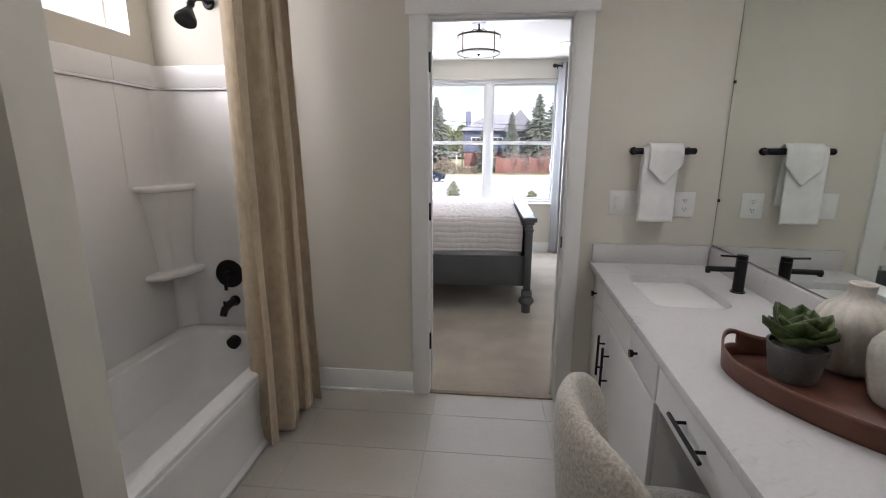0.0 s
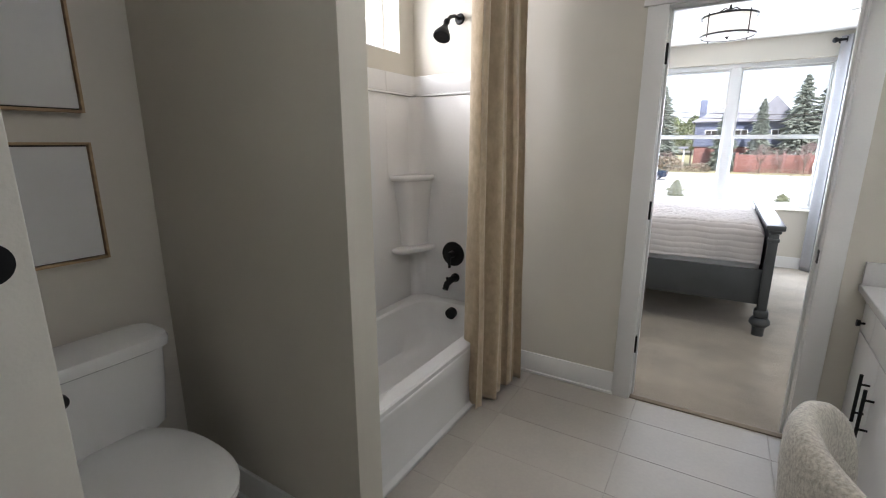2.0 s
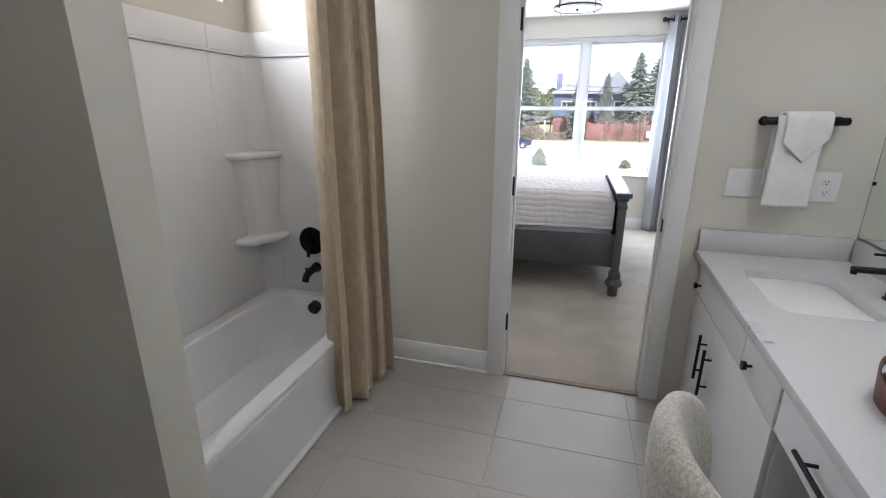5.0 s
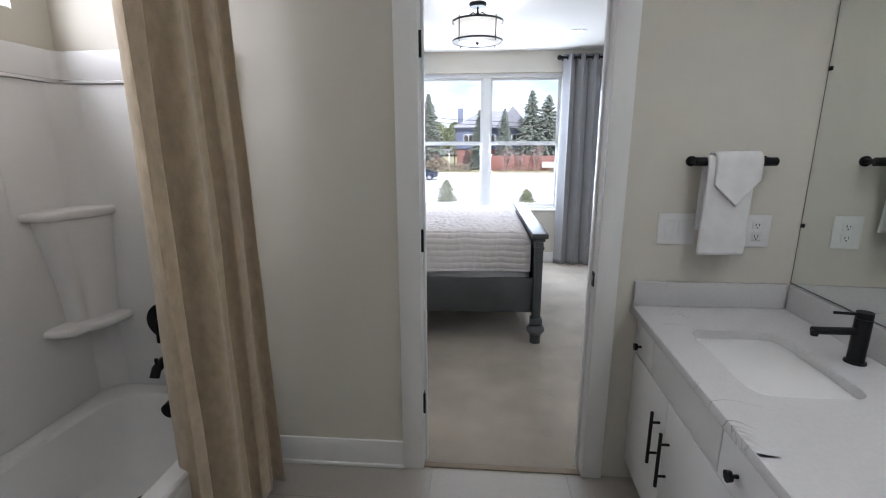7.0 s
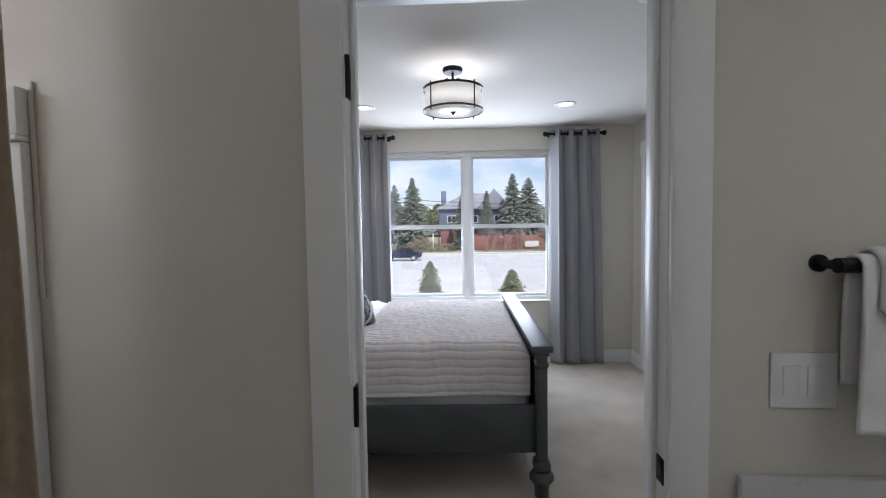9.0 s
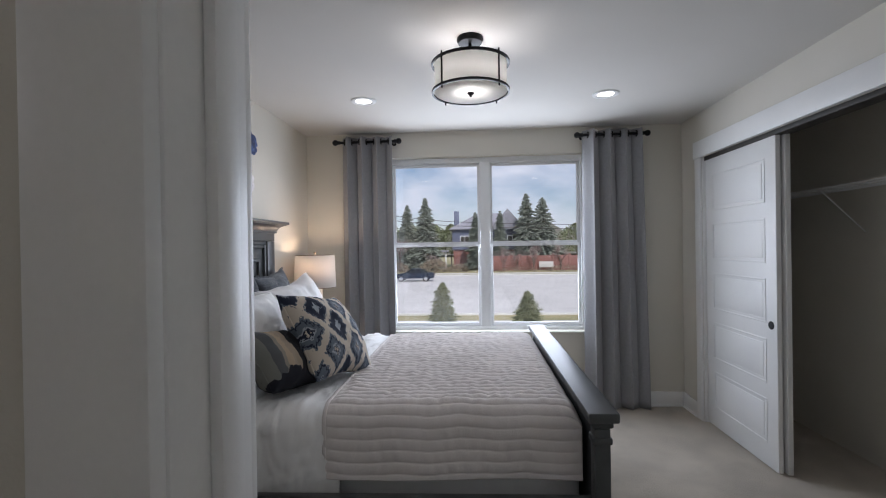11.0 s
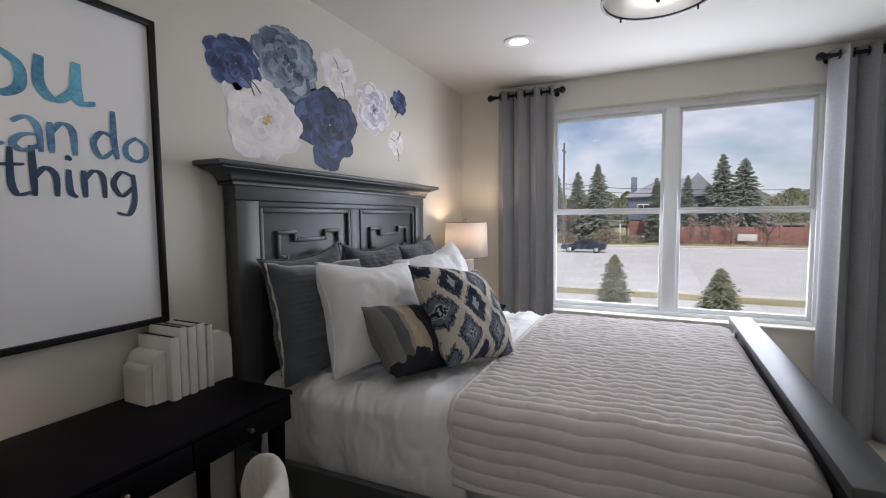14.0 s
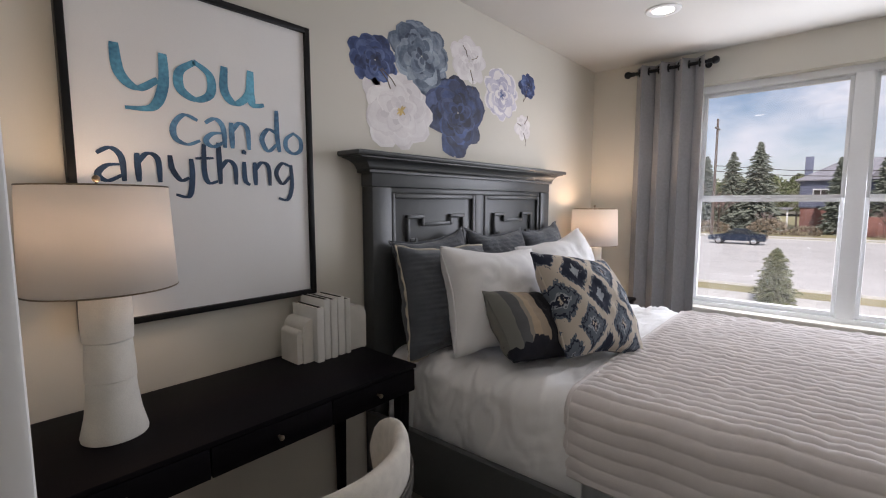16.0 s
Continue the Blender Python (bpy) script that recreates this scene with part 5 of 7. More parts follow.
pillow("lumbar_cushion", 0.43, 0.31, 0.19, banded(), lean_pose(-0.775, 6.262, 0.945, 40, -6, 10), "banded grey, tan and black woven lumbar cushion", 6, pin=0.1)
pillow("throw_cushion", 0.49, 0.48, 0.20, ikat(), lean_pose(-0.64, 6.51, 1.012, 36, -18, 8), "cream and navy medallion-patterned throw cushion", 7)

# ---- desk with lamp, books and chair ----
DZ, DXF, DYA, DYB = 0.857, -0.982, YD2 + 0.05, 5.808
dk = thing("desk", XW, DYA, 0, "dark espresso wooden writing desk with three drawers", "desk")
dw, dl = DXF - XW, DYB - DYA
part("desk_top", boxes((0.012, dw, 0, dl, DZ - 0.014, DZ), bevel=0.002), M_DESK, dk)
part("carcass", boxes((0.016, dw - 0.022, 0.004, dl - 0.004, DZ - 0.10, DZ - 0.015), bevel=0.002), M_DESK, dk)
third = (dl - 0.012) / 3
for i in range(3):
    a = 0.006 + third * i
    fr = part("drawer_front", boxes((dw - 0.021, dw - 0.002, a + 0.002, a + third - 0.002, DZ - 0.097, DZ - 0.017), bevel=0.002), M_DESK, dk)
    bm = bmesh.new()
    cyl(bm, (dw - 0.003, a + third / 2, DZ - 0.057), (dw + 0.012, a + third / 2, DZ - 0.057), 0.004, seg=10)
    bmesh.ops.create_uvsphere(bm, u_segments=14, v_segments=8, radius=0.0075, matrix=Matrix.Translation((dw + 0.015, a + third / 2, DZ - 0.057)))
    part("drawer_knob", bm, M_BRASS, fr, "small aged brass knob")
for x in (0.04, dw - 0.045):
    for y in (0.035, dl - 0.035):
        bm = bmesh.new()
        rings = [super_ring(bm, x, y, s, s, z, 16, 8) for z, s in ((0.0, 0.013), (DZ - 0.10, 0.022))]
        loft(bm, rings, True, True)
        part("leg", bm, M_DESK, dk)

M_CERAM = mat("white_plaster", (0.70, 0.68, 0.63), 0.85, 0.07, 12, 0.28, 300)
M_SHADE = shade_mat("linen_shade", (0.84, 0.80, 0.76), 0.36)


def table_lamp(x, y, z, label, s=1.0):
    lm = thing("table_lamp", x, y, z, label, "lamp", "bedroom table lamps")
    prof = [(0.001, 0.0), (0.062, 0.0), (0.063, 0.006), (0.053, 0.05), (0.047, 0.10), (0.0455, 0.128), (0.043, 0.129), (0.0475, 0.13), (0.0465, 0.16), (0.0435, 0.212), (0.041, 0.214), (0.0465, 0.216), (0.0475, 0.25), (0.0465, 0.312), (0.043, 0.318), (0.001, 0.319)]
    bm = bmesh.new()
    lathe(bm, [(r * s * 1.16, zz * s * 1.15) for r, zz in prof], 40)
    part("base", bm, M_CERAM, lm, "rough white plaster base in three stacked sections")
    bm = bmesh.new()
    cyl(bm, (0, 0, 0.365 * s), (0, 0, 0.42 * s), 0.006)
    cyl(bm, (0, 0, 0.366 * s), (0, 0, 0.381 * s), 0.016)
    # cup and disc hidden in the shade, added to keep bulb light off the base
    cyl(bm, (0, 0, 0.40 * s), (0, 0, 0.44 * s), 0.019)
    cyl(bm, (0, 0, 0.44 * s), (0, 0, 0.443 * s), 0.030)
    part("stem", bm, M_BRASS, lm)
    bm = bmesh.new()
    lathe(bm, [(0.158 * s, 0.377 * s), (0.148 * s, 0.628 * s)], 56)
    part("shade", bm, M_SHADE, lm, "cream linen drum shade", thick=0.002)
    for zz, r in ((0.378, 0.158), (0.627, 0.148)):
        bm = bmesh.new()
        tube(bm, [(r * s * math.cos(a), r * s * math.sin(a), zz * s) for a in np.linspace(0, 2 * math.pi, 49)], 0.0022, 6)
        part("shade_ring", bm, M_BRASS, lm)
    bm = bmesh.new()
    for a in (0, 2.1, 4.2):
        tube(bm, [(0, 0, 0.60 * s), (0.148 * s * math.cos(a), 0.148 * s * math.sin(a), 0.62 * s)], 0.0018, 6)
    part("spider", bm, M_BRASS, lm)
    bm = bmesh.new()
    bmesh.ops.create_uvsphere(bm, u_segments=16, v_segments=10, radius=0.009, matrix=Matrix.Translation((0, 0, 0.645 * s)))
    cyl(bm, (0, 0, 0.59 * s), (0, 0, 0.64 * s), 0.003, seg=8)
    part("finial", bm, M_BRASS, lm)
    return lm


table_lamp(-1.215, 4.945, DZ, "lit white plaster lamp with linen drum shade on the desk")
ns = thing("nightstand", XW + 0.02, 7.77, 0, "dark espresso nightstand beside the bed", "nightstand")
part("body", boxes((0, 0.44, 0, 0.42, 0.12, 0.70), bevel=0.004), M_DESK, ns)
part("top", boxes((-0.002, 0.455, -0.008, 0.428, 0.70, 0.722), bevel=0.003), M_DESK, ns)
for z in (0.15, 0.42):
    part("drawer_front", boxes((0.44, 0.456, 0.012, 0.408, z, z + 0.255), bevel=0.003), M_DESK, ns)
for x in (0.03, 0.41):
    for y in (0.03, 0.39):
        bm = bmesh.new()
        cyl(bm, (x, y, 0), (x, y, 0.125), 0.012, 0.018, 12)
        part("leg", bm, M_DESK, ns)
table_lamp(-1.225, 7.955, 0.722, "lit white plaster lamp with linen drum shade on the nightstand", 1.08)

M_PAPER = mat("book_cloth", (0.74, 0.73, 0.69), 0.75, 0.05, 10, 0.3, 400)
M_PAGES = mat("page_edge", (0.66, 0.62, 0.54), 0.9, 0.1, 30, 0.3, 400, stretch=(1, 12, 1))
bx = -1.425
y = 5.575
for i, (w, h, d, turn) in enumerate(((0.030, 0.204, 0.165, 0.0), (0.026, 0.228, 0.156, 1.0), (0.027, 0.224, 0.162, -1.0), (0.030, 0.227, 0.154, 0.5), (0.021, 0.216, 0.158, 0.0))):
    bk = thing("book", bx, y, DZ + 0.001, "pale cloth-bound book with a painted shadow line at its head, between bookends", "book", "books on the desk", turn)
    bm = bmesh.new()
    box(bm, 0, d, 0, 0.003, 0, h, bevel=0.001)
    box(bm, 0, d, w - 0.003, w, 0, h, bevel=0.001)
    prism(bm, [(d - 0.004, 0.0005), (d + 0.001, 0.002), (d + 0.0045, w / 2), (d + 0.001, w - 0.002), (d - 0.004, w - 0.0005)], 0, h)
    part("cover", bm, M_PAPER, bk)
    part("pages", boxes((0.004, d - 0.006, 0.0032, w - 0.0032, 0.003, h - 0.006)), M_PAGES, bk)
    # black strips inside the cover paint the shadow line at the head
    part("lining", boxes((0.002, d - 0.004, w - 0.0058, w - 0.0032, h - 0.012, h - 0.001), (d - 0.012, d - 0.004, 0.0032, w - 0.006, h - 0.012, h - 0.001)), M_DARK, bk, "black strip standing in for the shadow line at the head")
    y += w + 0.0055
for k, yy in enumerate((5.5735, y - 0.003)):
    be = thing("bookend", -1.352, yy, DZ + 0.001, "chunky white plaster bookend with a rounded shoulder", "bookend", "bookends on the desk")
    sg = -1 if k == 0 else 1
    for t0, t1, ht, r, dp in (((0.0, 0.040, 0.160, 0.036, 0.066), (0.040, 0.060, 0.124, 0.018, 0.056)) if k == 0 else ((0.0, 0.088, 0.178, 0.045, 0.066),)):
        bm = bmesh.new()
        pts = [(t0, 0), (t1, 0)] + [(t1 - r + r * math.cos(a), ht - r + r * math.sin(a)) for a in np.linspace(0, math.pi / 2, 10)] + [(t0, ht)]
        prism(bm, [(p * sg, q) for p, q in pts], -dp, dp, swap=lambda a, b, h: (h, a, b))
        bmesh.ops.bevel(bm, geom=[e for e in bm.edges if e.calc_face_angle(0) > 1.0], offset=0.004, segments=2, affect="EDGES")
        part("arch_step", bm, M_CERAM, be)

M_CREAM = fabric("cream_boucle", (0.62, 0.58, 0.51), 420, 0.08, 30, 0.3, 0.7)
dc = thing("desk_chair", -0.86, 5.215, 0, "cream upholstered barrel desk chair with a dark wooden frame", "chair")
shell_back("backrest", 0, 0, 0.280, 0.60, 0.82, 0.868, 1.62, M_CREAM, dc, 0.050, 0.0, 0.012)
bm = bmesh.new()
for zz in (0.735, 0.752, 0.769):
    tube(bm, [(0.317 * math.cos(a), 0.317 * math.sin(a), zz) for a in np.linspace(-1.45, 1.45, 40)], 0.004, 8)
part("frame_band", bm, M_LEG, dc, "thin dark bands round the back")
bm = bmesh.new()
loft(bm, [super_ring(bm, 0, 0, a, a, z, 40, 3) for a, z in ((0.21, 0.40), (0.225, 0.415), (0.228, 0.455), (0.21, 0.475), (0.1, 0.482))], True, True)
part("seat", bm, M_CREAM, dc, smooth=180)
for sx, sy in ((-1, -1), (-1, 1), (1, -1), (1, 1)):
    bm = bmesh.new()
    cyl(bm, (0.21 * sx, 0.21 * sy, 0.0), (0.17 * sx, 0.17 * sy, 0.42), 0.012, 0.016, 14)
    part("leg", bm, M_LEG, dc)

# framed lettering
PYA, PYB, PZA, PZB = 4.925, 5.68, 1.082, 2.103
po = thing("framed_print", XW + 0.002, PYA, PZA, "large white print with blue brush lettering in a thin black frame", "framed print")
pw, ph = PYB - PYA, PZB - PZA
for a in ((0, 0.032, 0, 0.02, 0, ph), (0, 0.032, pw - 0.02, pw, 0, ph), (0, 0.032, 0.02, pw - 0.02, 0, 0.02), (0, 0.032, 0.02, pw - 0.02, ph - 0.02, ph)):
    part("frame_strip", boxes(a, bevel=0.002), M_BLACK, po)
M_PRINT = mat("print_paper", (0.76, 0.76, 0.76), 0.55, 0.02, 2, 0.1, 300)
part("print", boxes((0, 0.018, 0.02, pw - 0.02, 0.02, ph - 0.02)), M_PRINT, po)


def ink(name, dark, light, scale):
    return mat(name, light, 0.6, 0.1, scale, 0.0, 90, tint=dark)


INKS = {"a": ink("teal_ink", (0.02, 0.10, 0.20), (0.13, 0.42, 0.58), 11), "b": ink("blue_ink", (0.012, 0.05, 0.12), (0.14, 0.32, 0.50), 9), "c": ink("navy_ink", (0.006, 0.012, 0.035), (0.025, 0.07, 0.14), 9)}


def brush(strokes, y0, z0, sc, key, name, wmax):
    """Brush letters: each stroke is a run of (along, up) points drawn with a swelling nib."""
    bm = bmesh.new()
    for n_s, pts in enumerate(strokes):
        P = [Vector((0, a, b)) for a, b in pts]
        dense = []
        m = len(P)
        for i in range(m - 1):
            p0, p1, p2, p3 = P[max(i - 1, 0)], P[i], P[i + 1], P[min(i + 2, m - 1)]
            for k in range(8):
                t = k / 8
                dense.append(0.5 * ((2 * p1) + (p2 - p0) * t + (2 * p0 - 5 * p1 + 4 * p2 - p3) * t * t + (3 * p1 - p0 - 3 * p2 + p3) * t ** 3))
        dense.append(P[-1])
        q = len(dense)
        rows = []
        for i, c in enumerate(dense):
            d = (dense[min(i + 1, q - 1)] - dense[max(i - 1, 0)]).normalized()
            nrm = Vector((0, -d.z, d.y))
            f = i / (q - 1)
            w = wmax * (0.45 + 0.55 * abs(d.z)) * (0.35 + 0.65 * math.sin(math.pi * min(1, max(0, 0.12 + 0.8 * f))) ** 0.6) / 2
            lift = 0.0195 + 0.0006 * n_s
            rows.append([bm.verts.new((lift, y0 + sc * (c.y + s * w * nrm.y), z0 + sc * (c.z + s * w * nrm.z))) for s in (-1, 1)])
        for a, b in zip(rows, rows[1:]):
            bm.faces.new((a[0], b[0], b[1], a[1]))
    return part(name, bm, INKS[key], po, "painted lettering", smooth=0)


G_y = [[(0.02, 1.0), (0.08, 0.5), (0.35, 0.12), (0.62, 0.22)], [(0.72, 0.92), (0.74, 0.3), (0.6, -0.45), (0.15, -0.4)]]
G_o = [[(0.45, 0.88), (0.12, 0.6), (0.12, 0.22), (0.45, 0.03), (0.78, 0.22), (0.78, 0.65), (0.42, 0.9)]]
G_u = [[(0.06, 0.85), (0.04, 0.3), (0.28, 0.05), (0.6, 0.3), (0.68, 0.8)], [(0.68, 0.88), (0.66, 0.3), (0.75, 0.08), (1.0, 0.12)]]
G_c = [[(0.8, 0.82), (0.4, 0.95), (0.08, 0.6), (0.1, 0.2), (0.45, 0.02), (0.85, 0.18)]]
G_a = [[(0.08, 0.78), (0.4, 0.95), (0.66, 0.7), (0.7, 0.02)], [(0.68, 0.5), (0.3, 0.45), (0.08, 0.2), (0.3, 0.02), (0.66, 0.2)]]
G_n = [[(0.08, 0.9), (0.1, 0.02)], [(0.1, 0.6), (0.35, 0.9), (0.64, 0.75), (0.68, 0.02)]]
G_d = [[(0.62, 0.72), (0.3, 0.82), (0.06, 0.45), (0.28, 0.04), (0.62, 0.3)], [(0.66, 1.55), (0.66, 0.6), (0.74, 0.04)]]
G_t = [[(0.3, 1.35), (0.28, 0.4), (0.42, 0.05), (0.72, 0.12)], [(0.0, 0.85), (0.6, 0.9)]]
G_h = [[(0.06, 1.45), (0.08, 0.02)], [(0.1, 0.55), (0.35, 0.85), (0.6, 0.65), (0.62, 0.02)]]
G_i = [[(0.1, 0.85), (0.12, 0.2), (0.3, 0.02)], [(0.1, 1.12), (0.12, 1.2), (0.16, 1.25)]]
G_g = [[(0.62, 0.8), (0.3, 0.88), (0.06, 0.5), (0.3, 0.1), (0.64, 0.4)], [(0.68, 0.85), (0.7, 0.0), (0.5, -0.5), (0.12, -0.45)]]


def word(glyphs, y0, z0, sc, key, name, nib):
    """glyphs: (strokes, step to the next letter, own scale)."""
    x = 0.0
    for g, step, s in glyphs:
        brush([[(x + p * s, q * s) for p, q in st] for st in g], y0, z0, sc, key, name, nib)
        x += step


up = lambda g, k: [[(p, q + k) for p, q in st] for st in g]
G_Y = [[(0.0, 1.18), (0.06, 0.62), (0.36, 0.36), (0.74, 0.6)], [(0.86, 1.16), (0.84, 0.5), (0.62, 0.02), (0.12, -0.06)]]
word([(G_Y, 1.06, 1.0), (up(G_o, 0.3), 1.02, 0.95), (up(G_u, 0.32), 0.9, 1.0)], 5.052 - PYA, 1.728 - PZA, 0.143, "a", "letter", 0.22)
word([(G_c, 0.95, 1.0), (G_a, 0.86, 1.0), (G_n, 1.12, 1.0), (G_d, 0.92, 1.0), (G_o, 0.8, 0.9)], 5.187 - PYA, 1.627 - PZA, 0.098, "b", "letter", 0.20)
word([(G_a, 1.02, 1.05), (G_n, 0.98, 1.0), (G_y, 0.78, 0.9), (G_t, 0.72, 1.0), (G_h, 0.84, 1.0), (G_i, 0.42, 1.0), (G_n, 0.86, 0.95), (G_g, 0.8, 1.0)], 4.985 - PYA, 1.505 - PZA, 0.096, "c", "letter", 0.19)

# flower wall decals
def petal_mat(name, dark, light):
    m, nt, p = nodes_of(name)
    N = nt.nodes
    ge, no, ma, rp, co, mp2 = N.new("ShaderNodeNewGeometry"), N.new("ShaderNodeTexNoise"), N.new("ShaderNodeMath"), N.new("ShaderNodeValToRGB"), N.new("ShaderNodeTexCoord"), N.new("ShaderNodeMapping")
    link(nt, co.outputs["Object"], mp2.inputs["Vector"])
    no.inputs["Scale"].default_value, no.inputs["Detail"].default_value, no.inputs["Roughness"].default_value = 13, 7, 0.7
    link(nt, mp2.outputs["Vector"], no.inputs["Vector"])
    ma.operation = "MULTIPLY_ADD"
    link(nt, ge.outputs["Random Per Island"], ma.inputs[0])
    ma.inputs[1].default_value = 0.45
    sub = N.new("ShaderNodeMath")
    sub.operation = "SUBTRACT"
    link(nt, no.outputs["Fac"], sub.inputs[0])
    sub.inputs[1].default_value = 0.2
    link(nt, sub.outputs[0], ma.inputs[2])
    rp.color_ramp.elements[0].position, rp.color_ramp.elements[1].position = 0.3, 0.78
    rp.color_ramp.elements[0].color, rp.color_ramp.elements[1].color = (*dark, 1), (*light, 1)
    link(nt, ma.outputs[0], rp.inputs["Fac"])
    link(nt, rp.outputs["Color"], p.inputs["Base Color"])
    p.inputs["Roughness"].default_value = 0.6
    return m


P_NAVY = petal_mat("petal_navy", (0.004, 0.007, 0.028), (0.05, 0.07, 0.17))
P_NAVY2 = petal_mat("petal_navy_light", (0.006, 0.011, 0.04), (0.09, 0.125, 0.27))
P_BLUE = petal_mat("petal_blue", (0.006, 0.014, 0.06), (0.07, 0.12, 0.31))
P_BLUE2 = petal_mat("petal_blue_light", (0.012, 0.026, 0.095), (0.15, 0.21, 0.42))
P_SLATE = petal_mat("petal_slate", (0.035, 0.055, 0.095), (0.26, 0.32, 0.41))
P_SLATE2 = petal_mat("petal_slate_light", (0.08, 0.115, 0.17), (0.40, 0.46, 0.54))
P_WHITE = petal_mat("petal_white", (0.68, 0.635, 0.64), (0.84, 0.80, 0.79))
P_WHITE2 = petal_mat("petal_white_light", (0.74, 0.70, 0.70), (0.88, 0.85, 0.84))
P_LILAC = petal_mat("petal_lilac", (0.44, 0.42, 0.54), (0.70, 0.67, 0.72))
P_SLATE3 = petal_mat("petal_slate_dark", (0.018, 0.03, 0.06), (0.12, 0.16, 0.23))
P_NAVY3 = petal_mat("petal_navy_dark", (0.002, 0.004, 0.014), (0.02, 0.03, 0.09))
P_WHITE3 = petal_mat("petal_white_dim", (0.62, 0.58, 0.585), (0.76, 0.715, 0.715))
P_LILAC3 = petal_mat("petal_lilac_dim", (0.34, 0.33, 0.46), (0.56, 0.54, 0.62))
P_GOLD = petal_mat("stamen_gold", (0.45, 0.28, 0.06), (0.70, 0.52, 0.20))
P_STEM = petal_mat("decal_stem", (0.16, 0.11, 0.09), (0.34, 0.28, 0.22))


def petal(bm, cy, cz, ang, length, width, lift, rg, rag):
    """One ruffled petal from a centre outwards."""
    n = 9
    ca, sa = math.cos(ang), math.sin(ang)
    pts = []
    for i in range(n + 1):
        f = i / n
        w = width * math.sin(math.pi * min(1, 0.08 + 0.86 * f)) ** 0.75
        pts.append((length * f, w))
    side = [(a, w * (1 + rag * rg.uniform(-1, 1))) for a, w in pts] + [(a * (1 + 0.06 * rag * rg.uniform(-1, 1)), -w * (1 + rag * rg.uniform(-1, 1))) for a, w in reversed(pts)]
    vs = [bm.verts.new((lift, cy + a * ca - b * sa, cz + a * sa + b * ca)) for a, b in side]
    mid = bm.verts.new((lift, cy + length * 0.55 * ca, cz + length * 0.55 * sa))
    for a, b in zip(vs, vs[1:] + vs[:1]):
        bm.faces.new((mid, a, b))


def flower(y, z, r, mats, deep, label, seed, rings=5, squash=1.0, stem=None, heart=None, rag=0.14, droop=None):
    fl = thing("flower_decal", XW + 0.0008, y, z, label, "wall decal", "flower decals over the bed")
    fl.scale = (1, 1.12, 0.90)
    rg = random.Random(seed)
    for k in range(rings):
        f = 1 - k / rings
        bm, eb, hb = bmesh.new(), bmesh.new(), bmesh.new()
        cnt = max(4, int(6 * f + 3))
        a0 = rg.uniform(0, 6)
        for i in range(cnt):
            a = a0 + 2 * math.pi * i / cnt + rg.uniform(-0.25, 0.25)
            ln = r * (0.24 + 0.76 * f) * rg.uniform(0.84, 1.05)
            off = 0.12 * r * f
            cy, cz = off * math.cos(a), off * math.sin(a) * squash
            wd = ln * rg.uniform(0.32, 0.46)
            up_ = 0.0005 + 0.0003 * k + 0.00003 * i
            petal(eb, cy, cz, a, ln - off, wd, up_, rg, rag)
            petal(bm, cy, cz, a + rg.uniform(-0.09, 0.09), (ln - off) * rg.uniform(0.90, 0.97), wd * rg.uniform(0.84, 0.95), up_ + 0.00001, rg, rag * 0.5)
            petal(hb, cy, cz, a + rg.uniform(-0.2, 0.2), (ln - off) * rg.uniform(0.45, 0.72), wd * rg.uniform(0.5, 0.75), up_ + 0.00002, rg, rag * 1.3)
        part("corolla_edge", eb, mats[(k + 1) % len(mats)], fl, smooth=0)
        part("corolla", bm, mats[k % len(mats)], fl, smooth=0)
        part("corolla_heart", hb, deep, fl, smooth=0)
    if droop:
        bm = bmesh.new()
        for i in range(4):
            petal(bm, droop[0] * 0.4, droop[1] * 0.4, math.atan2(droop[1], droop[0]) + rg.uniform(-0.4, 0.4), math.hypot(*droop), r * 0.3, 0.0004 + 0.0001 * i, rg, rag)
        part("hanging_petal", bm, mats[-1], fl, smooth=0)
    if heart:
        bm = bmesh.new()
        for i in range(16):
            a = rg.uniform(0, 6.28)
            petal(bm, 0, 0, a, r * 0.16 * rg.uniform(0.5, 1), r * 0.02, 0.0006 + 0.0003 * rings + 0.00005 * i, rg, 0.1)
        part("stamens", bm, heart, fl, smooth=0)
    if stem:
        for dy, dz in stem:
            part("stem", tube(bmesh.new(), [(0.002, 0.3 * dy, 0.3 * dz), (0.0025, 0.7 * dy + 0.01, 0.7 * dz), (0.002, dy, dz)], 0.0022, 6), P_STEM, fl, smooth=0)
    return fl


flower(6.185, 1.880, 0.225, [P_WHITE, P_WHITE2], P_WHITE3, "large white peony decal with a golden heart", 14, 5, heart=P_GOLD)
flower(6.708, 2.222, 0.15, [P_WHITE2, P_WHITE], P_WHITE3, "loose white blossom decal with a thin stem", 13, 3, stem=[(0.03, -0.16), (-0.05, 0.08), (0.07, 0.05)])
flower(7.282, 1.935, 0.095, [P_WHITE2, P_WHITE], P_WHITE3, "small white blossom sprig decal", 18, 3, stem=[(0.03, -0.13), (-0.06, 0.02), (0.05, 0.09)])
flower(6.328, 2.160, 0.205, [P_SLATE2, P_SLATE, P_SLATE2], P_SLATE3, "large grey-blue peony decal", 12, 6)
flower(6.030, 2.075, 0.135, [P_BLUE, P_BLUE2], P_NAVY, "deep blue rose decal with a brown stem", 11, 5, stem=[(0.11, -0.10), (0.08, -0.12)])
flower(7.030, 2.100, 0.185, [P_LILAC, P_WHITE2, P_LILAC], P_LILAC3, "pale lilac rose decal", 16, 5, heart=P_BLUE2)
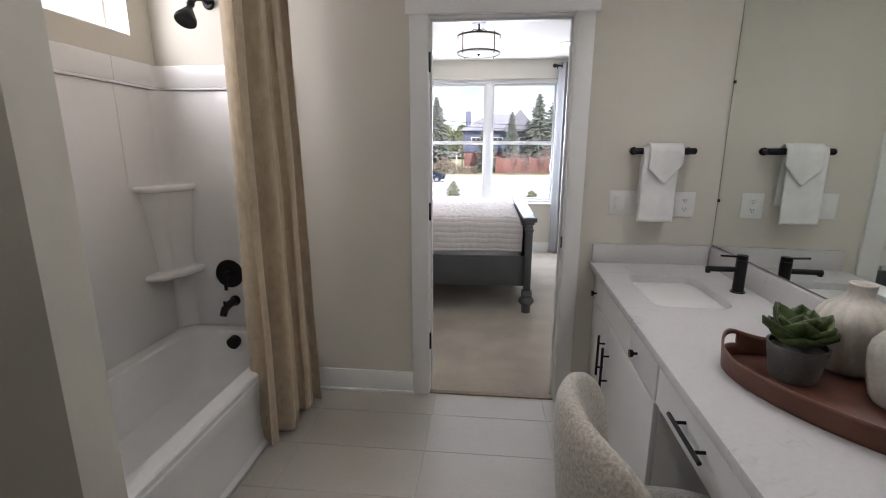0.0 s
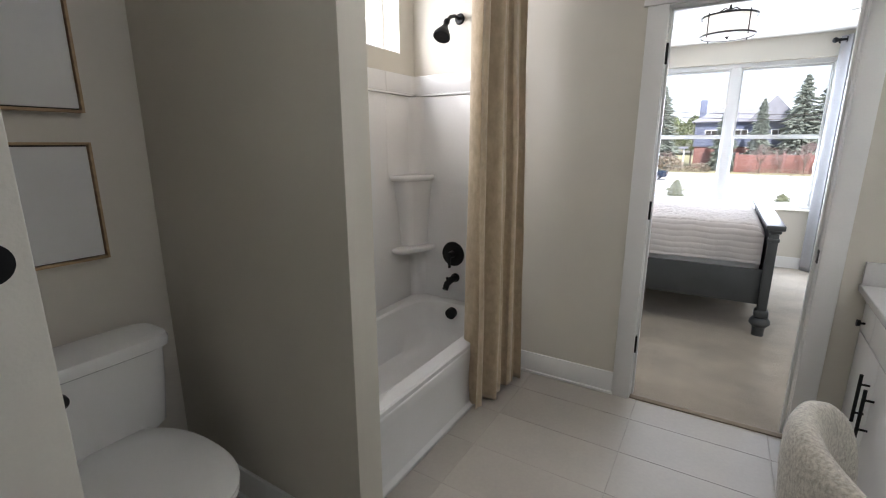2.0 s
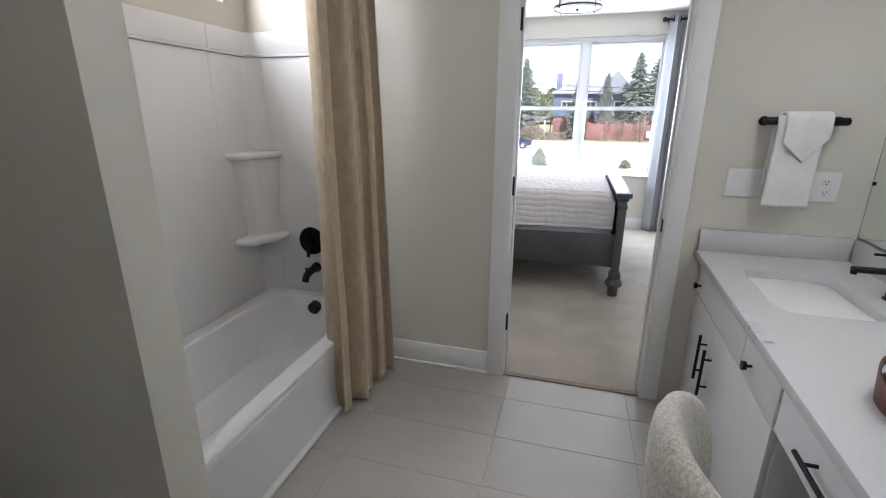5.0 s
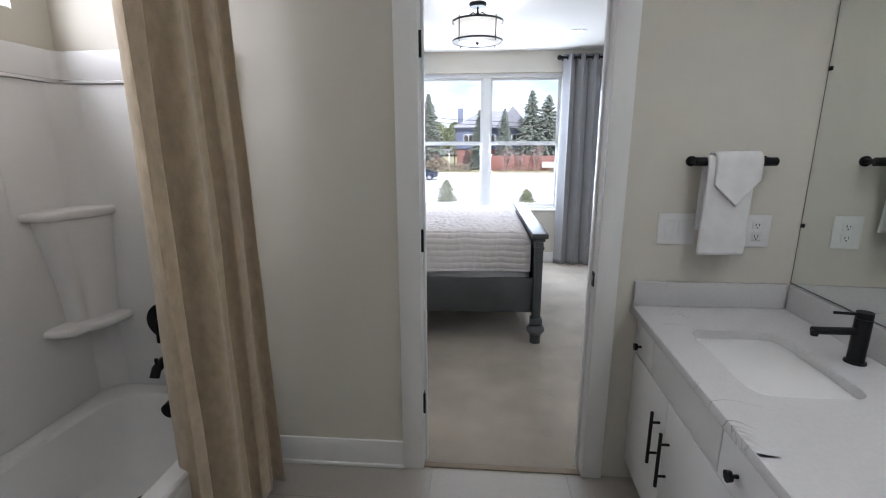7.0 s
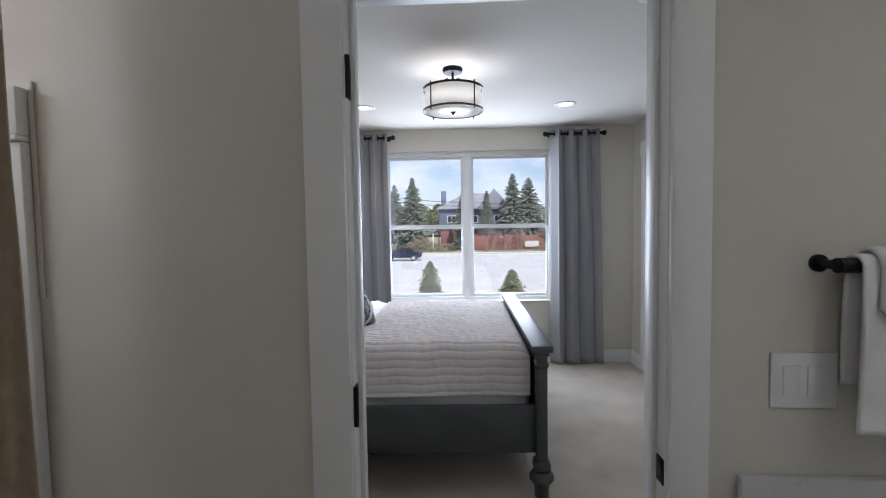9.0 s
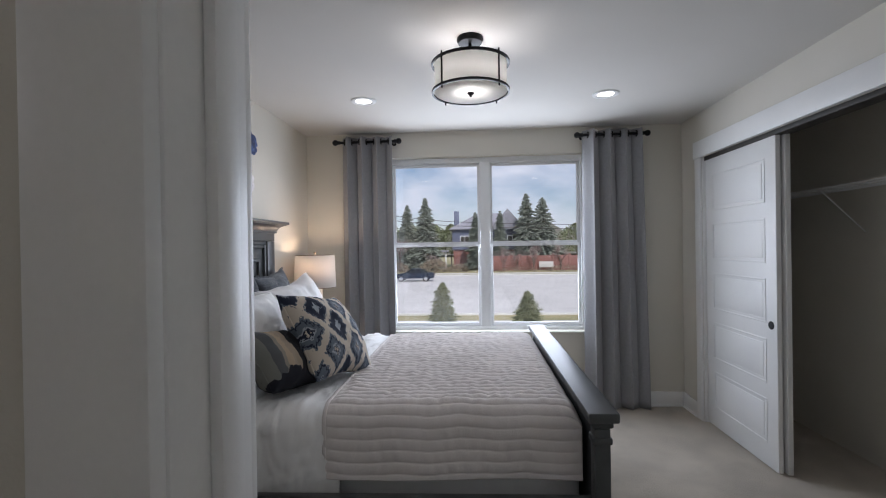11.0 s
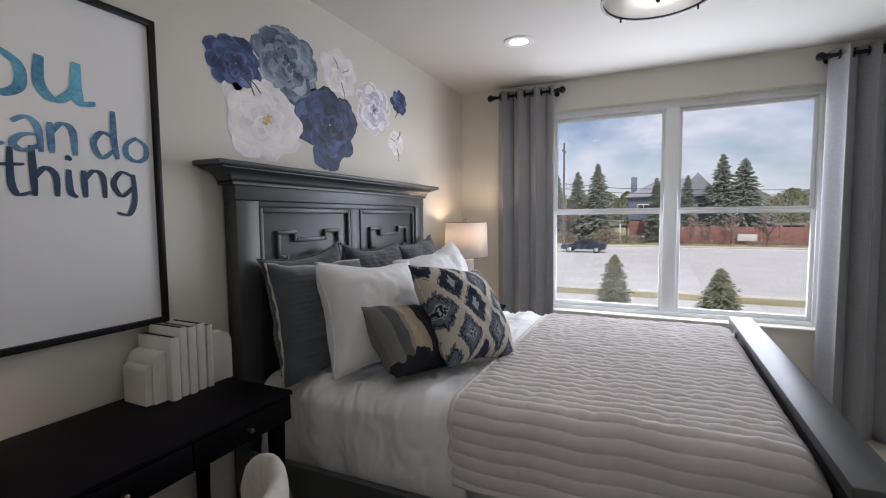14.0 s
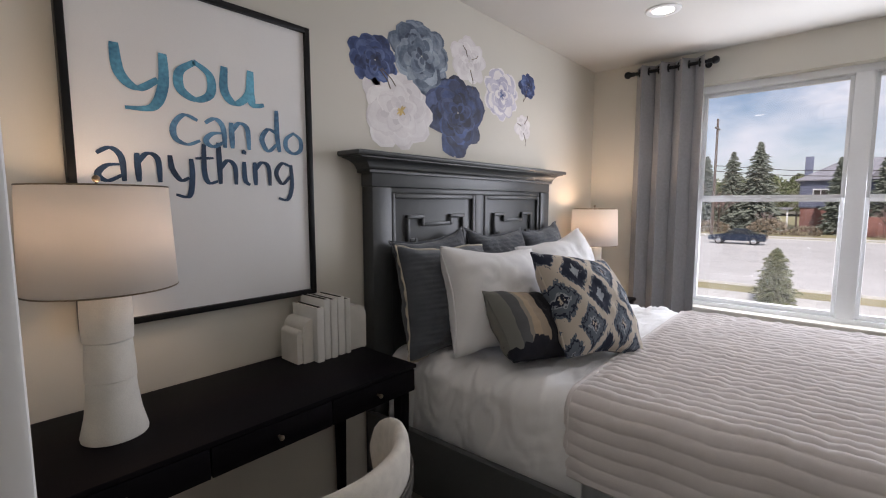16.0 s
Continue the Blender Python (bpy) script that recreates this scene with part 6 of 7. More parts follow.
flower(6.612, 1.930, 0.225, [P_NAVY2, P_NAVY, P_BLUE], P_NAVY3, "large navy peony decal with a drooping lower petal", 15, 6, droop=(-0.015, -0.19))
flower(7.337, 2.208, 0.10, [P_BLUE, P_BLUE2], P_NAVY, "small deep blue rosebud decal", 17, 4, stem=[(-0.05, -0.12)])

# curtains on rods
M_DRAPE = fabric("grey_linen_drape", (0.29, 0.29, 0.30), 600, 0.05, 60, 0.25, 0.4)


def drape(x0, x1, label, flare):
    rx0, rx1 = x0 - 0.055, x1 + 0.06
    rd = thing("curtain_rod", rx0, YN - 0.105, 2.417, "matt black curtain rod with ball finials", "curtain rod", "bedroom curtain rods")
    bm = bmesh.new()
    cyl(bm, (0.02, 0, 0), (rx1 - rx0 - 0.02, 0, 0), 0.0115)
    part("rod_bar", bm, M_BLACK, rd)
    for x in (0.0, rx1 - rx0):
        bm = bmesh.new()
        s = 1 if x else -1
        bmesh.ops.create_uvsphere(bm, u_segments=20, v_segments=12, radius=0.0265, matrix=Matrix.Translation((x, 0, 0)))
        cyl(bm, (x - s * 0.045, 0, 0), (x - s * 0.02, 0, 0), 0.016)
        part("finial", bm, M_BLACK, rd)
    for x in (0.06, rx1 - rx0 - 0.06):
        bm = bmesh.new()
        cyl(bm, (x, 0, 0), (x, 0.105, 0), 0.008)
        cyl(bm, (x, 0.099, 0), (x, 0.105, 0), 0.022)
        part("bracket", bm, M_BLACK, rd)
    cu = thing("curtain", x0, YN - 0.105, 0.012, label, "curtain", "bedroom curtains")
    w = x1 - x0
    waves = 3.5

    def f(u, v):
        ph = 2 * math.pi * waves * u + math.pi / 2
        amp = 0.060 * (0.85 + 0.2 * math.sin(3 * u + 1)) * (0.8 + 0.2 * v)
        n = noise.noise(Vector((u * 5, v * 2, x0))) * 0.012 * (1 - v)
        ww = w * (1 + flare * (1 - v))
        return (ww * u + 0.014 * math.sin(2 * ph) + 0.5 * n, amp * math.sin(ph) + n, 2.447 * v)
    part("cloth", sheet(bmesh.new(), f, 120, 40), M_DRAPE, cu, thick=0.004, smooth=180)
    for i in range(7):
        u = (i + 0.5) / 7
        bm = bmesh.new()
        tube(bm, [(w * u, 0.024 * math.cos(a), 2.405 + 0.024 * math.sin(a)) for a in np.linspace(0, 2 * math.pi, 21)], 0.006, 6)
        part("grommet", bm, M_BLACK, cu, "black metal grommet")


drape(-1.085, -0.615, "grey linen grommet curtain drawn beside the window near the bed", 0.03)
drape(1.085, 1.57, "grey linen grommet curtain drawn beside the window near the closet", 0.1)

# ceiling light and downlights
M_DRUM = shade_mat("drum_linen", (0.86, 0.85, 0.82), 0.55)
cl1 = thing("ceiling_light", 0.112, 6.56, CEIL, "semi-flush drum ceiling light with black ring frame", "ceiling light")
bm = bmesh.new()
lathe(bm, [(0.001, 0.0), (0.066, 0.0), (0.068, -0.012), (0.06, -0.028), (0.001, -0.03)], 36)
part("canopy", bm, M_BLACK, cl1)
bm = bmesh.new()
cyl(bm, (0, 0, -0.028), (0, 0, -0.10), 0.008)
bmesh.ops.create_uvsphere(bm, u_segments=14, v_segments=8, radius=0.014, matrix=Matrix.Translation((0, 0, -0.075)))
part("stem", bm, M_BLACK, cl1)
for k in range(4):
    a = math.pi / 4 + k * math.pi / 2
    c, s = math.cos(a), math.sin(a)
    bm = bmesh.new()
    tube(bm, [(0.006 * c, 0.006 * s, -0.085), (0.05 * c, 0.05 * s, -0.075), (0.09 * c, 0.09 * s, -0.10), (0.13 * c, 0.13 * s, -0.125), (0.194 * c, 0.194 * s, -0.132)], 0.005, 8)
    box(bm, 0.194 * c - 0.004, 0.194 * c + 0.004, 0.194 * s - 0.004, 0.194 * s + 0.004, -0.295, -0.115, bevel=0.002)
    part("arm", bm, M_BLACK, cl1)
for z in (-0.135, -0.275):
    bm = bmesh.new()
    lathe(bm, [(0.19, z - 0.006), (0.199, z - 0.006), (0.199, z + 0.006), (0.19, z + 0.006), (0.19, z - 0.006)], 56)
    part("ring", bm, M_BLACK, cl1)
bm = bmesh.new()
lathe(bm, [(0.182, -0.278), (0.182, -0.132)], 56)
part("drum_shade", bm, M_DRUM, cl1, "cream fabric drum", thick=0.002)
bm = bmesh.new()
lathe(bm, [(0.001, -0.276), (0.18, -0.276)], 56)
part("diffuser", bm, M_DRUM, cl1, "frosted white bottom diffuser", thick=0.003)
bm = bmesh.new()
lathe(bm, [(0.001, -0.3), (0.006, -0.298), (0.008, -0.29), (0.016, -0.284), (0.018, -0.279), (0.001, -0.278)], 20)
part("finial", bm, M_BLACK, cl1)
M_LED = glow("led_disc", (1.0, 0.93, 0.84), 9.0)
# the last one, over the bathroom, is unseen and added to carry the fill
for x, y in ((-0.665, 7.46), (1.055, 7.51), (-0.665, 5.64), (1.055, 5.66), (0.05, 2.95)):
    dl_ = thing("downlight", x, y, CEIL, "round white recessed downlight, lit", "downlight", "recessed downlights")
    bm = bmesh.new()
    lathe(bm, [(0.058, -0.006), (0.066, -0.010), (0.088, -0.007), (0.092, -0.001), (0.092, 0.0), (0.058, 0.0)], 40)
    part("trim_ring", bm, M_TRIM, dl_)
    bm = bmesh.new()
    lathe(bm, [(0.001, -0.003), (0.058, -0.003)], 40)
    part("led_disc", bm, M_LED, dl_, "glowing white lens")

# closet: casing, two sliding doors, wire shelf
d2 = thing("door_2", XE, CY0, 0, "closet opening with white sliding panel doors pushed to one side", "closet door")
tagged(d2, kind="structure")
cl = CY1 - CY0
part("casing", boxes((-0.018, -0.0005, cl, cl + 0.085, 0, CH), bevel=0.003), M_TRIM, d2)
part("casing", boxes((-0.018, -0.0005, -0.085, 0, 0, CH), bevel=0.003), M_TRIM, d2)
part("header", boxes((-0.024, -0.0005, -0.10, cl + 0.10, CH, CH + 0.135), bevel=0.003), M_TRIM, d2)
part("jamb", boxes((0.0, 0.12, cl - 0.012, cl, 0, CH), bevel=0.001), M_TRIM, d2)
part("jamb", boxes((0.0, 0.12, 0, 0.012, 0, CH), bevel=0.001), M_TRIM, d2)
part("track", boxes((0.012, 0.11, 0.012, cl - 0.012, CH - 0.03, CH), bevel=0.002), M_DARK, d2, "dark sliding door track")


def slider(x, y0, y1, pull):
    w = y1 - y0
    body = part("sliding_door", boxes((x, x + 0.03, y0, y1, 0.012, CH - 0.022), bevel=0.002), M_TRIM, d2)
    rail, stile = 0.10, 0.105
    ph_ = (CH - 0.034 - 0.12 - 0.16 - rail * 4) / 5
    z = 0.16
    for i in range(5):
        bm = bmesh.new()
        y_a, y_b, z_b = y0 + stile, y1 - stile, z + ph_
        for a in ((y_a, y_b, z, z + 0.012), (y_a, y_b, z_b - 0.012, z_b), (y_a, y_a + 0.012, z + 0.012, z_b - 0.012), (y_b - 0.012, y_b, z + 0.012, z_b - 0.012)):
            box(bm, x - 0.004, x + 0.001, *a, bevel=0.0018)
        box(bm, x - 0.003, x + 0.001, y_a + 0.03, y_b - 0.03, z + 0.03, z_b - 0.03, bevel=0.0025)
        part("raised_panel", bm, M_TRIM, body)
        z += ph_ + rail
    if pull:
        bm = bmesh.new()
        cyl(bm, (x - 0.003, y0 + 0.055, 0.925), (x + 0.002, y0 + 0.055, 0.925), 0.026, 0.026, 28)
        part("finger_pull", bm, M_BLACK, body, "black round finger pull")


slider(0.022, 7.185 - CY0, CY1 - 0.013 - CY0, True)
slider(0.068, 7.165 - CY0, CY1 - 0.02 - CY0, False)
sf = thing("wire_shelf", XE + 0.72, 6.0, 1.80, "white wire closet shelf on braces", "shelf")
M_WIRE = mat("white_wire", (0.72, 0.72, 0.72), 0.4, 0.02, 5, 0.0, 60)
ln = YN - 6.0 - 0.01
for x in (-0.005, -0.10, -0.20, -0.30):
    bm = bmesh.new()
    cyl(bm, (x, 0, 0), (x, ln, 0), 0.003, seg=8)
    part("long_wire", bm, M_WIRE, sf)
bm = bmesh.new()
cyl(bm, (-0.30, 0, -0.035), (-0.30, ln, -0.035), 0.003, seg=8)
part("front_wire", bm, M_WIRE, sf)
bm = bmesh.new()
for i in range(80):
    cyl(bm, (-0.005, ln * i / 79, 0.003), (-0.302, ln * i / 79, 0.003), 0.0014, seg=5)
part("cross_wires", bm, M_WIRE, sf)
for y in (0.6, 1.4, 2.1):
    bm = bmesh.new()
    cyl(bm, (-0.29, y, -0.005), (-0.003, y, -0.29), 0.004, seg=8)
    part("brace", bm, M_WIRE, sf)

# ---- outside ----
M_GRASS = mat("dry_grass", (0.29, 0.255, 0.14), 0.95, 0.2, 0.35, 0.6, 14, tint=(0.19, 0.185, 0.085), dist=0.03)
M_ASPH = mat("bleached_asphalt", (0.50, 0.49, 0.475), 0.9, 0.06, 0.5, 0.3, 30)
M_WALK = mat("concrete_walk", (0.58, 0.57, 0.54), 0.85, 0.06, 1.2, 0.3, 40, each=0.04)
M_BRICK = mat("red_brick", (0.25, 0.115, 0.095), 0.85, 0.2, 3.0, 0.3, 30)
M_SIDING = mat("blue_siding", (0.15, 0.17, 0.25), 0.7, 0.1, 2.0, 0.2, 30)
M_ROOF = mat("roof_shingle", (0.27, 0.27, 0.30), 0.9, 0.15, 2.0, 0.4, 20)
M_BARK = mat("bark", (0.13, 0.10, 0.08), 0.95, 0.2, 4, 0.5, 40)
M_NEEDLE = mat("spruce_needles", (0.18, 0.20, 0.16), 0.9, 0.25, 1.6, 0.0, 30, tint=(0.09, 0.11, 0.085))
M_NEEDLE2 = mat("young_fir_needles", (0.19, 0.195, 0.11), 0.9, 0.25, 3, 0.0, 60, tint=(0.09, 0.115, 0.055))
M_TWIG = mat("bare_twigs", (0.30, 0.215, 0.20), 0.95, 0.2, 2, 0.0, 30)
M_BUSH = mat("brown_shrub", (0.25, 0.20, 0.14), 0.95, 0.25, 3, 0.0, 30)

bm = bmesh.new()
sheet(bm, lambda u, v: (-700 + 1400 * u, 8.65 + 1300 * v * v, GROUND), 14, 24)
tagged(part("ground", bm, M_GRASS, None, "dry spring grass reaching to the horizon", smooth=0), "", "ground", "", "structure")
tagged(part("ground_near", boxes((-40, 40, -25, 8.65, GROUND - 0.2, GROUND - 0.002)), M_GRASS, None, "grass round the house", smooth=0), "", "ground", "", "structure")
tagged(part("foundation", boxes((XB - 0.2, 2.85, 0.5, YN + 0.2, GROUND, -0.121)), M_WALK, None, "concrete foundation under the rooms", smooth=0), "", "foundation", "", "structure")
tagged(part("road", boxes((-300, 300, 30.2, 65.0, GROUND - 0.1, GROUND + 0.02)), M_ASPH, None, "wide pale sun-bleached asphalt street", smooth=0), "", "road", "", "structure")
for y0 in (30.05, 65.0):
    tagged(part("kerb", boxes((-300, 300, y0, y0 + 0.15, GROUND - 0.1, GROUND + 0.12), bevel=0.02), M_WALK, None, "pale concrete kerb"), "", "kerb", "", "structure")
for name, y0, y1 in (("pavement", 25.9, 28.0), ("pavement_far", 68.2, 70.4)):
    tagged(part(name, boxes((-300, 300, y0, y1, GROUND - 0.1, GROUND + 0.03)), M_WALK, None, "pale concrete pavement", smooth=0), "", "pavement", "", "structure")
slab = mesh_of("slab", boxes((-0.74, 0.74, 0.02, 2.08, 0.0, 0.012), bevel=0.004), M_WALK)
near_walk = bpy.data.objects["pavement"]
for i in range(14):
    sl = new("slab", slab)
    sl.parent = near_walk
    sl.location = (-10 + i * 1.5, 25.9, GROUND + 0.03)


def spruce(x, y, h, r, material, label, seed, tiers, per, bare=0.06, detail=4):
    """A conifer: tapered trunk, whorls of drooping limbs, each a spray of small needle clumps."""
    rg = random.Random(seed)
    tr = thing("spruce" if h > 4 else "young_fir", x, y, GROUND, label, "tree", "spruces over the street" if h > 4 else "young firs by the pavement")
    bm = bmesh.new()
    cyl(bm, (0, 0, -0.1), (0, 0, h * 0.97), 0.022 * h + 0.02, 0.004 * h, 9)
    part("trunk", bm, M_BARK, tr)
    verts, faces = [], []
    for k in range(tiers):
        f = k / (tiers - 1)
        z = h * (bare + (1 - bare) * f ** 0.92)
        reach = (r * (1 - f) ** 0.75 if h > 4 else r * min(1.0, 0.80 + 0.9 * f) * (1 - f) ** 0.55) * rg.uniform(0.8, 1.1) + 0.012 * h
        n = max(4, int(per * (1 - 0.6 * f)))
        for i in range(n):
            a = 2 * math.pi * (i + rg.random()) / n
            ln = reach * rg.uniform(0.7, 1.12)
            droop = rg.uniform(0.02, 0.45) * ln
            for d in range(detail):
                t = (d + 0.55) / detail
                px, py = ln * t * math.cos(a), ln * t * math.sin(a)
                pz = z - droop * t ** 1.3 + rg.uniform(-0.5, 0.5) * h / tiers
                s = (0.34 * ln / detail + 0.013 * h) * rg.uniform(0.6, 1.4)
                b = len(verts)
                aa = a + rg.uniform(-0.5, 0.5)
                ca, sa = math.cos(aa), math.sin(aa)
                for lx, ly, lz in ((-1.1, 0, 0.1), (0.1, 0.75, -0.12), (0.1, -0.75, -0.12), (1.5, 0, -0.35), (0.0, 0, 0.42), (0.2, 0, -0.42)):
                    j = rg.uniform(0.8, 1.2)
                    verts.append((px + s * j * (lx * ca - ly * sa), py + s * j * (lx * sa + ly * ca), pz + s * j * lz))
                for q in ((0, 1, 4), (1, 3, 4), (3, 2, 4), (2, 0, 4), (1, 0, 5), (3, 1, 5), (2, 3, 5), (0, 2, 5)):
                    faces.append(tuple(b + w for w in q))
    me = bpy.data.meshes.new("crown")
    me.from_pydata(verts, [], faces)
    me.materials.append(material)
    cr_ = new("crown", me)
    cr_.parent = tr
    return tr


spruce(-1.53, 26.4, 2.18, 0.82, M_NEEDLE2, "small dense young fir on the lawn", 1, 36, 30, 0.02, 5)
spruce(2.60, 26.2, 1.76, 0.86, M_NEEDLE2, "low young fir on the lawn", 2, 34, 30, 0.02, 5)
for i, (x, y, h, r) in enumerate(((-11.4, 80, 10.9, 2.6), (-8.3, 80, 12.0, 3.0), (8.7, 81, 12.5, 3.2), (11.4, 81, 11.8, 4.0), (0.1, 79, 9.4, 1.9), (-14.6, 80, 10.5, 2.6), (4.2, 79.5, 9.6, 1.8), (-19.0, 84, 12.2, 2.8))):
    spruce(x, y, h, r, M_NEEDLE, "tall blue-green spruce across the street", 20 + i, 38, 20, 0.06, 6)


def bare_tree(x, y, h, seed):
    """A leafless broad tree of forking limbs and many twigs."""
    rg = random.Random(seed)
    tr = thing("bare_tree", x, y, GROUND, "leafless reddish-brown tree in early spring", "tree", "bare trees over the street")
    bm, tw = bmesh.new(), bmesh.new()

    def grow(p, d, ln, rad, depth):
        q = p + d * ln
        tube(bm if depth < 2 else tw, [p, p.lerp(q, 0.5) + Vector((rg.uniform(-1, 1), rg.uniform(-1, 1), 0)) * 0.05 * ln, q], rad, 5 if depth < 2 else 3, rad * 0.6)
        if depth >= 5:
            return
        for _ in range(3 if depth else 5):
            e = (d + Vector((rg.uniform(-1, 1), rg.uniform(-1, 1), rg.uniform(-0.1, 0.7))) * 0.85).normalized()
            grow(p.lerp(q, rg.uniform(0.6, 1.0)), e, ln * rg.uniform(0.55, 0.8), rad * 0.55, depth + 1)
    grow(Vector((0, 0, -0.1)), Vector((0, 0, 1)), h * 0.3, 0.022 * h, 0)
    part("limbs", bm, M_BARK, tr)
    part("twigs", tw, M_TWIG, tr)


for i, (x, y, h) in enumerate(((4.4, 73.5, 5.2), (9.0, 74, 5.4), (13.4, 76, 6.2), (-6.6, 75.5, 4.0), (18.5, 78, 6.5), (6.6, 75.5, 4.6), (-15.4, 75, 9.0), (-11.8, 74.6, 8.0), (-19.5, 77, 9.5))):
    bare_tree(x, y, h, 40 + i)


def shrub(x, y, w, h, seed, label):
    rg = random.Random(seed)
    sh = thing("shrub", x, y, GROUND, label, "shrub", "shrubs over the street")
    verts, faces = [], []
    for _ in range(520):
        a, u = rg.uniform(0, 6.28), rg.uniform(0.0, 1.0)
        rr = w / 2 * math.sqrt(max(0.02, 1 - (u * 1.0) ** 3)) * rg.uniform(0.75, 1.05)
        p = Vector((rr * math.cos(a), rr * math.sin(a) * 0.7, h * u * rg.uniform(0.9, 1.0)))
        s = 0.10 * h * rg.uniform(0.6, 1.5)
        b = len(verts)
        for _k in range(4):
            verts.append(tuple(p + Vector((rg.uniform(-1, 1), rg.uniform(-1, 1), rg.uniform(-1, 1))) * s))
        faces += [(b, b + 1, b + 2), (b, b + 1, b + 3), (b, b + 2, b + 3), (b + 1, b + 2, b + 3)]
    me = bpy.data.meshes.new("foliage")
    me.from_pydata(verts, [], faces)
    me.materials.append(M_BUSH)
    o = new("foliage", me)
    o.parent = sh


shrub(-6.3, 74.0, 4.2, 2.0, 61, "rounded brown shrub beside the porch")
shrub(-13.0, 75.0, 5.0, 1.6, 62, "low brown shrub under the spruces")
shrub(13.5, 72.5, 6.0, 0.9, 63, "low clipped hedge before the brick wall")
shrub(6.5, 72.3, 7.0, 0.7, 64, "low clipped hedge before the brick wall")
shrub(-2.6, 74.0, 3.0, 1.2, 65, "small brown shrub by the house corner")

# house over the street
ho = thing("house", -3.8, 84.0, GROUND, "two-storey house with red brick below and dark blue siding above", "house")
part("brick_storey", boxes((0, 12.0, 0, 9, -0.1, 3.3), bevel=0.02), M_BRICK, ho, "red brick ground storey")
part("siding_storey", boxes((-0.15, 12.15, -0.15, 9.15, 3.3, 6.9), bevel=0.02), M_SIDING, ho, "dark blue siding storey")
for z in np.arange(3.45, 6.9, 0.22):
    part("siding_board", boxes((-0.18, 12.15, -0.185, -0.15, z, z + 0.2), bevel=0.008), M_SIDING, ho)
bm = bmesh.new()
prism(bm, [(-0.7, -0.7), (12.7, -0.7), (12.7, 9.7), (-0.7, 9.7)], 6.9, 7.05)
top = [bm.verts.new(p) for p in ((-0.7, -0.7, 7.05), (12.7, -0.7, 7.05), (12.7, 9.7, 7.05), (-0.7, 9.7, 7.05), (4.4, 4.5, 10.0), (8.6, 4.5, 10.0))]
for q in ((0, 1, 5, 4), (1, 2, 5), (2, 3, 4, 5), (3, 0, 4)):
    bm.faces.new([top[i] for i in q])
part("roof", bm, M_ROOF, ho, "grey shingle hip roof", smooth=0)
bm = bmesh.new()
prism(bm, [(6.4, 6.9), (12.6, 6.9), (9.5, 10.4)], -1.2, 4.0, swap=lambda a, b, h: (a, h, b))
part("gable", bm, M_ROOF, ho, "grey front gable", smooth=0)
part("chimney", boxes((0.1, 1.0, 1.5, 2.5, 6.6, 10.3), bevel=0.03), M_SIDING, ho)


def far_window(x, z, w, h):
    wn_ = part("window", boxes((x, x + w, -0.26, -0.17, z, z + h), bevel=0.01), M_VINYL, ho, "white framed window")
    part("pane", boxes((x + 0.1, x + w / 2 - 0.04, -0.275, -0.255, z + 0.1, z + h - 0.1)), M_DARK, wn_)
    part("pane", boxes((x + w / 2 + 0.04, x + w - 0.1, -0.275, -0.255, z + 0.1, z + h - 0.1)), M_DARK, wn_)


far_window(1.2, 4.5, 1.7, 1.3)
far_window(5.0, 4.5, 1.7, 1.3)
far_window(9.5, 4.5, 1.7, 1.3)
far_window(5.2, 1.0, 1.8, 1.4)
pc = thing("porch", -8.2, 81.5, GROUND, "small white-railed porch beside the house", "porch")
part("porch_roof", boxes((-0.3, 3.6, -0.3, 2.8, 3.0, 3.3), bevel=0.03), M_ROOF, pc)
for x in (0.0, 1.55, 3.1):
    part("porch_post", boxes((x, x + 0.2, 0, 0.2, 0, 3.0), bevel=0.02), M_TRIM, pc)
part("porch_rail", boxes((0.2, 3.1, 0.04, 0.16, 0.95, 1.1), bevel=0.01), M_TRIM, pc)
part("porch_floor", boxes((-0.1, 3.4, -0.1, 2.6, 0, 0.25), bevel=0.02), M_WALK, pc)
fw = thing("brick_wall", 1.6, 76.0, GROUND, "long low red-brick garden wall with piers", "wall")
for i in range(7):
    part("wall_panel", boxes((i * 2.6 + 0.4, i * 2.6 + 2.6, 0.05, 0.3, 0, 2.35), bevel=0.02), M_BRICK, fw)
    part("pier", boxes((i * 2.6, i * 2.6 + 0.4, 0, 0.36, 0, 2.6), bevel=0.02), M_BRICK, fw)
fs = thing("yard_sign", 10.0, 75.6, GROUND, "blank pale sign panel before the brick wall", "sign")
part("panel", boxes((0, 2.2, 0, 0.08, 0.5, 1.4), bevel=0.01), M_WALK, fs)
for x in (0.2, 1.9):
    part("leg", boxes((x, x + 0.1, 0.01, 0.07, 0, 0.5), bevel=0.005), M_BARK, fs)
pp = thing("utility_pole", -10.3, 62.0, GROUND, "weathered wooden utility pole with crossarm and wires", "utility pole")
bm = bmesh.new()
cyl(bm, (0, 0, -0.2), (0, 0, 13.0), 0.17, 0.11, 12)
part("pole", bm, M_BARK, pp)
part("crossarm", boxes((-0.08, 0.08, -1.1, 1.1, 11.9, 12.05), bevel=0.01), M_BARK, pp)
for z, y in ((8.0, 0.0), (7.4, 0.0)):
    bm = bmesh.new()
    tube(bm, [(0, y, z)] + [(x, y + 8, z - 0.9 * math.sin(math.pi * x / 60) - 0.012 * x) for x in range(6, 61, 6)], 0.035, 4)
    part("cable", bm, M_DARK, pp)

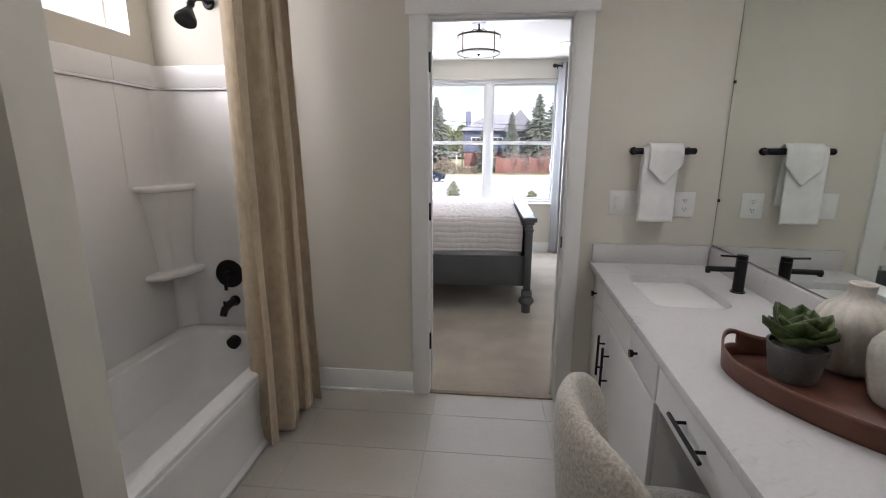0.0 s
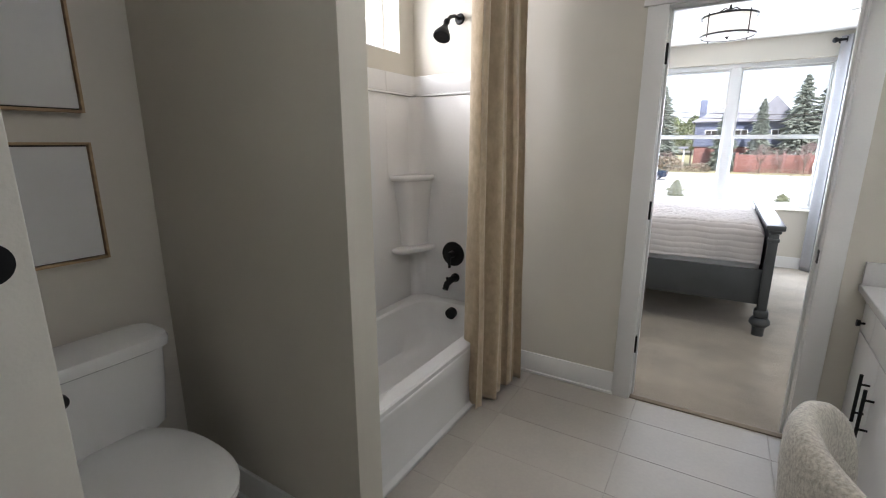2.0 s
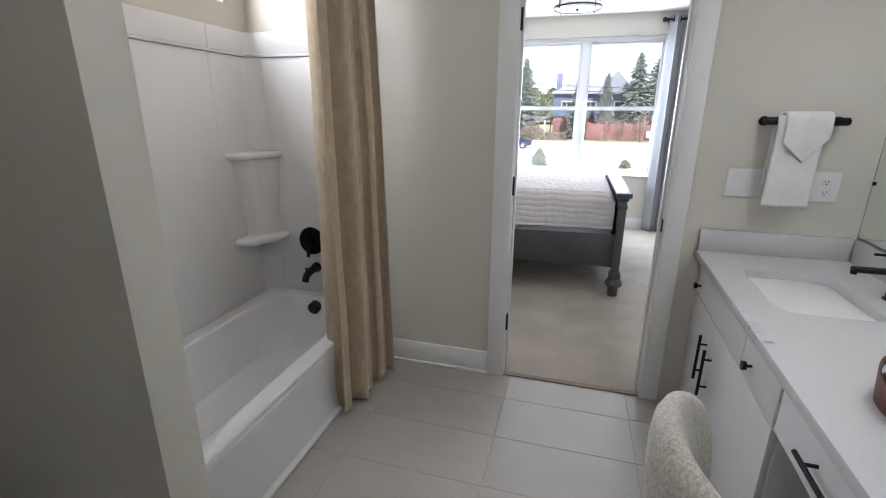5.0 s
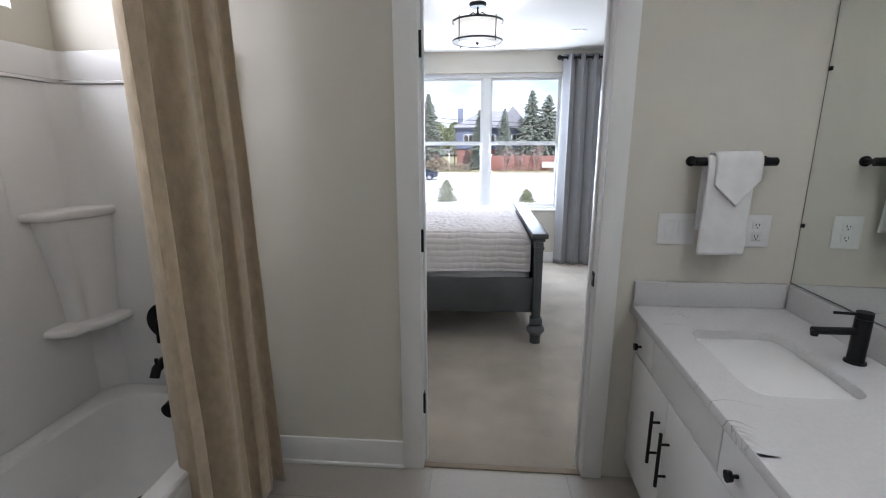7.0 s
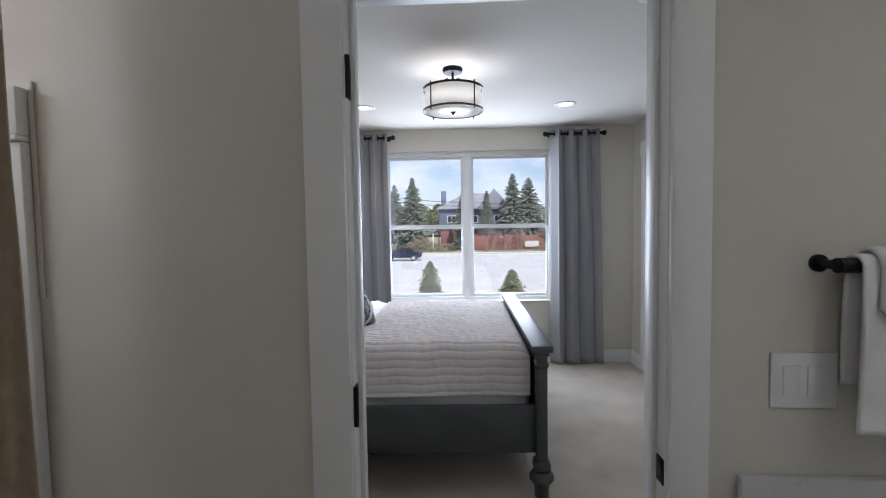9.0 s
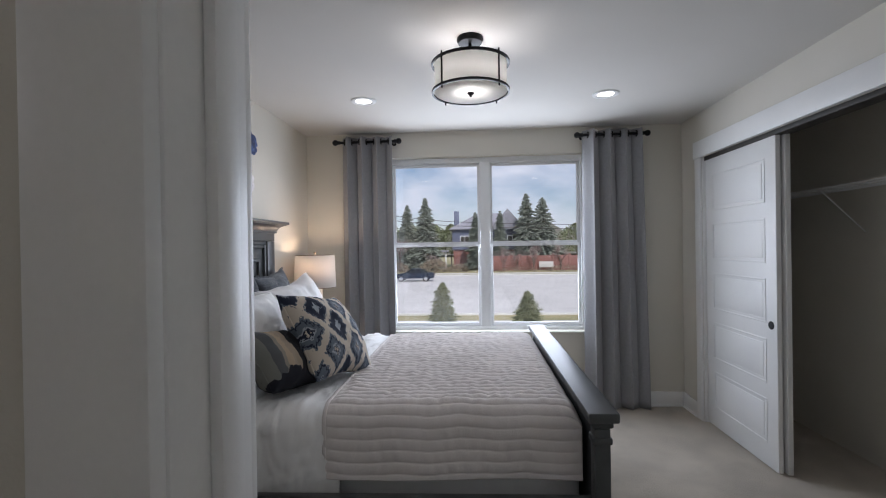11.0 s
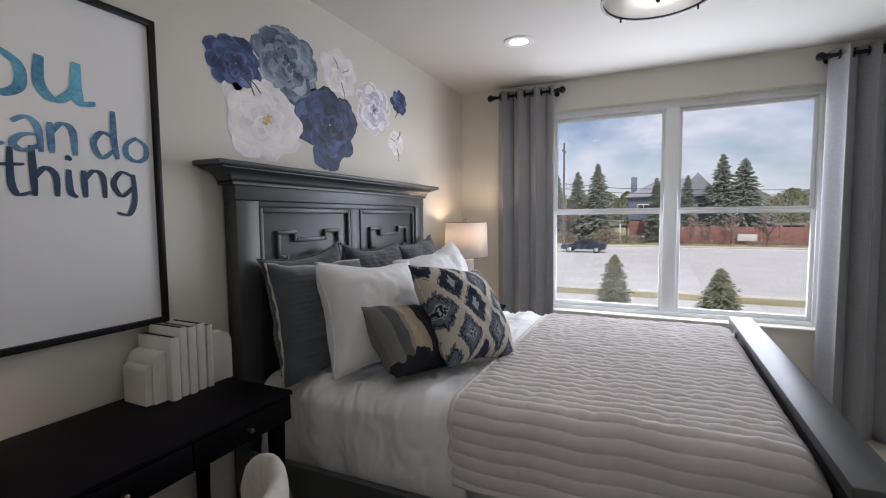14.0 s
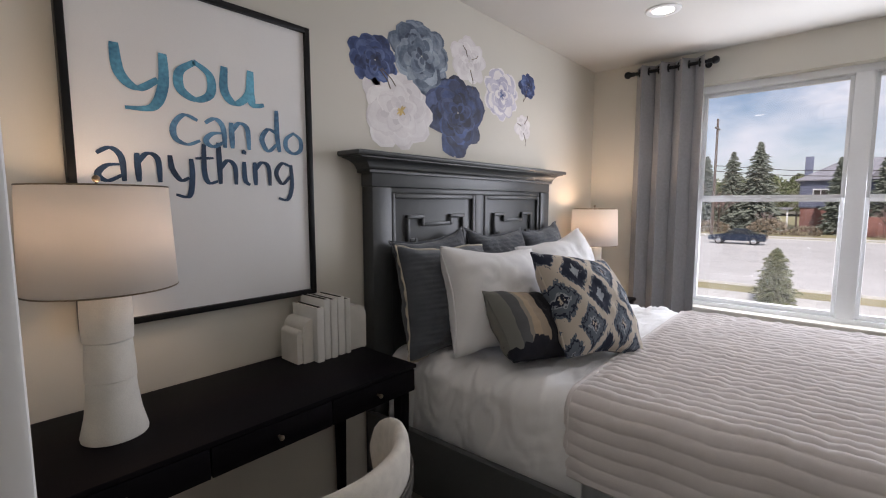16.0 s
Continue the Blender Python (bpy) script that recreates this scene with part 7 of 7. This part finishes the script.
# wooded rise behind
bm = bmesh.new()
sheet(bm, lambda u, v: (-260 + 560 * u, 170 + 60 * v, GROUND + (9 + 5 * noise.noise(Vector((u * 60, 0, 1))) + 2.5 * noise.noise(Vector((u * 240, v, 4))) + 6 * u) * math.sin(math.pi * (0.02 + 0.5 * v))), 420, 8)
tagged(part("backdrop", bm, mat("far_woods", (0.15, 0.13, 0.105), 0.95, 0.25, 0.12, 0.0, 1.5, tint=(0.07, 0.085, 0.05)), None, "brown and green wooded rise on the horizon", smooth=0), "", "woods", "", "structure")


def leafy(x, y, h, w, seed):
    rg = random.Random(seed)
    tr = thing("green_tree", x, y, GROUND, "light green leafing tree behind the house", "tree", "green trees behind the house")
    bm = bmesh.new()
    cyl(bm, (0, 0, 0), (0, 0, h * 0.7), 0.16, 0.06, 8)
    for k in range(7):
        a = k * 0.9
        tube(bm, [(0, 0, h * (0.3 + 0.05 * k)), (0.3 * w * math.cos(a), 0.3 * w * math.sin(a), h * (0.5 + 0.05 * k))], 0.05, 5, 0.02)
    part("trunk", bm, M_BARK, tr)
    verts, faces = [], []
    for _ in range(1500):
        a, u = rg.uniform(0, 6.28), rg.random()
        lump = 1 + 0.35 * noise.noise(Vector((a * 1.6, u * 4, seed)))
        rr = w / 2 * math.sin(math.pi * (0.12 + 0.85 * u)) * lump * rg.uniform(0.3, 1.0) ** 0.5
        p = Vector((rr * math.cos(a), rr * math.sin(a), h * (0.3 + 0.7 * u)))
        b = len(verts)
        for _k in range(3):
            verts.append(tuple(p + Vector((rg.uniform(-1, 1), rg.uniform(-1, 1), rg.uniform(-1, 1))) * 0.32))
        faces.append((b, b + 1, b + 2))
    me = bpy.data.meshes.new("crown")
    me.from_pydata(verts, [], faces)
    me.materials.append(M_GREEN)
    o = new("crown", me)
    o.parent = tr


M_GREEN = mat("spring_leaves", (0.17, 0.20, 0.09), 0.9, 0.25, 0.8, 0.0, 20)
for i, (x, y, h, w) in enumerate(((-8.5, 98, 8.5, 7), (-14.5, 102, 9.0, 8), (-5.0, 100, 8.6, 6), (-20, 105, 9.5, 9), (22, 104, 8.5, 9))):
    leafy(x, y, h, w, 80 + i)

# car on the street
M_CAR = mat("dark_blue_lacquer", (0.020, 0.032, 0.060), 0.2, 0.05, 2, 0.0, 40, metal=0.3)
M_CARGLASS = mat("dark_glass", (0.015, 0.018, 0.02), 0.05, 0.02, 2, 0.0, 40)
M_RUBBER = mat("rubber", (0.02, 0.02, 0.02), 0.85, 0.1, 20, 0.1, 100)
car = thing("car", -7.0, 56.0, GROUND + 0.02, "dark blue sedan on the street", "car")
bm = bmesh.new()
prof = [(-2.3, 0.35), (-2.35, 0.62), (-2.2, 0.78), (-1.35, 0.92), (-1.0, 0.95), (1.3, 0.98), (1.9, 1.0), (2.3, 0.92), (2.36, 0.6), (2.3, 0.35)]
prism(bm, prof, -0.88, 0.88, swap=lambda a, b, h: (a, h, b))
bmesh.ops.bevel(bm, geom=list(bm.edges), offset=0.05, segments=2, affect="EDGES")
part("body", bm, M_CAR, car)
bm = bmesh.new()
cab = [(-1.15, 0.93), (-0.35, 1.38), (0.2, 1.45), (0.85, 1.40), (1.75, 0.97)]
prism(bm, cab, -0.72, 0.72, swap=lambda a, b, h: (a, h * (1 if b < 1.1 else 0.82), b))
part("cabin", bm, M_CARGLASS, car, "dark glazed cabin")
part("roof", boxes((-0.3, 0.85, -0.6, 0.6, 1.40, 1.465), bevel=0.025), M_CAR, car)
for x in (-1.42, 1.42):
    for y in (-0.84, 0.84):
        bm = bmesh.new()
        cyl(bm, (x, y - 0.1, 0.32), (x, y + 0.1, 0.32), 0.33, seg=28)
        wh = part("wheel", bm, M_RUBBER, car)
        bm = bmesh.new()
        cyl(bm, (x, y + (0.1 if y > 0 else -0.1), 0.32), (x, y + (0.115 if y > 0 else -0.115), 0.32), 0.22, 0.2, 20)
        part("rim", bm, M_CHROME, wh)
for x in (-2.33, 2.30):
    for y in (-0.65, 0.65):
        part("headlight" if x < 0 else "tail_light", boxes((x - 0.05, x + 0.05, y - 0.16, y + 0.16, 0.66, 0.78), bevel=0.02), M_CHROME if x < 0 else M_BRICK, car)

# ---- bathroom floor tiles, one by one ----
TW, TL, GAP = 0.605, 0.2995, 0.004
floor_b = bpy.data.objects["floor_bathroom"]
tile_mesh = mesh_of("tile", boxes((GAP / 2, TW - GAP / 2, GAP / 2, TL - GAP / 2, -0.006, 0.0), bevel=0.0012), M_TILE, smooth=0)
y = 4.341 + TL
row = 0
while y > 0.75:
    y -= TL
    x = -0.055 - TW * 3
    while x < 1.5:
        if x + TW > XB - 0.02:
            t_ = new("tile", tile_mesh)
            t_.parent = floor_b
            t_.matrix_basis = pose(x, y, rng.uniform(-0.0005, 0.0), 0, 0, 0)
        x += TW
